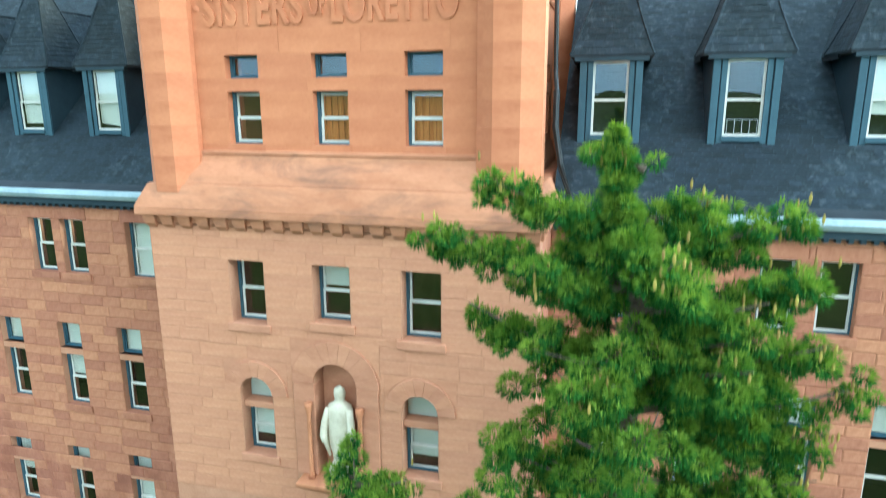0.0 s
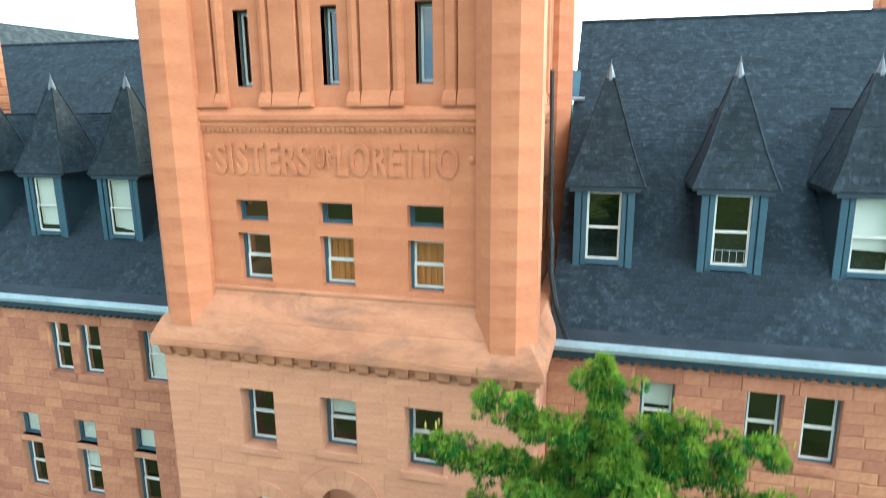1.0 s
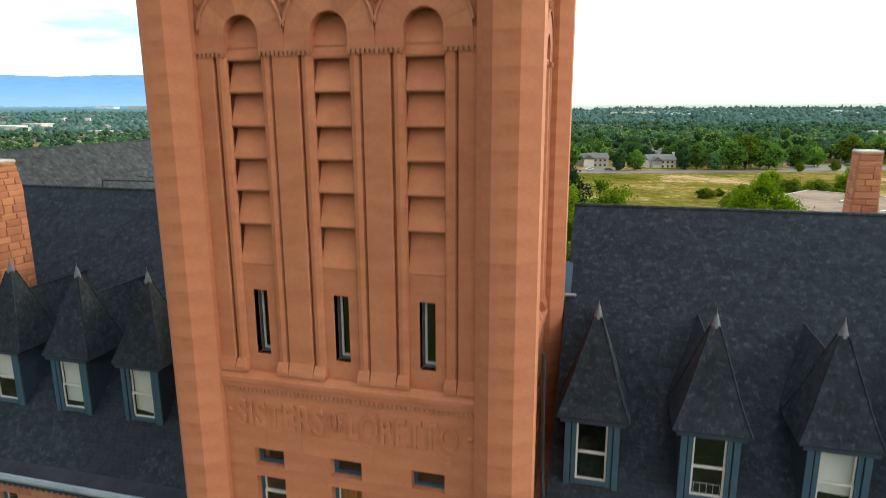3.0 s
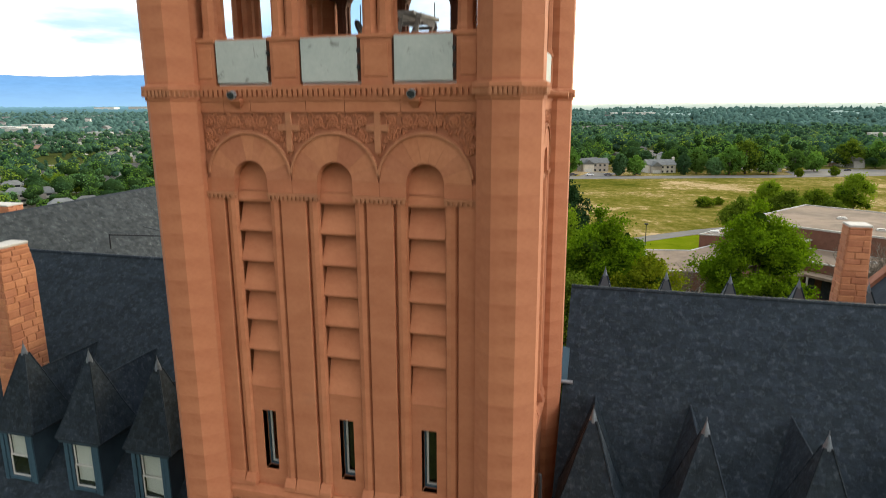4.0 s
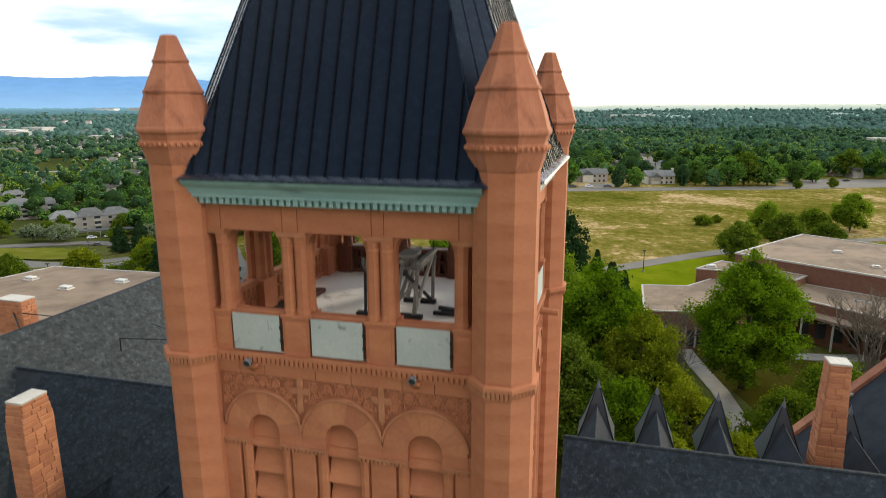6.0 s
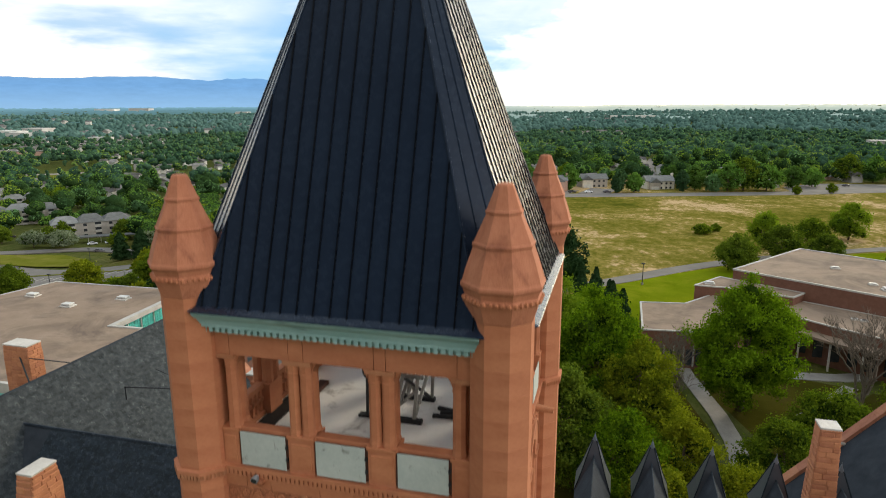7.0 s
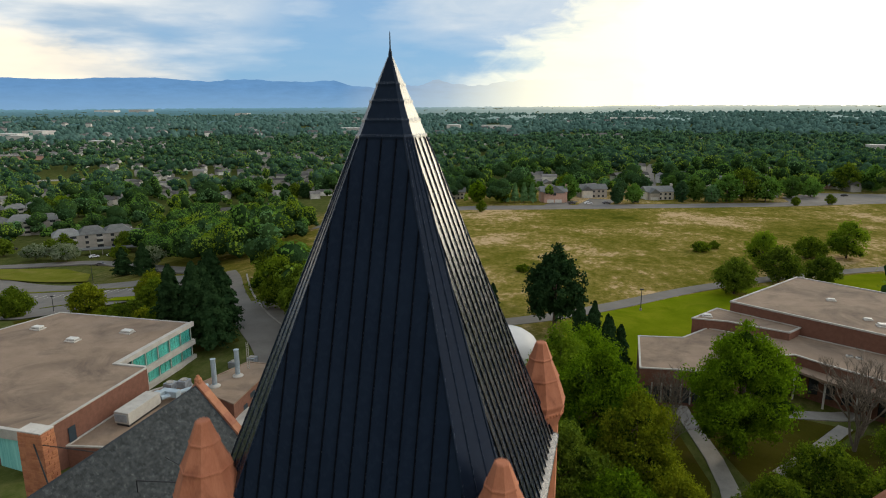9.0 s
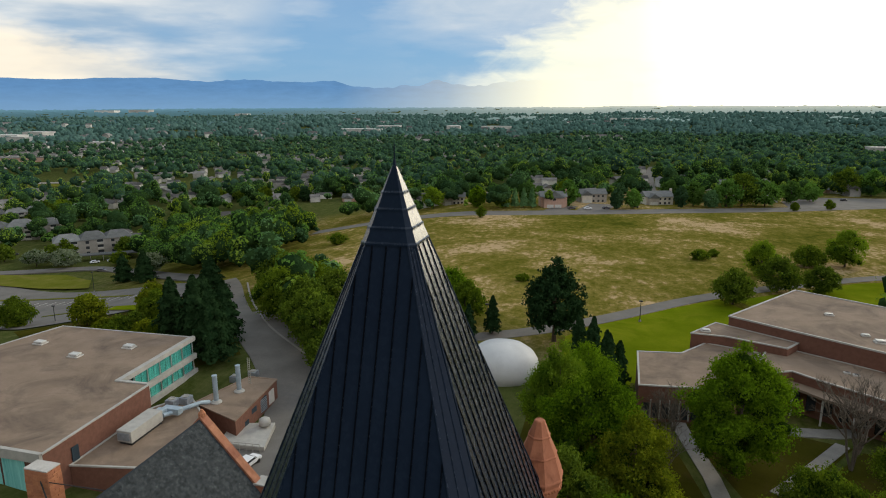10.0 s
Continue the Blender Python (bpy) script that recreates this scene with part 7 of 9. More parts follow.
make_car(-44.9, 63.0, radians(82), CAR_WHITE, "white saloon car parked in the service yard")
for x, y, a, mm, l in ((-236, 246, 0.9, CAR_WHITE, "white car parked below the apartments"), (-241, 240, 0.9, CAR_WHITE, "white car parked below the apartments"), (-224, 226, 0.3, CAR_RED, "dark car on the road"),
                       (-17, 355, 0.3, CAR_RED, "dark car parked by the road"), (-8, 358, 0.3, CAR_WHITE, "pale car parked by the road"), (2, 362, 0.4, CAR_RED, "dark car parked by the road"), (18, 372, 0.4, CAR_RED, "dark car parked on a drive"),
                       (128, 452, 0.2, CAR_RED, "dark car on the turning circle"), (148, 446, 0.5, CAR_RED, "dark car on the turning circle"), (-280, 250, 0.9, CAR_RED, "dark car beside hedges"), (-288, 246, 0.9, CAR_WHITE, "white car beside hedges"), (-296, 244, 0.9, CAR_RED, "dark car beside hedges")):
    make_car(x, y, a, mm, l)


# ---- houses ----
def make_house(x, y, turn, w, d, h, wall, label, garage=True, chim=False, z_add=0.0, bay=0.38):
    z = float(land(x, y)) + z_add
    m = Matrix.Translation((x, y, z)) @ Matrix.Rotation(turn, 4, "Z")
    hs = thing("house", (x, y, z), label, "house", "houses by the road")
    part("wall", Geo().box(-w / 2, w / 2, -d / 2, d / 2, -1.5, h), wall, hs, at=m)
    o = 0.5
    rz = h + d * 0.27
    part("roof", Geo().loft([[(px, -d / 2 - o, h - 0.15), (px, -d / 2 - o, h + 0.05), (px, 0, rz), (px, d / 2 + o, h + 0.05), (px, d / 2 + o, h - 0.15)] for px in (-w / 2 - o, w / 2 + o)]), HOUSE_ROOF, hs, at=m)
    part("gable", Geo().loft([[(px, -d / 2, h), (px, d / 2, h), (px, 0, rz - 0.2)] for px in (-w / 2, w / 2)]), wall, hs, at=m)
    # a front gable bay
    bw = w * bay
    bx = -w * 0.25 if bay < 0.5 else 0.0
    part("bay", Geo().loft([[(bx - bw / 2, yy, -1.5), (bx + bw / 2, yy, -1.5), (bx + bw / 2, yy, h - 0.4), (bx, yy, h + bw * 0.3), (bx - bw / 2, yy, h - 0.4)] for yy in (-d / 2 - 2.2, 0)]), wall, hs, at=m)
    part("bay_roof", Geo().add([(bx - bw / 2 - 0.4, -d / 2 - 2.7, h - 0.6), (bx, -d / 2 - 2.7, h + bw * 0.3 + 0.15), (bx + bw / 2 + 0.4, -d / 2 - 2.7, h - 0.6), (bx - bw / 2 - 0.4, 0, h - 0.6), (bx, 0, h + bw * 0.3 + 0.15), (bx + bw / 2 + 0.4, 0, h - 0.6)],
                                 [(0, 1, 4, 3), (1, 2, 5, 4), (0, 3, 5, 2), (0, 2, 1), (3, 4, 5)]), HOUSE_ROOF, hs, at=m)
    if garage:
        for gx in ((bx - bw * 0.19, bx + bw * 0.19) if bay > 0.5 else (bx,)):
            half = bw * (0.16 if bay > 0.5 else 0.36)
            part("garage_door", Geo().box(gx - half, gx + half, -d / 2 - 2.28, -d / 2 - 2.18, -0.6, 2.1), WHITE, hs, "pale garage door", at=m)
        if bay > 0.5:
            part("window", Geo().box(bx - 0.9, bx + 0.9, -d / 2 - 2.27, -d / 2 - 2.17, h - 1.9, h - 0.2), DARK_GLASS, hs, at=m)
    for wx in (0.02 * w, 0.2 * w, 0.36 * w):
        part("window", Geo().box(wx - 0.6, wx + 0.6, -d / 2 - 0.06, -d / 2 + 0.05, h - 2.0, h - 0.8), DARK_GLASS, hs, at=m)
        if h > 4:
            part("window", Geo().box(wx - 0.6, wx + 0.6, -d / 2 - 0.06, -d / 2 + 0.05, 0.4, 1.7), DARK_GLASS, hs, at=m)
    if chim:
        part("chimney", Geo().box(w / 2 - 0.2, w / 2 + 1.0, -0.7, 0.7, -1, rz + 1.2), wall, hs, at=m)
    return hs


make_house(-29, 366, 0.25, 15, 10, 6.4, HOUSE_BRICK, "two-storey pink brick house with white garage doors and a side chimney", True, True, 0.0, 0.8)
make_house(-92, 378, 0.25, 14, 9, 4.8, HOUSE_WALL, "pale two-storey house behind a hedge")
make_house(-8, 398, 0.3, 17, 10, 5.4, HOUSE_WALL, "cream house with a double garage beside the road")
make_house(31, 398, 0.35, 17, 11, 5.0, HOUSE_WALL, "grey house with steep gables and a chimney", True, True)
make_house(75, 500, 0.35, 24, 12, 4.2, HOUSE_BRICK, "long low brown house behind trees")
make_house(158, 506, 0.35, 18, 11, 3.4, HOUSE_BRICK, "low red-brown house beyond the turning circle")
make_house(-210, 500, 0.2, 22, 11, 3.2, HOUSE_BRICK, "low red brick bungalow by the far road")
make_house(-165, 505, 0.2, 16, 10, 3.2, HOUSE_WALL, "pale bungalow by the far road")
make_house(-250, 520, 0.2, 14, 12, 3.6, HOUSE_WALL, "cream house half hidden by trees")


def make_apartments(x, y, turn, w, label):
    z = float(land(x, y))
    m = Matrix.Translation((x, y, z)) @ Matrix.Rotation(turn, 4, "Z")
    ap = thing("apartment_building", (x, y, z), label, "apartment building", "apartments")
    wall = surface("apartment_siding", (0.25, 0.235, 0.21), (0.36, 0.335, 0.30), 0.4, 0.9, 0.1) if "apartment_siding" not in bpy.data.materials else bpy.data.materials["apartment_siding"]
    part("wall", Geo().box(-w / 2, w / 2, -7, 7, -2, 8.5), wall, ap, at=m)
    for i in range(3):
        cx = -w / 2 + w * (i + 0.5) / 3
        part("roof", Geo().add([(cx - w / 6 - 0.6, -7.6, 8.4), (cx + w / 6 + 0.6, -7.6, 8.4), (cx + w / 6 + 0.6, 7.6, 8.4), (cx - w / 6 - 0.6, 7.6, 8.4), (cx - w / 12, 0, 11.6 + 0.4 * (i % 2)), (cx + w / 12, 0, 11.6 + 0.4 * (i % 2))], [(0, 1, 5, 4), (1, 2, 5), (2, 3, 4, 5), (3, 0, 4), (3, 2, 1, 0)]), HOUSE_ROOF, ap, at=m)
    for i in range(6):
        for k in range(3):
            cx, cz = -w / 2 + w * (i + 0.5) / 6, 0.4 + k * 2.8
            if i % 2:
                part("balcony", Geo().box(cx - 1.5, cx + 1.5, -8.2, -7.0, cz - 0.2, cz + 0.9), COPING, ap, at=m)
                part("opening", Geo().box(cx - 1.4, cx + 1.4, -7.1, -6.95, cz + 0.9, cz + 2.2), DARK_GLASS, ap, at=m)
            else:
                part("window", Geo().box(cx - 0.8, cx + 0.8, -7.08, -6.95, cz + 0.5, cz + 1.9), DARK_GLASS, ap, at=m)
    return ap


make_apartments(-262, 262, 0.82, 36, "three-storey grey apartment building with balconies and hipped roofs")
make_apartments(-335, 285, 0.75, 40, "three-storey grey-brown apartment building among trees")
make_apartments(-390, 330, 0.9, 36, "grey apartment building with hipped roofs")
shed = thing("carport", (-240, 251, -29), "long low grey carport with a shallow roof", "carport")
zz = float(land(-240, 251))
part("roof", Geo().prism([(-252, 240), (-228, 256), (-231, 260.5), (-255, 244.5)], zz + 3.0, zz + 3.4), HOUSE_ROOF, shed)
for i in range(6):
    part("post", Geo().tube([(-251.5 + i * 4.7, 240.6 + i * 3.1, zz - 1), (-251.5 + i * 4.7, 240.6 + i * 3.1, zz + 3)], 0.12, 6), STEEL, shed)


# ---- trees ----
def icosphere(level):
    bm = bmesh.new()
    bmesh.ops.create_icosphere(bm, subdivisions=level, radius=1.0)
    V = np.array([v.co[:] for v in bm.verts])
    F = np.array([[v.index for v in f.verts] for f in bm.faces])
    bm.free()
    return V, F


def lumps(X, Y, Z, R, H, level, rr, rough=0.25):
    """Many lumpy crowns as one mesh."""
    BV, BF = icosphere(level)
    n, k = len(X), len(BV)
    V = BV[None] * (1 + rr.normal(0, rough, (n, k, 1)))
    V = V * np.stack([R, R * rr.uniform(0.8, 1.2, n), H], -1)[:, None, :]
    V = V + np.stack([X, Y, Z], -1)[:, None, :]
    F = BF[None] + (np.arange(n) * k)[:, None, None]
    return V.reshape(-1, 3), F.reshape(-1, 3)


def leaf_tips(centres, normals, size, rr, loose=0.4):
    """Small pointed leaves, one triangle each, turned about their normals."""
    n = len(centres)
    nrm = normals + rr.normal(0, loose, (n, 3))
    nrm /= np.linalg.norm(nrm, axis=1, keepdims=True) + 1e-9
    t = np.cross(nrm, rr.normal(0, 1, (n, 3)))
    t /= np.linalg.norm(t, axis=1, keepdims=True) + 1e-9
    b = np.cross(nrm, t)
    s = size * rr.uniform(0.6, 1.4, (n, 1))
    V = np.stack([centres - t * s, centres + t * s * 0.35 - b * s * 0.75, centres + t * s * 0.5 + b * s * 0.75], 1).reshape(-1, 3)
    return V, np.arange(3 * n).reshape(-1, 3)


def crown_points(centre, rx, rz, clumps, leaves, rr, low=-0.85, top=1.0):
    """Leaf places on many clumps spread through an uneven crown."""
    d = rr.normal(0, 1, (clumps, 3))
    d /= np.linalg.norm(d, axis=1, keepdims=True)
    d[:, 2] = np.clip(d[:, 2], low, top)
    rad = rr.uniform(0.30, 1.0, (clumps, 1)) ** 0.45
    cc = d * rad * np.array([rx, rx, rz]) * rr.uniform(0.80, 1.14, (clumps, 1))
    # narrower towards the top and a little at the foot
    f = cc[:, 2:3] / rz
    cc[:, :2] *= np.clip(1.12 - 0.66 * np.clip(f, 0, 1) ** 1.4 - 0.35 * np.clip(-f - 0.3, 0, 1), 0.3, 1.2)
    cr = rr.uniform(0.11, 0.24, clumps) * rx
    pick = rr.integers(0, clumps, leaves)
    e = rr.normal(0, 1, (leaves, 3))
    e /= np.linalg.norm(e, axis=1, keepdims=True)
    e[:, 2] = np.where(e[:, 2] < -0.3, e[:, 2] * 0.5, e[:, 2])
    p = cc[pick] + e * (cr[pick] * rr.uniform(0.72, 1.05, leaves))[:, None] * np.array([1, 1, 0.8])
    return centre + p, e, centre + cc


def broad_tree(name, x, y, height, rx, mat, label, seed, leaves=5200, size=0.32, trunk_h=0.10, group="campus trees", rz=None, dense=1.0, low=-0.62):
    rr = np.random.default_rng(seed)
    z = float(land(x, y))
    tr = thing(name, (x, y, z), label, "tree", group)
    rz = rz or height * (1 - trunk_h) / 2
    centre = np.array([x, y, z + height - rz])
    pts, nrm, cc = crown_points(centre, rx, rz, 190, int(leaves * dense), rr, low)
    V, F = leaf_tips(pts + rr.normal(0, 0.15 * rx ** 0.5, pts.shape), nrm, size * 0.92 / dense ** 0.4, rr, 0.5)
    part("crown", mesh_np("crown", V, F, mat), mat, tr)
    # dark lumps added behind the leaves as painted inner shade
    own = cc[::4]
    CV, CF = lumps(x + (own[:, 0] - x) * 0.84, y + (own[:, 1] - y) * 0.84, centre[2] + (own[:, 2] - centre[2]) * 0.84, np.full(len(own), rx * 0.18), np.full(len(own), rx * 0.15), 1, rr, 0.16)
    part("inner_crown", mesh_np("inner_crown", CV, CF, CROWN_CORE if mat is not LEAF_DARK else FAR_CORE), CROWN_CORE, tr, "dark lumps added for the shade inside the crown")
    t = Geo()
    r0 = max(0.14, height * 0.022)
    t.tube([(x, y, z - 0.3), (x + 0.1, y, z + height * 0.25), (x, y + 0.15, z + height * 0.55), (x, y, z + height * 0.85)], [r0 * 1.4, r0, r0 * 0.6, 0.03], 8)
    for i in range(9):
        c = cc[i * 5 % len(cc)]
        h0 = z + height * (0.22 + 0.06 * i)
        mid = (x * 0.5 + c[0] * 0.5, y * 0.5 + c[1] * 0.5, h0 * 0.4 + c[2] * 0.6 - 0.3)
        t.tube([(x, y, h0), mid, tuple(c)], [r0 * 0.45, r0 * 0.25, 0.02], 6)
    part("trunk", t, BARK, tr, smooth=True)
    return tr


def cone_tree(x, y, height, rx, mat, label, seed, leaves=4200, size=0.30, group="campus conifers"):
    rr = np.random.default_rng(seed)
    z = float(land(x, y))
    tr = thing("conifer", (x, y, z), label, "tree", group)
    u = rr.uniform(0.04, 1, leaves) ** 0.8
    a = rr.uniform(0, math.tau, leaves)
    lev = np.round(u * 16) / 16
    prof = (1 - u) ** 0.62 * (0.85 + 0.15 * np.sin(u * 23 + seed))
    rad = rx * prof * rr.uniform(0.35, 1.0, leaves) ** 0.5 * (0.78 + 0.20 * np.sin(a * 3 + lev * 40) + 0.14 * np.sin(a * 7 + seed))
    pts = np.stack([x + rad * np.cos(a), y + rad * np.sin(a), z + height * (0.06 + 0.94 * u) - rad * 0.22], -1)
    nrm = np.stack([np.cos(a), np.sin(a), np.full(leaves, 0.8)], -1)
    V, F = leaf_tips(pts, nrm, size * 1.05, rr, 0.5)
    part("crown", mesh_np("crown", V, F, mat), mat, tr)
    part("trunk", Geo().tube([(x, y, z - 0.3), (x, y, z + height * 0.95)], [height * 0.02, 0.02], 7), BARK, tr)
    return tr


def bare_tree(x, y, height, label, seed, group="bare trees"):
    rr = random.Random(seed)
    z = float(land(x, y))
    tr = thing("bare_tree", (x, y, z), label, "tree", group)
    t = Geo()

    def grow(p, d, ln, r, depth):
        q = p + d * ln
        t.tube([p, p.lerp(q, 0.5) + Vector((rr.uniform(-1, 1), rr.uniform(-1, 1), 0)) * ln * 0.06, q], [r, r * 0.8, r * 0.62], 5 if depth > 2 else 3)
        if depth == 0:
            return
        for _ in range(3 if depth > 1 else 4):
            nd = (d + Vector((rr.uniform(-1, 1), rr.uniform(-1, 1), rr.uniform(-0.2, 0.6))) * 0.75).normalized()
            grow(p.lerp(q, rr.uniform(0.6, 1)), nd, ln * rr.uniform(0.55, 0.8), r * 0.6, depth - 1)

    for lean in ((0.0, 0.0), (0.22, 0.1), (-0.2, 0.15)):
        grow(Vector((x, y, z - 0.2)), Vector((lean[0], lean[1], 1)).normalized(), height * 0.30, height * 0.013, 5)
    part("branch_crown", t, TWIG, tr)
    return tr


for i, (n, x, y, h, r, mat, lab2, leaves, size) in enumerate((
        ("maple_tree", 24.3, 75.0, 18.4, 6.0, LEAF_MAPLE, "dense green maple with a rounded crown", 13000, 0.36),
        ("ash_tree", 5.2, 64.0, 18.0, 6.2, LEAF_MAPLE, "tall bright green ash tree", 12000, 0.36),
        ("ash_tree", 0.0, 75.0, 16.0, 5.2, GROVE_LEAF, "tall green ash tree", 9000, 0.36),
        ("ash_tree", 10.2, 58.0, 15.0, 4.6, LEAF_LIME, "yellow-green ash tree with an airy crown", 8000, 0.32),
        ("ash_tree", 2.0, 50.0, 13.5, 4.8, LEAF_OLIVE, "green ash tree beside the college", 7500, 0.32),
        ("ash_tree", 8.0, 46.0, 11.0, 4.2, LEAF_MAPLE, "dark green tree behind the college", 6500, 0.30),
        ("small_tree", 14.5, 50.0, 10.0, 3.6, LEAF_LIME, "small yellow-green tree by the college", 5200, 0.28),
        ("small_tree", 12.0, 40.5, 8.5, 3.3, LEAF_LIME, "small yellow-green tree by the college", 4600, 0.28),
        ("small_tree", 19.0, 44.0, 8.0, 3.4, LEAF_LIME, "small yellow-green tree near the rear wing", 4600, 0.28),
        ("small_tree", 24.5, 53.0, 9.0, 3.8, LEAF_MID, "small green tree near the rear wing", 5000, 0.28),
        ("small_tree", 31.0, 60.5, 10.0, 4.2, LEAF_MID, "small green tree on the lawn", 5200, 0.30),
        ("small_tree", 37.5, 56.0, 10.0, 4.6, LEAF_MID, "spreading green tree by the path", 5200, 0.30),
        ("small_tree", 45.0, 71.0, 10.5, 5.0, LEAF_MID, "spreading green tree by the path", 5600, 0.32),
        ("small_tree", 47.0, 62.0, 10.0, 5.0, LEAF_MAPLE, "spreading dark green tree", 5200, 0.32),
        ("small_tree", 54.5, 74.5, 10.5, 5.0, LEAF_MAPLE, "spreading dark green tree", 5200, 0.32),
        ("ash_tree", 3.6, 86.0, 13.0, 4.6, LEAF_MAPLE, "bright green ash tree near the dome", 6500, 0.36))):
    broad_tree(n, x, y, h, r, mat, lab2, 21 + i, leaves, size, 0.02, dense=4.4)
broad_tree("juniper_tree", -5.2, 124.0, 18.0, 6.0, LEAF_DARK, "broad dark juniper at the meadow edge", 53, 11000, 0.45, 0.02)
for i, (x, y, h, r) in enumerate(((3.8, 104, 12.5, 3.4), (6.3, 101, 11, 3.0), (1.0, 108, 12, 3.2), (8.6, 97, 10.5, 3.0), (6.8, 96, 12, 3.2), (-19.5, 126, 9, 2.8), (-24, 121, 8, 2.6), (5.0, 93, 10, 2.4))):
    cone_tree(x, y, h, r, LEAF_DARK, "dark narrow juniper conifer", 40 + i, 5200)
for i, (x, y, h, r, mat, l) in enumerate(((-71.2, 93.5, 15.5, 5.0, LEAF_DARK, "dark broad pine beside the classroom block"), (-79, 99, 16.5, 5.0, LEAF_DARK, "dark pine beside the drive"), (-88, 103, 15, 4.4, LEAF_DARK, "dark pine beside the drive"), (-84, 109, 14.5, 4.2, LEAF_DARK, "dark pine beside the drive"), (-76, 105, 14, 4.4, LEAF_DARK, "dark pine beside the drive"),
                                          (-191, 203, 12, 4.5, LEAF_DARK, "dark pine by the car park"), (-177, 199, 13, 5.0, LEAF_DARK, "dark pine by the car park"), (-118, 160, 11, 5.0, LEAF_DARK, "dark pine at the drive"))):
    cone_tree(x, y, h, r * 1.3, mat, l, 60 + i, 8500, 0.42)
for i, (x, y, h, r, mat, l) in enumerate(((-129, 121, 8.5, 4.4, LEAF_LIME, "yellow-green round tree by the car park"), (-116, 131, 9, 4.6, LEAF_LIME, "yellow-green round tree by the car park"), (-159, 125, 8.5, 4.6, LEAF_MID, "round green tree by the car park"), (-104, 118, 9, 4.2, LEAF_MID, "round green tree behind the classroom block"),
                                          (-73, 124, 13, 6.0, LEAF_MID, "large green tree by the drive"), (-52, 103, 12, 5.0, LEAF_OLIVE, "dark green tree by the drive"), (-62, 117, 13, 5.6, LEAF_OLIVE, "dark green tree by the drive"), (-46, 95, 9, 4.4, LEAF_OLIVE, "low dark green tree beside the drive"), (-74, 142, 12, 6, LEAF_MID, "large green tree in a grove"), (-88, 150, 13, 6.5, LEAF_OLIVE, "large dark green tree in a grove"), (-60, 130, 12, 5.4, LEAF_OLIVE, "green tree in a grove"),
                                          (-58, 110, 12, 5.5, LEAF_OLIVE, "large green tree by the drive"), (-45, 104, 10, 4.6, LEAF_MID, "green tree behind the spire"), (-38, 112, 9, 4.2, LEAF_MID, "green tree behind the spire"), (-30, 120, 10, 4.4, LEAF_MAPLE, "green tree near the dome"), (-28, 134, 10, 4.6, LEAF_MID, "bright green tree at the meadow edge"), (-33, 142, 11, 5, LEAF_MAPLE, "green tree at the meadow edge"),
                                          (38.7, 167.5, 10, 4.8, LEAF_OLIVE, "round dark green tree behind the hall"), (53.4, 185, 10.5, 5.4, LEAF_OLIVE, "round dark green tree behind the hall"), (65.2, 187, 8.0, 4.3, LEAF_OLIVE, "round dark green tree behind the hall"), (53, 206, 12, 4.6, GROVE_LEAF, "soft green willow at the meadow"), (84, 229, 12.5, 6.2, GROVE_LEAF, "broad green shrub tree in the meadow"), (72, 226, 7, 5, LEAF_MID, "low green shrub in the meadow"))):
    broad_tree("round_tree", x, y, h, r, mat, l, 80 + i, 4600, 0.40, 0.03, dense=1.6, low=-0.92)
for i, (x, y, h, r, l) in enumerate(((37.1, 228, 3.4, 3.0, "round grey-green shrub in the meadow"), (42.5, 235, 2.6, 1.6, "small shrub in the meadow"), (-20, 178.5, 2.0, 1.7, "low dark shrub in the meadow"), (-60, 309, 6, 2.4, "thin shrub beside the road"), (105, 384, 5, 2.2, "thin shrub beside the road"), (126, 396, 6, 2.6, "thin shrub beside the road"), (-150, 455, 8, 9, "round shrubs in the far meadow"), (-110, 240, 5, 4, "low shrub at the meadow edge"))):
    broad_tree("shrub", x, y, h, r, LEAF_MID, l, 120 + i, 1500, 0.36, 0.02, "meadow shrubs", low=-0.95)
for i, (x, y) in enumerate([(-113.7, 110.6), (-108.3, 109.3), (-104.9, 110.3), (-99.7, 108.3), (-95.4, 107.5)]):
    broad_tree("bush", x, y, 3.2 + (i % 3), 2.6 + 0.5 * (i % 2), (LEAF_LIME, LEAF_MID, LEAF_OLIVE)[i % 3], "low green bush behind the classroom block", 230 + i, 2200, 0.34, 0.05, "bushes behind the block")
for i, (x, y, h, l) in enumerate(((17.0, 84.5, 12, "bare grey tree beside the hall"), (15.2, 79.5, 11, "bare grey tree beside the hall"), (29.5, 94.5, 15.5, "bare spreading tree before the hall"), (43.0, 85.5, 17, "tall bare grey tree before the hall"), (40.5, 80.0, 16.5, "tall bare grey tree before the hall"), (47.5, 80, 14, "tall bare grey tree"), (15.0, 71, 10, "bare grey tree by the footpath"))):
    bare_tree(x, y, h, l, 140 + i)
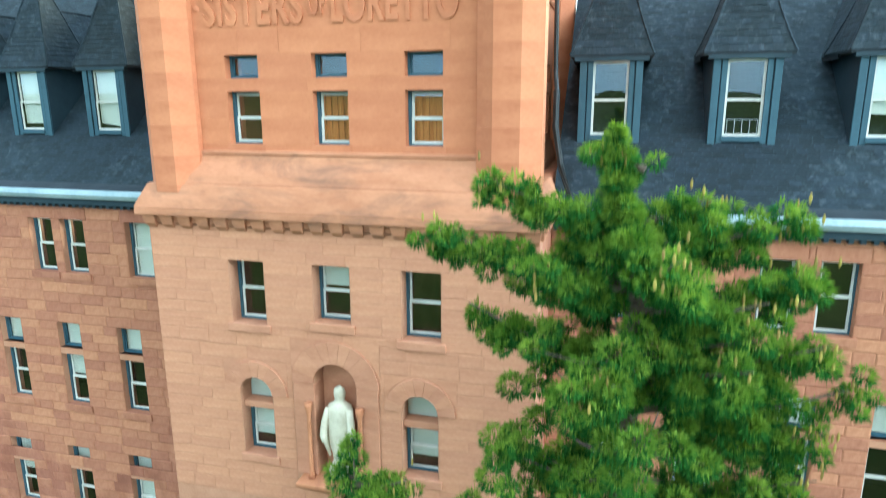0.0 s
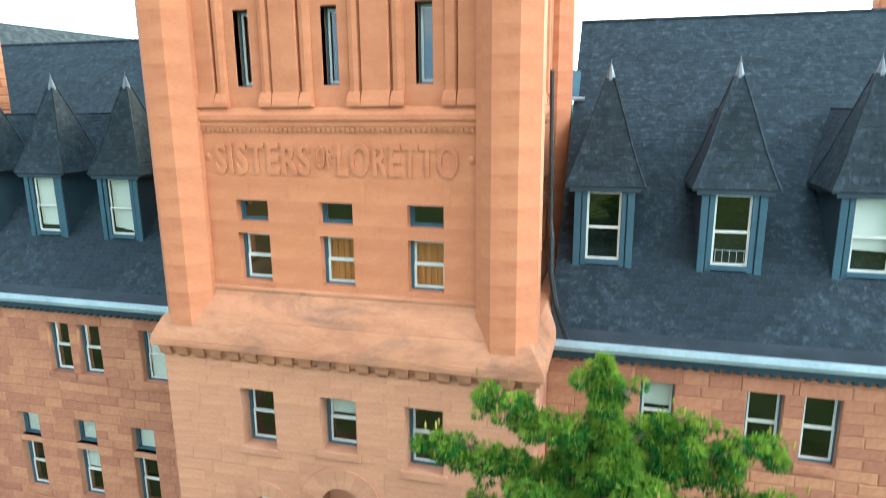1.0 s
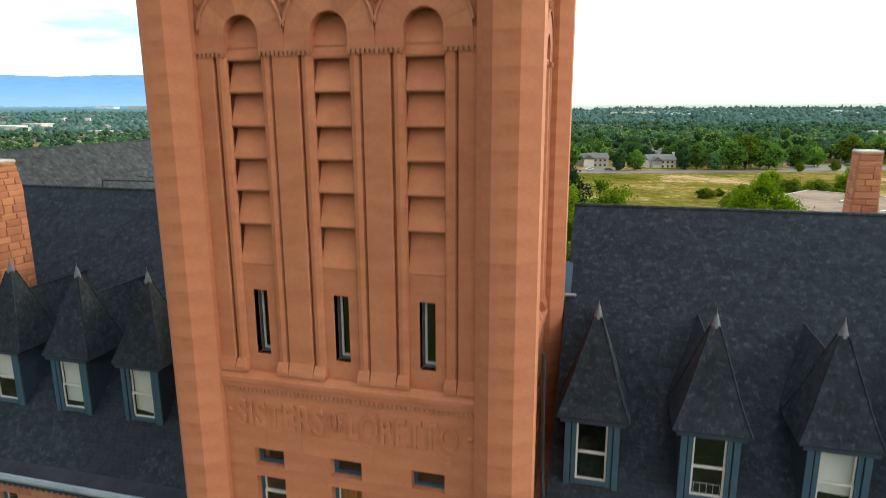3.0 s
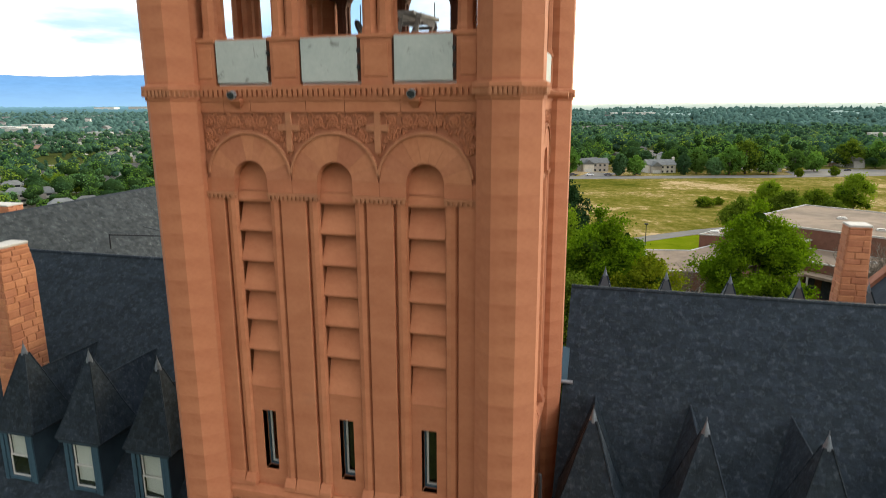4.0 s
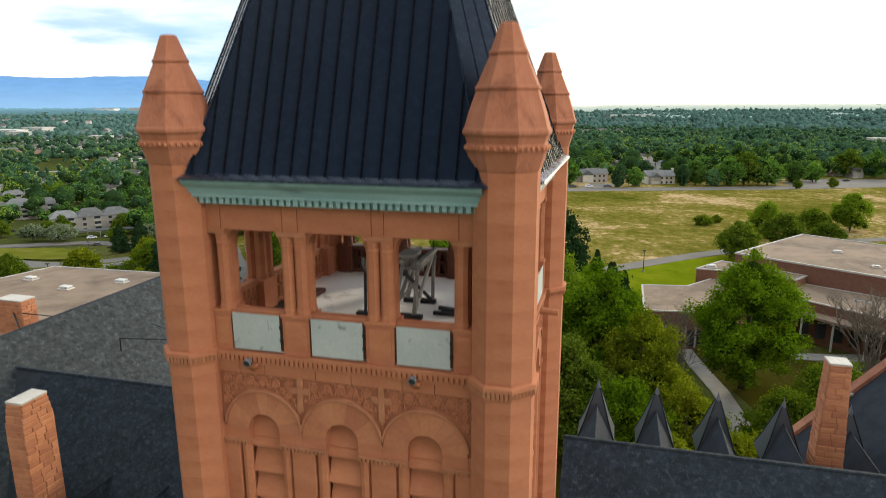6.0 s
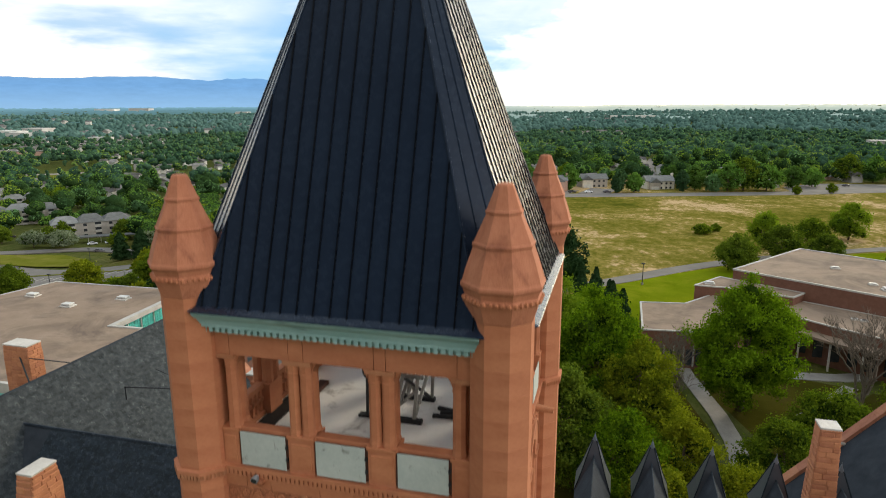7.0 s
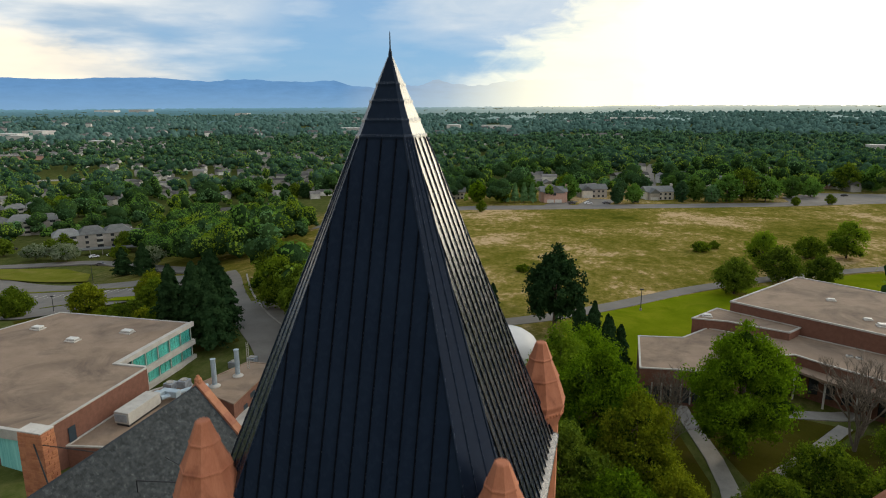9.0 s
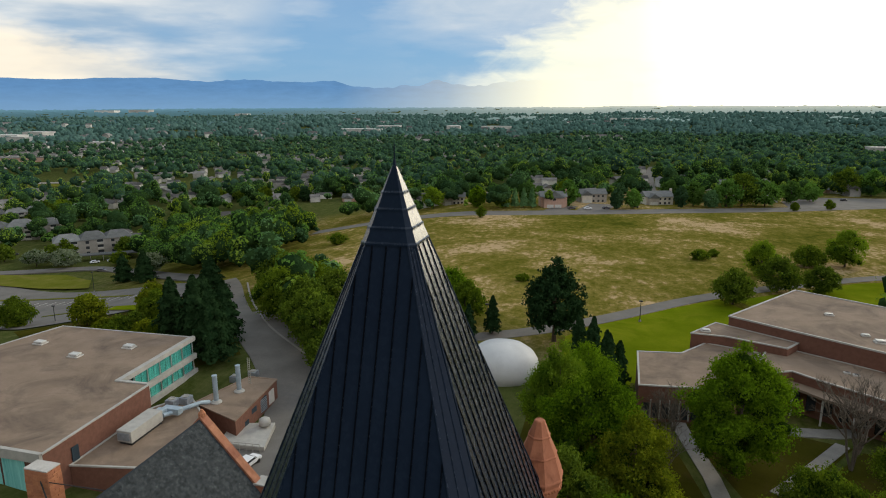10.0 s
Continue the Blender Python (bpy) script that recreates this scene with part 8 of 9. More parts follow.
ROADSIDE = [(8, 366, 12, 3.6, WOODS_A[2]), (17, 370, 11, 4.5, WOODS_A[0]), (-20, 372, 15, 5.5, WOODS_A[0]), (-57, 352, 11, 4.5, LEAF_MID), (-100, 358, 13, 6, GROVE_LEAF), (44, 384, 13, 3.4, WOODS_A[2]), (52, 392, 15, 6, WOODS_A[4]), (61, 388, 10, 4.5, WOODS_A[3]),
            (70, 392, 17, 7.5, WOODS_A[0]), (80, 400, 20, 9.0, LEAF_OLIVE), (93, 402, 15, 8.5, WOODS_A[0]), (160, 484, 19, 9, LEAF_OLIVE), (176, 484, 18, 8, WOODS_A[0]), (-71, 352, 12, 5, LEAF_MAPLE), (-132, 388, 13, 6, LEAF_MID),
            (24, 412, 13, 5, WOODS_A[2]), (-24, 388, 14, 5.5, LEAF_MID), (40, 414, 14, 6, WOODS_A[4]), (-46, 382, 14, 6, WOODS_A[4]), (112, 424, 14, 7, WOODS_A[4]), (126, 436, 12, 6, WOODS_A[0])]
for i, (x, y, h, r, mat) in enumerate(ROADSIDE):
    broad_tree("roadside_tree", x, y, h, r, mat, "rounded green garden tree between houses by the road", 170 + i, 2600, 0.66, 0.02, "garden trees by the road", low=-0.95)
for i, (x, y, h, r, mat) in enumerate([(-286, 230, 9, 4.5, LEAF_OLIVE), (-266, 239, 8, 4, LEAF_OLIVE), (-266, 248, 9, 4.5, LEAF_MID), (-362, 318, 10, 5, LEAF_OLIVE), (-402, 338, 11, 5.5, GROVE_LEAF), (-358, 351, 11, 5.5, LEAF_OLIVE), (-353, 364, 12, 6, GROVE_LEAF), (-240, 261, 10, 5, LEAF_OLIVE), (-226, 240, 7, 3.5, LEAF_MID), (-350, 286, 9, 4.5, LEAF_MID), (-399, 362, 12, 6, LEAF_OLIVE), (-396, 375, 12, 6, GROVE_LEAF)]):
    broad_tree("apartment_tree", x, y, h, r, mat, "leafy green tree between the apartment buildings", 250 + i, 2600, 0.62, 0.05, "trees by the apartments")
for i, (x, y, h, r, mat) in enumerate([(-272, 489, 11, 5.5, LEAF_DARK), (-260, 485, 13, 5, LEAF_OLIVE), (-250, 484, 12, 5, LEAF_DARK), (-292, 491, 11, 6, LEAF_MID), (-300, 482, 10, 6, LEAF_DARK), (-304, 471, 11, 6, LEAF_OLIVE), (-321, 481, 10, 5, LEAF_DARK), (-323, 466, 11, 6, LEAF_MID), (-244, 510, 11, 5, LEAF_DARK), (-235, 520, 11, 5.5, LEAF_OLIVE), (-218, 512, 12, 5, LEAF_DARK), (-205, 508, 11, 5.5, LEAF_MID)]):
    broad_tree("meadow_edge_tree", x, y, h, r, mat, "dark round tree before the bungalows", 270 + i, 1700, 0.85, 0.02, "trees at the far meadow edge", low=-0.95)
for i, x in enumerate((-54.5, -49.5, -44.5, -40.0)):
    cone_tree(x, 352 + (x + 54) * 0.4, 11, 3.4, WOODS_A[3], "small blue-green garden spruce behind a fence", 190 + i, 1500, 0.8, "garden spruces")
for i, (x, y) in enumerate(((-252, 232), (-246, 228), (-262, 226))):
    broad_tree("flowering_tree", x, y, 8, 5.5, LEAF_SILVER, "silvery flowering tree by the road", 150 + i, 2600, 0.5, 0.15)
broad_tree("flowering_tree", -186, 214, 10, 5.5, LEAF_SILVER, "silvery flowering tree by the road", 155, 2600, 0.5, 0.15)


def spruce(x, y, z0, z1, profile, boughs, label, seed, clumps, tufts, lean=0.0):
    """A near conifer: trunk, limbs, and hanging tufts gathered in clumps. profile: rows of height and crown radius;
    boughs: long limbs that leave the crown, as reach to the side, depth and tip height."""
    rr = np.random.default_rng(seed)
    tr = thing("spruce_tree", (x, y, z0), label, "tree", "front garden conifers")
    t = Geo().tube([(x, y, z0 - 0.3), (x, y, z1 - 3.4), (x + lean * 0.45, y, z1 - 1.6), (x + lean * 0.9, y, z1 - 0.35)], [0.26, 0.12, 0.05, 0.012], 10)
    hs, rs = np.array([p[0] for p in profile]), np.array([p[1] for p in profile])
    cl = []                                  # clump centre, radius, outward way
    for i in range(clumps):
        h = hs[0] + (hs[-1] - hs[0]) * rr.uniform(0, 1) ** 0.9
        a = rr.uniform(0, math.tau)
        r = np.interp(h, hs, rs) * rr.uniform(0.35, 1.0) ** 0.6 * (0.85 + 0.3 * math.sin(3 * a + h * 2.3))
        axis = x + lean * max(0.0, h - hs[-1] + 2.8) / 2.8
        c = np.array([axis + r * math.cos(a), y + r * math.sin(a), h])
        cl.append((c, rr.uniform(0.14, 0.27) * min(1.0, 0.5 + 0.7 * np.interp(h, hs, rs)), np.array([math.cos(a), math.sin(a), 0.2])))
        if i % 3 == 0:
            t.tube([(axis, y, h - 0.25 * r), ((axis + c[0]) / 2, (y + c[1]) / 2, h - 0.2 * r), tuple(c)], [0.04, 0.025, 0.006], 5)
    cones = Geo()
    for dx, dy, zt in boughs:
        tip = np.array([x + dx, y + dy, zt])
        ln = math.hypot(dx, dy)
        root = np.array([x, y, zt - 0.12 * ln - 0.25])
        sag = (root + tip) / 2 + np.array([0, 0, -0.10 * ln])
        t.tube([tuple(root), tuple(sag), tuple(tip)], [0.06, 0.035, 0.01], 6)
        for k in range(int(10 + ln * 15)):
            s = rr.uniform(0.25, 1.0)
            p = root * (1 - s) ** 2 + 2 * sag * s * (1 - s) + tip * s ** 2
            w = np.array([dx, dy, 0.3]) / (ln + 0.1)
            cl.append((p + rr.normal(0, 0.13, 3) - np.array([0, 0, 0.14]), rr.uniform(0.11, 0.22) * (1.25 - 0.5 * s), w))
        for k in range(rr.integers(7, 14)):
            c = tip + rr.normal(0, 0.15, 3) - np.array([0.12 * dx / ln, 0.12 * dy / ln, 0.06])
            cones.lathe(c[0], c[1], [(0.007, c[2] - 0.11), (0.020, c[2] - 0.07), (0.020, c[2] - 0.02), (0.007, c[2] + 0.02)], 6)
    C = np.array([c for c, _, _ in cl])
    R = np.array([r for _, r, _ in cl])
    O = np.array([o for _, _, o in cl])
    pick = rr.choice(len(cl), tufts, p=R ** 2 / np.sum(R ** 2))
    e = rr.normal(0, 1, (tufts, 3))
    e /= np.linalg.norm(e, axis=1, keepdims=True)
    P = C[pick] + e * (R[pick] * rr.uniform(0.45, 1.0, tufts) ** 0.7)[:, None] * np.array([1, 1, 0.85])
    w = e * 1.0 + O[pick] * 0.2 + np.array([0, 0, -0.28]) + rr.normal(0, 0.25, (tufts, 3))
    w /= np.linalg.norm(w, axis=1, keepdims=True)
    # undersides and inward tufts get the darker colour, painted as shade
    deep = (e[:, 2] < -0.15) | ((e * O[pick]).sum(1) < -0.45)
    for name, mask, mat in (("foliage", ~deep, NEEDLE), ("inner_foliage", deep, NEEDLE_SHADED)):
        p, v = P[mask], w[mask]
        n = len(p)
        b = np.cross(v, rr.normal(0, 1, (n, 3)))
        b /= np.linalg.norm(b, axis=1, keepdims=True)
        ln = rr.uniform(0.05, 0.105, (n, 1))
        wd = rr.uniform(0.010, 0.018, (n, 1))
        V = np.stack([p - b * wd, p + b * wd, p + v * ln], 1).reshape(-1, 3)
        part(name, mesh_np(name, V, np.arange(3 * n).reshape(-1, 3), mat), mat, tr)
    part("trunk", t, BARK, tr)
    tagged(part("cone_cluster", cones, CONE, tr, "clusters of yellow-brown cones"), kind="stuff")
    return tr


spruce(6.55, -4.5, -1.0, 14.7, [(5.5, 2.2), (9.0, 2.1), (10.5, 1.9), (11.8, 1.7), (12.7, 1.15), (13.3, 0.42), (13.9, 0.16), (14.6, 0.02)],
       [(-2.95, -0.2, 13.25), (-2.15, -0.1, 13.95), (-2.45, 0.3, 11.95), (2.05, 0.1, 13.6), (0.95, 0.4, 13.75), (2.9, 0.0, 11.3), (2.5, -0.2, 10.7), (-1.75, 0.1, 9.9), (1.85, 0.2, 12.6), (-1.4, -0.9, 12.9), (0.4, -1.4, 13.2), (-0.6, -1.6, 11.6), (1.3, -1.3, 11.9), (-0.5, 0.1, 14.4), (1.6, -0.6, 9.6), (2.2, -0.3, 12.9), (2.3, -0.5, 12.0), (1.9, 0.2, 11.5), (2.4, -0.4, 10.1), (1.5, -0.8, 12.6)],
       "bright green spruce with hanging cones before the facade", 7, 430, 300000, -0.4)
spruce(2.35, -4.8, -1.0, 9.85, [(5.0, 1.2), (7.5, 0.95), (8.8, 0.55), (9.7, 0.08)], [(0.95, -0.2, 9.25), (0.7, 0.1, 8.9)], "small green spruce before the facade", 8, 60, 26000)
spruce(4.3, -4.9, -1.0, 9.2, [(5.0, 1.0), (7.5, 0.8), (8.6, 0.4), (9.1, 0.08)], [(0.3, -0.2, 8.95), (-0.4, 0.1, 8.7)], "small green spruce before the facade", 9, 50, 16000)


# ---- far woods, suburbs and mountains ----
def inside(poly, X, Y):
    n, hit = len(poly), np.zeros(X.shape, bool)
    j = n - 1
    for i in range(n):
        (xi, yi), (xj, yj) = poly[i], poly[j]
        hit ^= ((yi > Y) != (yj > Y)) & (X < (xj - xi) * (Y - yi) / (yj - yi + 1e-12) + xi)
        j = i
    return hit


OPEN = [
    [(-62, 118), (-66, 150), (-122, 215), (-148, 300), (-198, 350), (-232, 430), (-272, 480), (-170, 492), (-150, 330), (-86, 330), (-46, 345), (10, 368), (101, 405), (108, 440), (140, 472), (215, 465), (330, 520), (330, 235), (150, 225), (92, 215), (60, 120), (60, 60), (20, 20), (-40, 20), (-60, 80)],
    [(-262, 150), (-262, 215), (-225, 240), (-165, 212), (-118, 175), (-75, 118), (-45, 90), (-40, 40), (-120, 40), (-160, 110)],
    [(-305, 205), (-215, 205), (-222, 250), (-245, 285), (-300, 275)],
    [(-360, 265), (-310, 290), (-330, 310), (-375, 290)],
    [(24, 385), (36, 385), (42, 600), (56, 760), (44, 760), (28, 600)],
    [(-55, 350), (60, 380), (45, 410), (-50, 392)],
    [(-615, 520), (-520, 490), (-505, 570), (-545, 640), (-600, 610)],
    [(-880, 690), (-770, 640), (-740, 690), (-800, 790), (-890, 750)],
    [(-1470, 1200), (-1390, 1150), (-1290, 1290), (-1370, 1350)],
]
CAM_X, CAM_Y = 6.2, -13.4
wood_rng = np.random.default_rng(77)


# the small houses of the suburb: first their plots, so that the trees leave room for them
def plots(n, r0, r1, a0, a1):
    u = wood_rng.uniform(0, 1, n)
    r = (r0 ** 2 + (r1 ** 2 - r0 ** 2) * u) ** 0.5
    a = np.radians(wood_rng.uniform(a0, a1, n))
    X, Y = CAM_X + r * np.sin(a), CAM_Y + r * np.cos(a)
    keep = np.ones(n, bool)
    for poly in OPEN:
        keep &= ~inside(poly, X, Y)
    return list(zip(X[keep], Y[keep]))


def street_plots(x0, y0, turn, length, rows, gap=34.0, step=21.0):
    """Plots in rows along parallel streets."""
    out = []
    c, q = math.cos(turn), math.sin(turn)
    for i in range(rows):
        for k in range(int(length / step)):
            u, v = k * step + wood_rng.normal(0, 2.5), i * gap + wood_rng.normal(0, 2.0)
            out.append((x0 + c * u - q * v, y0 + q * u + c * v))
    return out


PLOTS = [
    ("suburban houses among trees", 9.5, plots(70, 400, 700, -20, 27) + plots(60, 380, 700, -57, -20)),
    ("suburban houses on the plain", 9.5, plots(240, 650, 1500, -40, 27)),
    ("houses beyond the grove", 9.0, plots(70, 540, 1000, -56, -18)),
    ("houses in rows beyond the grove", 9.5, street_plots(-420, 480, 0.62, 200, 2, 44, 27) + street_plots(-520, 575, 0.62, 280, 2, 50, 27) + street_plots(-640, 700, 0.55, 320, 3, 50, 27) + street_plots(-330, 660, 0.5, 220, 1, 40, 26)),
    ("dense pale housing estate", 9.0, street_plots(-900, 760, 0.72, 260, 9, 36, 18) + street_plots(-1120, 960, 0.72, 300, 7, 40, 20)),
    ("pale distant town buildings", 18.0, plots(110, 1300, 2600, -57, 2)),
]
HOUSE_AT = np.array([p for _, _, ps in PLOTS for p in ps])
# a little open garden on the near side of each house
GARDEN = HOUSE_AT - 7.0 * (HOUSE_AT - np.array([CAM_X, CAM_Y])) / np.hypot(HOUSE_AT[:, 0] - CAM_X, HOUSE_AT[:, 1] - CAM_Y)[:, None]


def roomy(X, Y, reach):
    """True where no house or front garden stands within reach."""
    ok = np.ones(len(X), bool)
    for spots, f in ((HOUSE_AT, 0.8), (GARDEN, 1.0)):
        for at in range(0, len(X), 400):
            d = (X[at:at + 400, None] - spots[None, :, 0]) ** 2 + (Y[at:at + 400, None] - spots[None, :, 1]) ** 2
            ok[at:at + 400] &= d.min(1) > (reach * f) ** 2
    return ok


def scatter(n, r0, r1, power=2.0):
    u = wood_rng.uniform(0, 1, n)
    r = (r0 ** power + (r1 ** power - r0 ** power) * u) ** (1 / power)
    a = np.radians(wood_rng.uniform(-57, 27, n))
    X, Y = CAM_X + r * np.sin(a), CAM_Y + r * np.cos(a)
    keep = np.ones(n, bool)
    for poly in OPEN:
        keep &= ~inside(poly, X, Y)
    return X[keep], Y[keep]


def thin(X, Y, size, bias):
    """Leaves clearings where a slow pattern is low."""
    s = np.array([noise.noise(Vector((x / size, y / size, 3.1))) for x, y in zip(X, Y)])
    return s > bias


def woods(name, label, X, Y, r_lo, r_hi, level, mat, rough=0.25, flat=1.0):
    n = len(X)
    R = wood_rng.uniform(r_lo, r_hi, n)
    H = R * wood_rng.uniform(0.75, 1.35, n) * flat
    V, F = lumps(X, Y, land(X, Y) + H * 0.9, R, H, level, wood_rng, rough)
    return tagged(part(name, mesh_np(name, V, F, mat), mat), label, "woods", kind="stuff")


def leafy_woods(name, label, X, Y, r_lo, r_hi, lobes, cards, size, mats, core=FAR_CORE):
    """Many trees, each a few leafy lobes round dark lumps added as inner shade, joined by kind of tree."""
    n = len(X)
    R = r_lo + (r_hi - r_lo) * wood_rng.uniform(0, 1, n) ** 1.5
    H = R * wood_rng.uniform(0.75, 1.15, n) + 0.8
    tall = wood_rng.random(n) < 0.10
    H, R = np.where(tall, R * 1.5, H), np.where(tall, R * 0.55, R)
    foot = land(X, Y)
    d = wood_rng.normal(0, 1, (n, lobes, 3))
    d /= np.linalg.norm(d, axis=2, keepdims=True)
    d[:, :, 2] = np.abs(d[:, :, 2]) * 1.3 - 0.45
    d[:, 0] = (0, 0, 0.55)
    off = d * np.stack([R * 0.56, R * 0.56, H * 0.58], -1)[:, None] * wood_rng.uniform(0.75, 1.1, (n, lobes, 1))
    lob = np.stack([X, Y, foot + H * 1.0], -1)[:, None] + off
    lr = R[:, None] * wood_rng.uniform(0.42, 0.62, (n, lobes))
    lh = lr * wood_rng.uniform(0.72, 1.0, (n, lobes)) * np.where(tall, 1.5, 1.0)[:, None]
    e = wood_rng.normal(0, 1, (n, lobes, cards, 3))
    e /= np.linalg.norm(e, axis=3, keepdims=True)
    e[..., 2] = np.where(e[..., 2] < -0.25, -e[..., 2], e[..., 2])
    p = lob[:, :, None] + e * np.stack([lr, lr, lh], -1)[:, :, None] * wood_rng.uniform(0.86, 1.10, (n, lobes, cards, 1))
    patch = np.array([noise.noise(Vector((x / 60, y / 60, 8.3))) for x, y in zip(X, Y)])
    kind_of = np.floor((patch * 0.7 + wood_rng.normal(0, 0.45, n) + 0.5) * len(mats)).astype(int) % len(mats)
    for i, mat in enumerate(mats):
        own = kind_of == i
        V, F = leaf_tips(p[own].reshape(-1, 3), e[own].reshape(-1, 3), size, wood_rng, 0.30)
        tagged(part(name, mesh_np(name, V, F, mat), mat), label, "woods", kind="stuff")
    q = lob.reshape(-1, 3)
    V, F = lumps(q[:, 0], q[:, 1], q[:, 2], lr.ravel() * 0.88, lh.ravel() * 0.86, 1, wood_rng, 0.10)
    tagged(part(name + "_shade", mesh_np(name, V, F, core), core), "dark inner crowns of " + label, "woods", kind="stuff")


X, Y = scatter(1900, 150, 620)
k = thin(X, Y, 80, -0.42) & roomy(X, Y, 8.0)
leafy_woods("near_woods", "dense mixed green trees among houses and roads", X[k], Y[k], 2.6, 9.6, 6, 40, 0.62, WOODS_A)
# the thick grove west of the meadow
gx, gy = wood_rng.uniform(-280, -120, 330), wood_rng.uniform(188, 352, 330)
k = inside([(-140, 190), (-126, 232), (-150, 300), (-196, 345), (-275, 350), (-235, 262), (-172, 214)], gx, gy)
leafy_woods("grove", "thick bright green grove at the meadow's edge", gx[k], gy[k], 4.0, 8.5, 10, 90, 0.42, [GROVE_LEAF, WOODS_A[1], WOODS_A[0], WOODS_A[0], GROVE_LEAF])
# farther bands use the leaf colours with more haze mixed in
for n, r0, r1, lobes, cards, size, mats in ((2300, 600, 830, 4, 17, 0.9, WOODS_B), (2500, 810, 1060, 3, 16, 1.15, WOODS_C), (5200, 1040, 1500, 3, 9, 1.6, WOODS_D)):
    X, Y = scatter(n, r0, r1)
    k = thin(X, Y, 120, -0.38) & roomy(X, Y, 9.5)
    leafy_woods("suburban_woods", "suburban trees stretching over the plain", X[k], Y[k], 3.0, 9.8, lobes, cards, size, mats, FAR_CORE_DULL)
# woods whose haze lies in their base colour
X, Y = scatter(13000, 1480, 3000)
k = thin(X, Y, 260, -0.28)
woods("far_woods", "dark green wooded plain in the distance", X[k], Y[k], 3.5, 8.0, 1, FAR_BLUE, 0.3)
X, Y = scatter(8500, 2350, 4550)
k = thin(X, Y, 500, -0.36)
woods("far_woods", "blue-green wooded plain near the horizon, haze painted into its glow", X[k], Y[k], 9.0, 20.0, 1, HAZE_WOODS, 0.2, 0.22)


def house_at(walls, roofs, x, y, size):
    """One small gabled house, added to the joined walls and roofs."""
    z = float(land(x, y))
    w, d, h = size * wood_rng.uniform(0.8, 1.5), size * wood_rng.uniform(0.6, 0.9), size * wood_rng.uniform(0.4, 0.62)
    t = wood_rng.choice((0.3, 1.87, 0.7)) + wood_rng.normal(0, 0.1)
    c, s = math.cos(t), math.sin(t)
    tr = lambda px, py, pz: (x + c * px - s * py, y + s * px + c * py, z + pz)
    q = [(-w / 2, -d / 2), (w / 2, -d / 2), (w / 2, d / 2), (-w / 2, d / 2)]
    walls.loft([[tr(px, py, -1) for px, py in q], [tr(px, py, h) for px, py in q]])
    o = 1.08
    roofs.add([tr(px * o, py * o, h - 0.1) for px, py in q] + [tr(-w / 2 * o, 0, h + d * 0.3), tr(w / 2 * o, 0, h + d * 0.3)], [(0, 1, 5, 4), (2, 3, 4, 5), (1, 2, 5), (3, 0, 4), (3, 2, 1, 0)])


SUB_WALL = surface("suburb_walls", (0.34, 0.335, 0.31), (0.66, 0.64, 0.60), 0.2, 0.9, 0.0, island=0.35)
SUB_ROOF = surface("suburb_roofs", (0.085, 0.082, 0.078), (0.21, 0.20, 0.19), 0.2, 0.9, 0.0, island=0.6)
for lab2, size, spots in PLOTS:
    wl, rf = Geo(), Geo()
    for x, y in spots:
        house_at(wl, rf, x, y, size)
    tagged(part("suburb_walls", wl, SUB_WALL), lab2, "houses", kind="stuff")
    tagged(part("suburb_roofs", rf, SUB_ROOF), lab2, "roofs", kind="stuff")
# large pale sheds far off, also for pale lots; heightened to fit the view
PALE_SHED = surface("pale_shed_sheeting", (0.50, 0.48, 0.45), (0.68, 0.66, 0.62), 0.1, 0.8, 0.0, each=0.25)
for x, y, w, d in ((-1315, 1149, 70, 30), (-1364, 1271, 60, 40), (-1228, 1092, 50, 20), (-2464, 2715, 120, 40), (-2382, 2858, 120, 40), (-661, 1624, 110, 30), (-647, 1811, 70, 30), (-458, 1849, 40, 40), (-330, 1840, 90, 20), (53, 2303, 150, 20), (358, 1010, 30, 20), (-1617, 2582, 60, 30), (-923, 990, 40, 20)):
    z = float(land(x, y))
    wh = thing("warehouse", (x, y, z), "large pale flat-topped shed in the distance, heightened to show above trees", "warehouse", "distant warehouses")
    part("wall", Geo().box(x - w / 2, x + w / 2, y - d / 2, y + d / 2, z - 2, z + 14), PALE_SHED, wh)
    part("roof", Geo().box(x - w / 2 - 0.5, x + w / 2 + 0.5, y - d / 2 - 0.5, y + d / 2 + 0.5, z + 14, z + 15), PALE_SHED, wh)


def mountains(r, low, rise, base, seed, a0, a1, label, mat):
    V, F = [], []
    n = 420
    for i in range(n + 1):
        a = radians(a0 + (a1 - a0) * i / n)
        k = noise.fractal(Vector((a * 4 + seed, seed * 1.7, 0)), 0.7, 2.0, 3) * 0.6
        p = 1 - abs(noise.fractal(Vector((a * 7 + seed, 2.0, seed)), 0.9, 2.1, 5)) * (0.5 + 1.5 * min(1.0, max(0.0, (a * 57.3 + 42) / 14)))
        top = base + low + rise * (0.35 * k + 0.65 * p) - 26 * min(2.5, max(0.0, a * 57.3 + 4) / 12)
        for q, z in ((1.0, base - 60), (1.0, base + (top - base) * 0.5), (1.01, top), (1.03, base - 60)):
            V.append((CAM_X + r * q * math.sin(a), CAM_Y + r * q * math.cos(a), z))
    for i in range(n):
        for j in range(3):
            F.append((i * 4 + j, (i + 1) * 4 + j, (i + 1) * 4 + j + 1, i * 4 + j + 1))
    g = Geo()
    g.v, g.f = V, F
    return solo("backdrop", g, mat, label, "mountains", kind="structure")


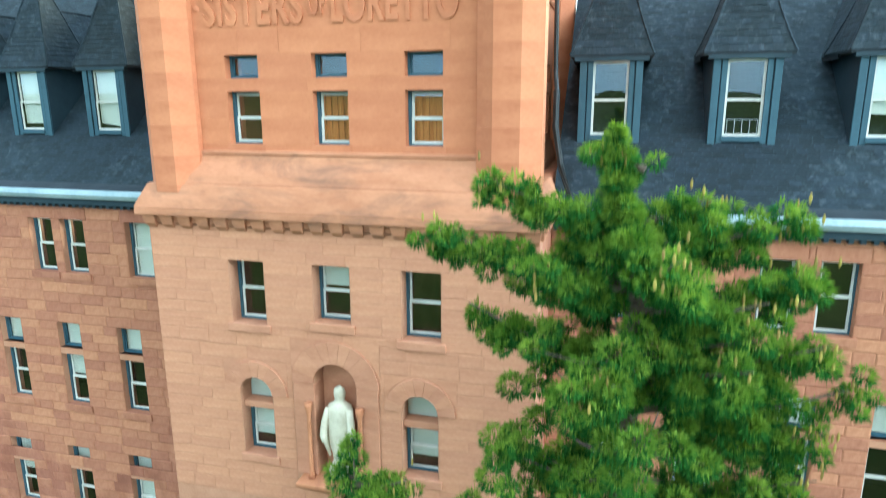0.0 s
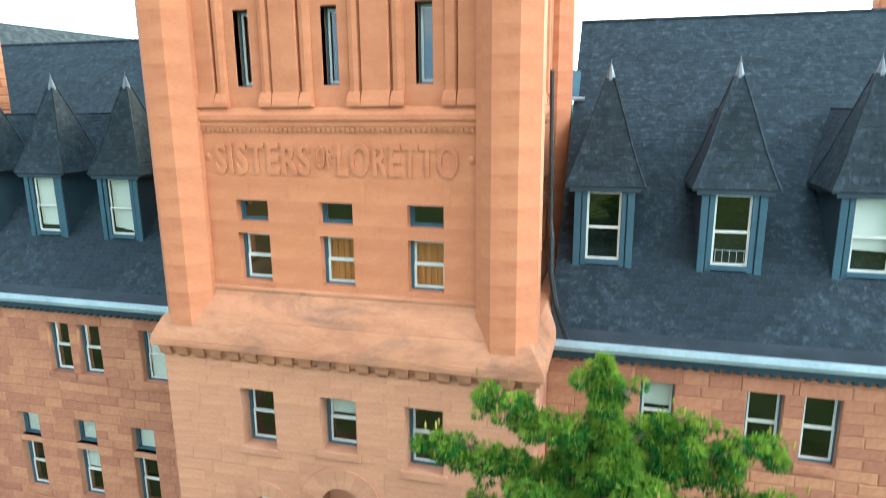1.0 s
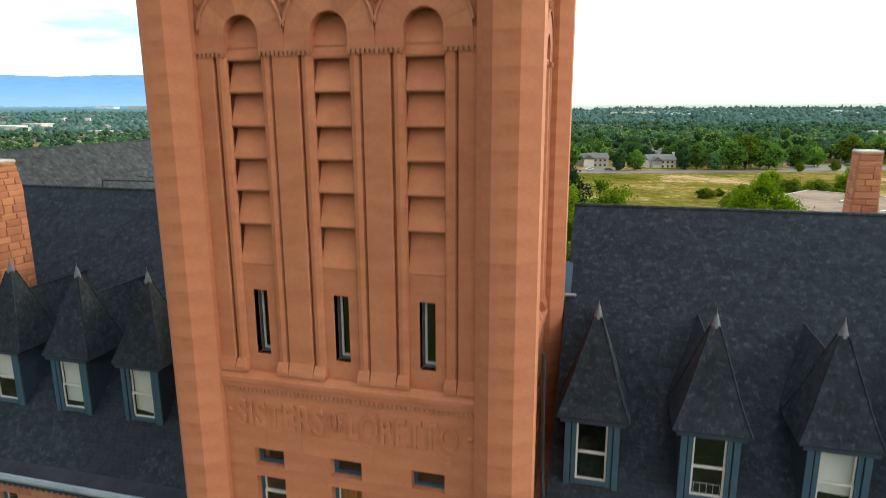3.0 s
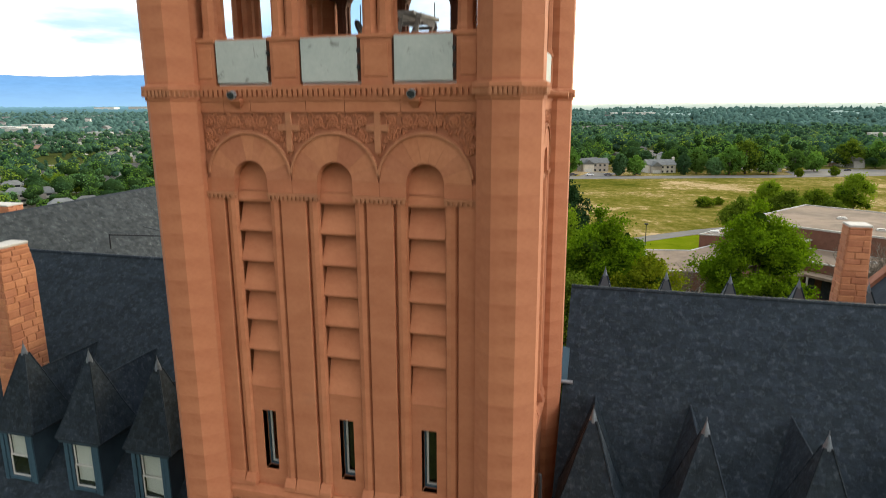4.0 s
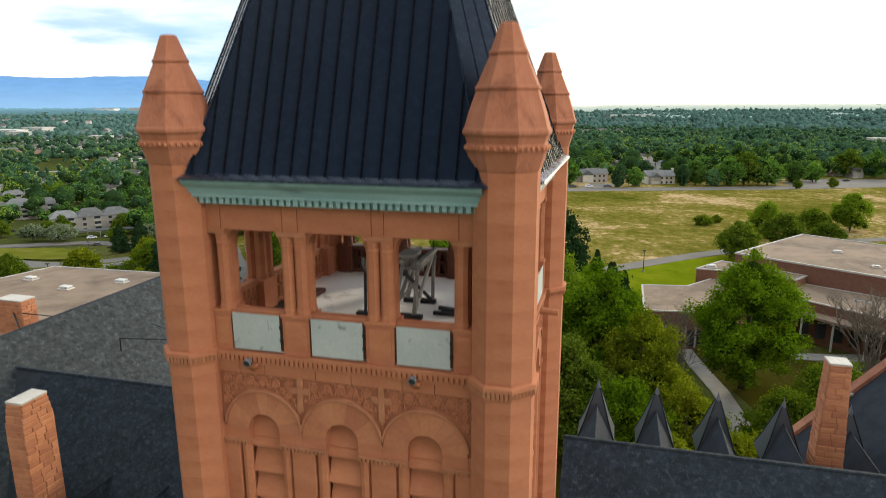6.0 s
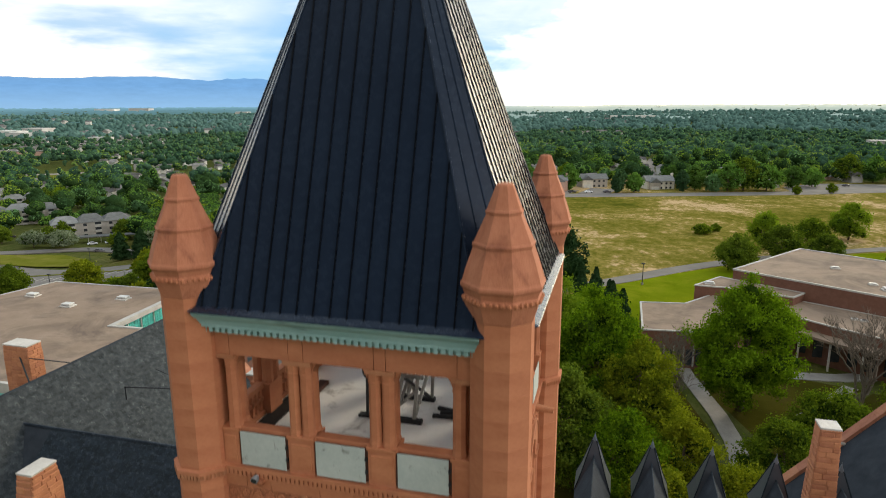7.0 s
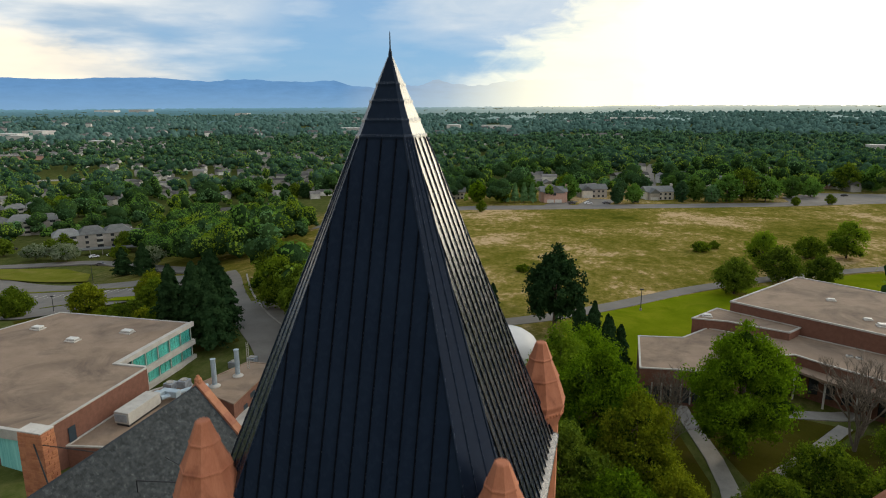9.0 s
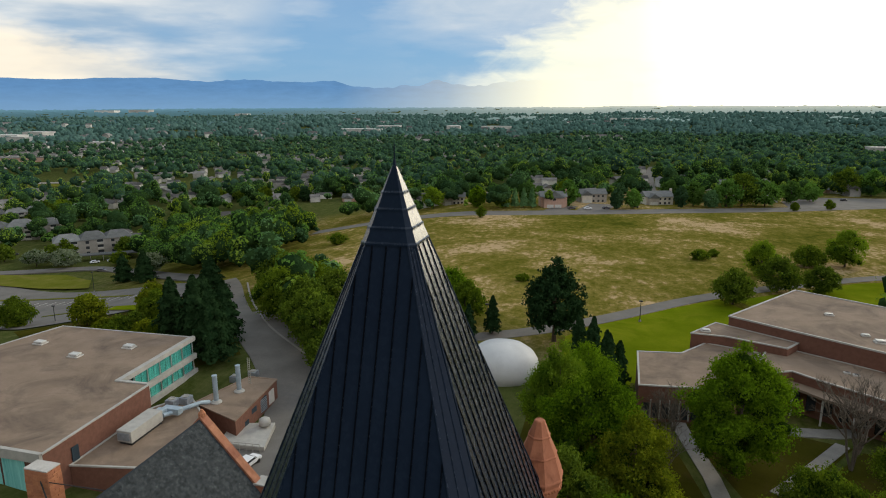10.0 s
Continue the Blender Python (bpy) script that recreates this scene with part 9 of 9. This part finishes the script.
# streets, lots and rows of houses beyond the grove
strip("road", [(-640, 520), (-585, 535), (-545, 565), (-538, 600), (-570, 640)], 12, PAVING, "pale road through the western suburb", "road", 0.5, 10)
strip("lawn", [(-585, 515), (-530, 540)], 24, DRY_LAWN, "dry grass lot beside the suburban road", "grass", 0.3, 10)
strip("road", [(-870, 725), (-800, 690), (-760, 660)], 34, PAVING, "pale lot below the housing estate", "road", 0.6, 20)
strip("road", [(-1450, 1230), (-1330, 1310)], 60, PAVING, "pale far lot beyond the housing estate", "road", 1.0, 30)
z = float(land(-835, 752))
wh = thing("long_building", (-835, 752, z), "long low pinkish brick building below the estate", "building")
part("wall", Geo().prism([(-880, 727), (-795, 770), (-800, 780), (-885, 737)], z - 2, z + 6), HOUSE_BRICK, wh)
part("roof", Geo().prism([(-881, 726), (-794, 769), (-800, 781), (-886, 738)], z + 6, z + 6.8), SUB_ROOF, wh)


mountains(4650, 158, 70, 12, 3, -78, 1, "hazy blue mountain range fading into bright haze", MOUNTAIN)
# pale roads and lots far out on the plain
strip("road", [(-900, 1690), (-800, 1760), (-760, 1950), (-727, 2320)], 26, PAVING, "pale highway crossing the far plain", "road", 1.0, 30)
strip("road", [(-720, 1545), (-600, 1530), (-520, 1515)], 30, PAVING, "pale far parking lot", "road", 1.0, 30)

# ---- stone blocks of the walls ----
rng = random.Random(31)
lay_blocks(low_wall, courses(-4.75, 4.75, 5.0, 12.1, [(a - 0.02, b + 0.02, c, d) for a, b, c, d in LOW_HOLES] + [(c - 0.87, c + 0.87, 7.9, 8.78) for c, _, _ in ARCHED] + [(-1.13, 1.13, 5.4, 9.48)], 0.30, 0.9, rng), YL, TOWER_ROUGH, 0.007, 0.008, (0, 10.5), rng)
for c, zc, r1 in ((ARCHED[0][0], 7.9, 0.87), (ARCHED[1][0], 7.9, 0.87), (0.0, 8.35, 1.13)):
    for poly in arch_fill(c, zc, r1, c - r1, c + r1, zc + r1 + 0.01):
        part("spandrel_stone", Geo().plate(poly, YL - 0.011, YL + 0.1), TOWER_ROUGH, low_wall)
(_, west_wall, west_roof), (_, east_wall, east_roof) = list(WINGS.values())[0], list(WINGS.values())[1]
lintels = lambda tops: [(a - 0.14, b + 0.14, d, d + 0.34) for a, b, c, d in tops]
gaps = lambda mids: [(a, b, c, d + (0.2 if 5 < c < 6 else 0.1 if c < 2 else 0)) for a, b, c, d in mids]
lay_blocks(west_wall, courses(-22, -4.75, 0.0, 11.94, WEST_TOP + lintels(WEST_TOP) + gaps(WEST_MID + WEST_LOW), 0.31, 0.75, rng), WY, ROUGH, 0.010, 0.022, (-10, 9.5), rng)
lay_blocks(east_wall, courses(4.75, 18, 4.0, 11.94, EAST_TOP + lintels(EAST_TOP) + gaps(EAST_MID + EAST_LOW), 0.31, 0.75, rng), WY, ROUGH, 0.010, 0.020, (10, 10), rng)
# smooth ashlar slabs on the upper front
panel = [o for o in tower.children if o.name.startswith("panel_wall")][0]
lay_blocks(panel, courses(-3.34, 3.34, 13.78, 16.55, UP_HOLES, 0.62, 1.35, rng), 0.0, STONE, 0.006, 0.002, (0, 15), rng, "ashlar")

# ---- roof shingles ----
def shingle_field(parent, mat, origin, along, up, length, height, seed, near, keep=None):
    """Overlapping shingles on a slope; the nearest to a spot as parts of their own."""
    rr = random.Random(seed)
    o, a, u = Vector(origin), Vector(along).normalized(), Vector(up).normalized()
    n = a.cross(u).normalized()
    if n.z < 0:
        n = -n
    ex, wd = 0.165, 0.24
    quads = []
    rows = int(height / ex)
    for i in range(rows):
        s = -rr.uniform(0, wd)
        while s < length:
            w = wd * rr.uniform(0.75, 1.25)
            s0, s1 = max(0, s), min(length, s + w - 0.004)
            if s1 - s0 > 0.05:
                t0 = i * ex + rr.uniform(-0.012, 0.012)
                lift = rr.uniform(0.006, 0.011)
                if keep is None or keep(o + a * s0 + u * t0):
                    quads.append((s0, s1, t0, t0 + ex * 1.15, lift))
            s += w
    quads.sort(key=lambda q: abs(q[0] - near[0]) + abs(q[2] - near[1]))
    store = {}
    basis = Matrix((a, u, n)).transposed().to_4x4()
    for s0, s1, t0, t1, lift in quads[:300]:
        key = round(s1 - s0, 2)
        if key not in store:
            q = Geo()
            w = s1 - s0
            q.add([(0, 0, lift), (w, 0, lift), (w, t1 - t0, 0.004), (0, t1 - t0, 0.004), (0, 0, -0.004), (w, 0, -0.004)], [(0, 1, 2, 3), (4, 5, 1, 0)])
            store[key] = q.mesh("shingle", mat)
        m = Matrix.Translation(o + a * s0 + u * t0) @ basis
        part("shingle", store[key], mat, parent, at=m)
    V, F = [], []
    for s0, s1, t0, t1, lift in quads[300:]:
        k = len(V)
        for s, t, h in ((s0, t0, lift), (s1, t0, lift), (s1, t1, 0.004), (s0, t1, 0.004), (s0, t0, -0.004), (s1, t0, -0.004)):
            V.append(o + a * s + u * t + n * h)
        F += [(k, k + 1, k + 2, k + 3), (k + 4, k + 5, k + 1, k)]
    g = Geo()
    g.v, g.f = [tuple(v) for v in V], F
    tagged(part("shingles", g, mat, parent), kind="stuff")


up = (0, RIDGE_Y - EAVE_Y, RIDGE_Z - EAVE_Z)
slope_len = math.hypot(RIDGE_Y - EAVE_Y, RIDGE_Z - EAVE_Z)
shingle_field(east_roof, SHINGLE, (4.75, EAVE_Y + 0.1, EAVE_Z + 0.1), (1, 0, 0), up, 17.0, slope_len - 0.15, 51, (4, 2))
shingle_field(west_roof, SHINGLE, (-22.0, EAVE_Y + 0.1, EAVE_Z + 0.1), (1, 0, 0), up, 17.25, slope_len - 0.15, 52, (12, 2))
rear_roof = [o for o in WINGS["west_rear"].children if o.name.startswith("roof")][0]
rz = math.hypot(9.0, REAR_Z - 12.4)
shingle_field(rear_roof, SHINGLE_GREY, (-REAR_X + 9.0, 4.0, 12.4), (0, 1, 0), (-9.0, 0, REAR_Z - 12.4), 23.3, rz, 53, (18, 6), lambda p: p.y > RIDGE_Y - 1 or p.z > roof_z(p.y))
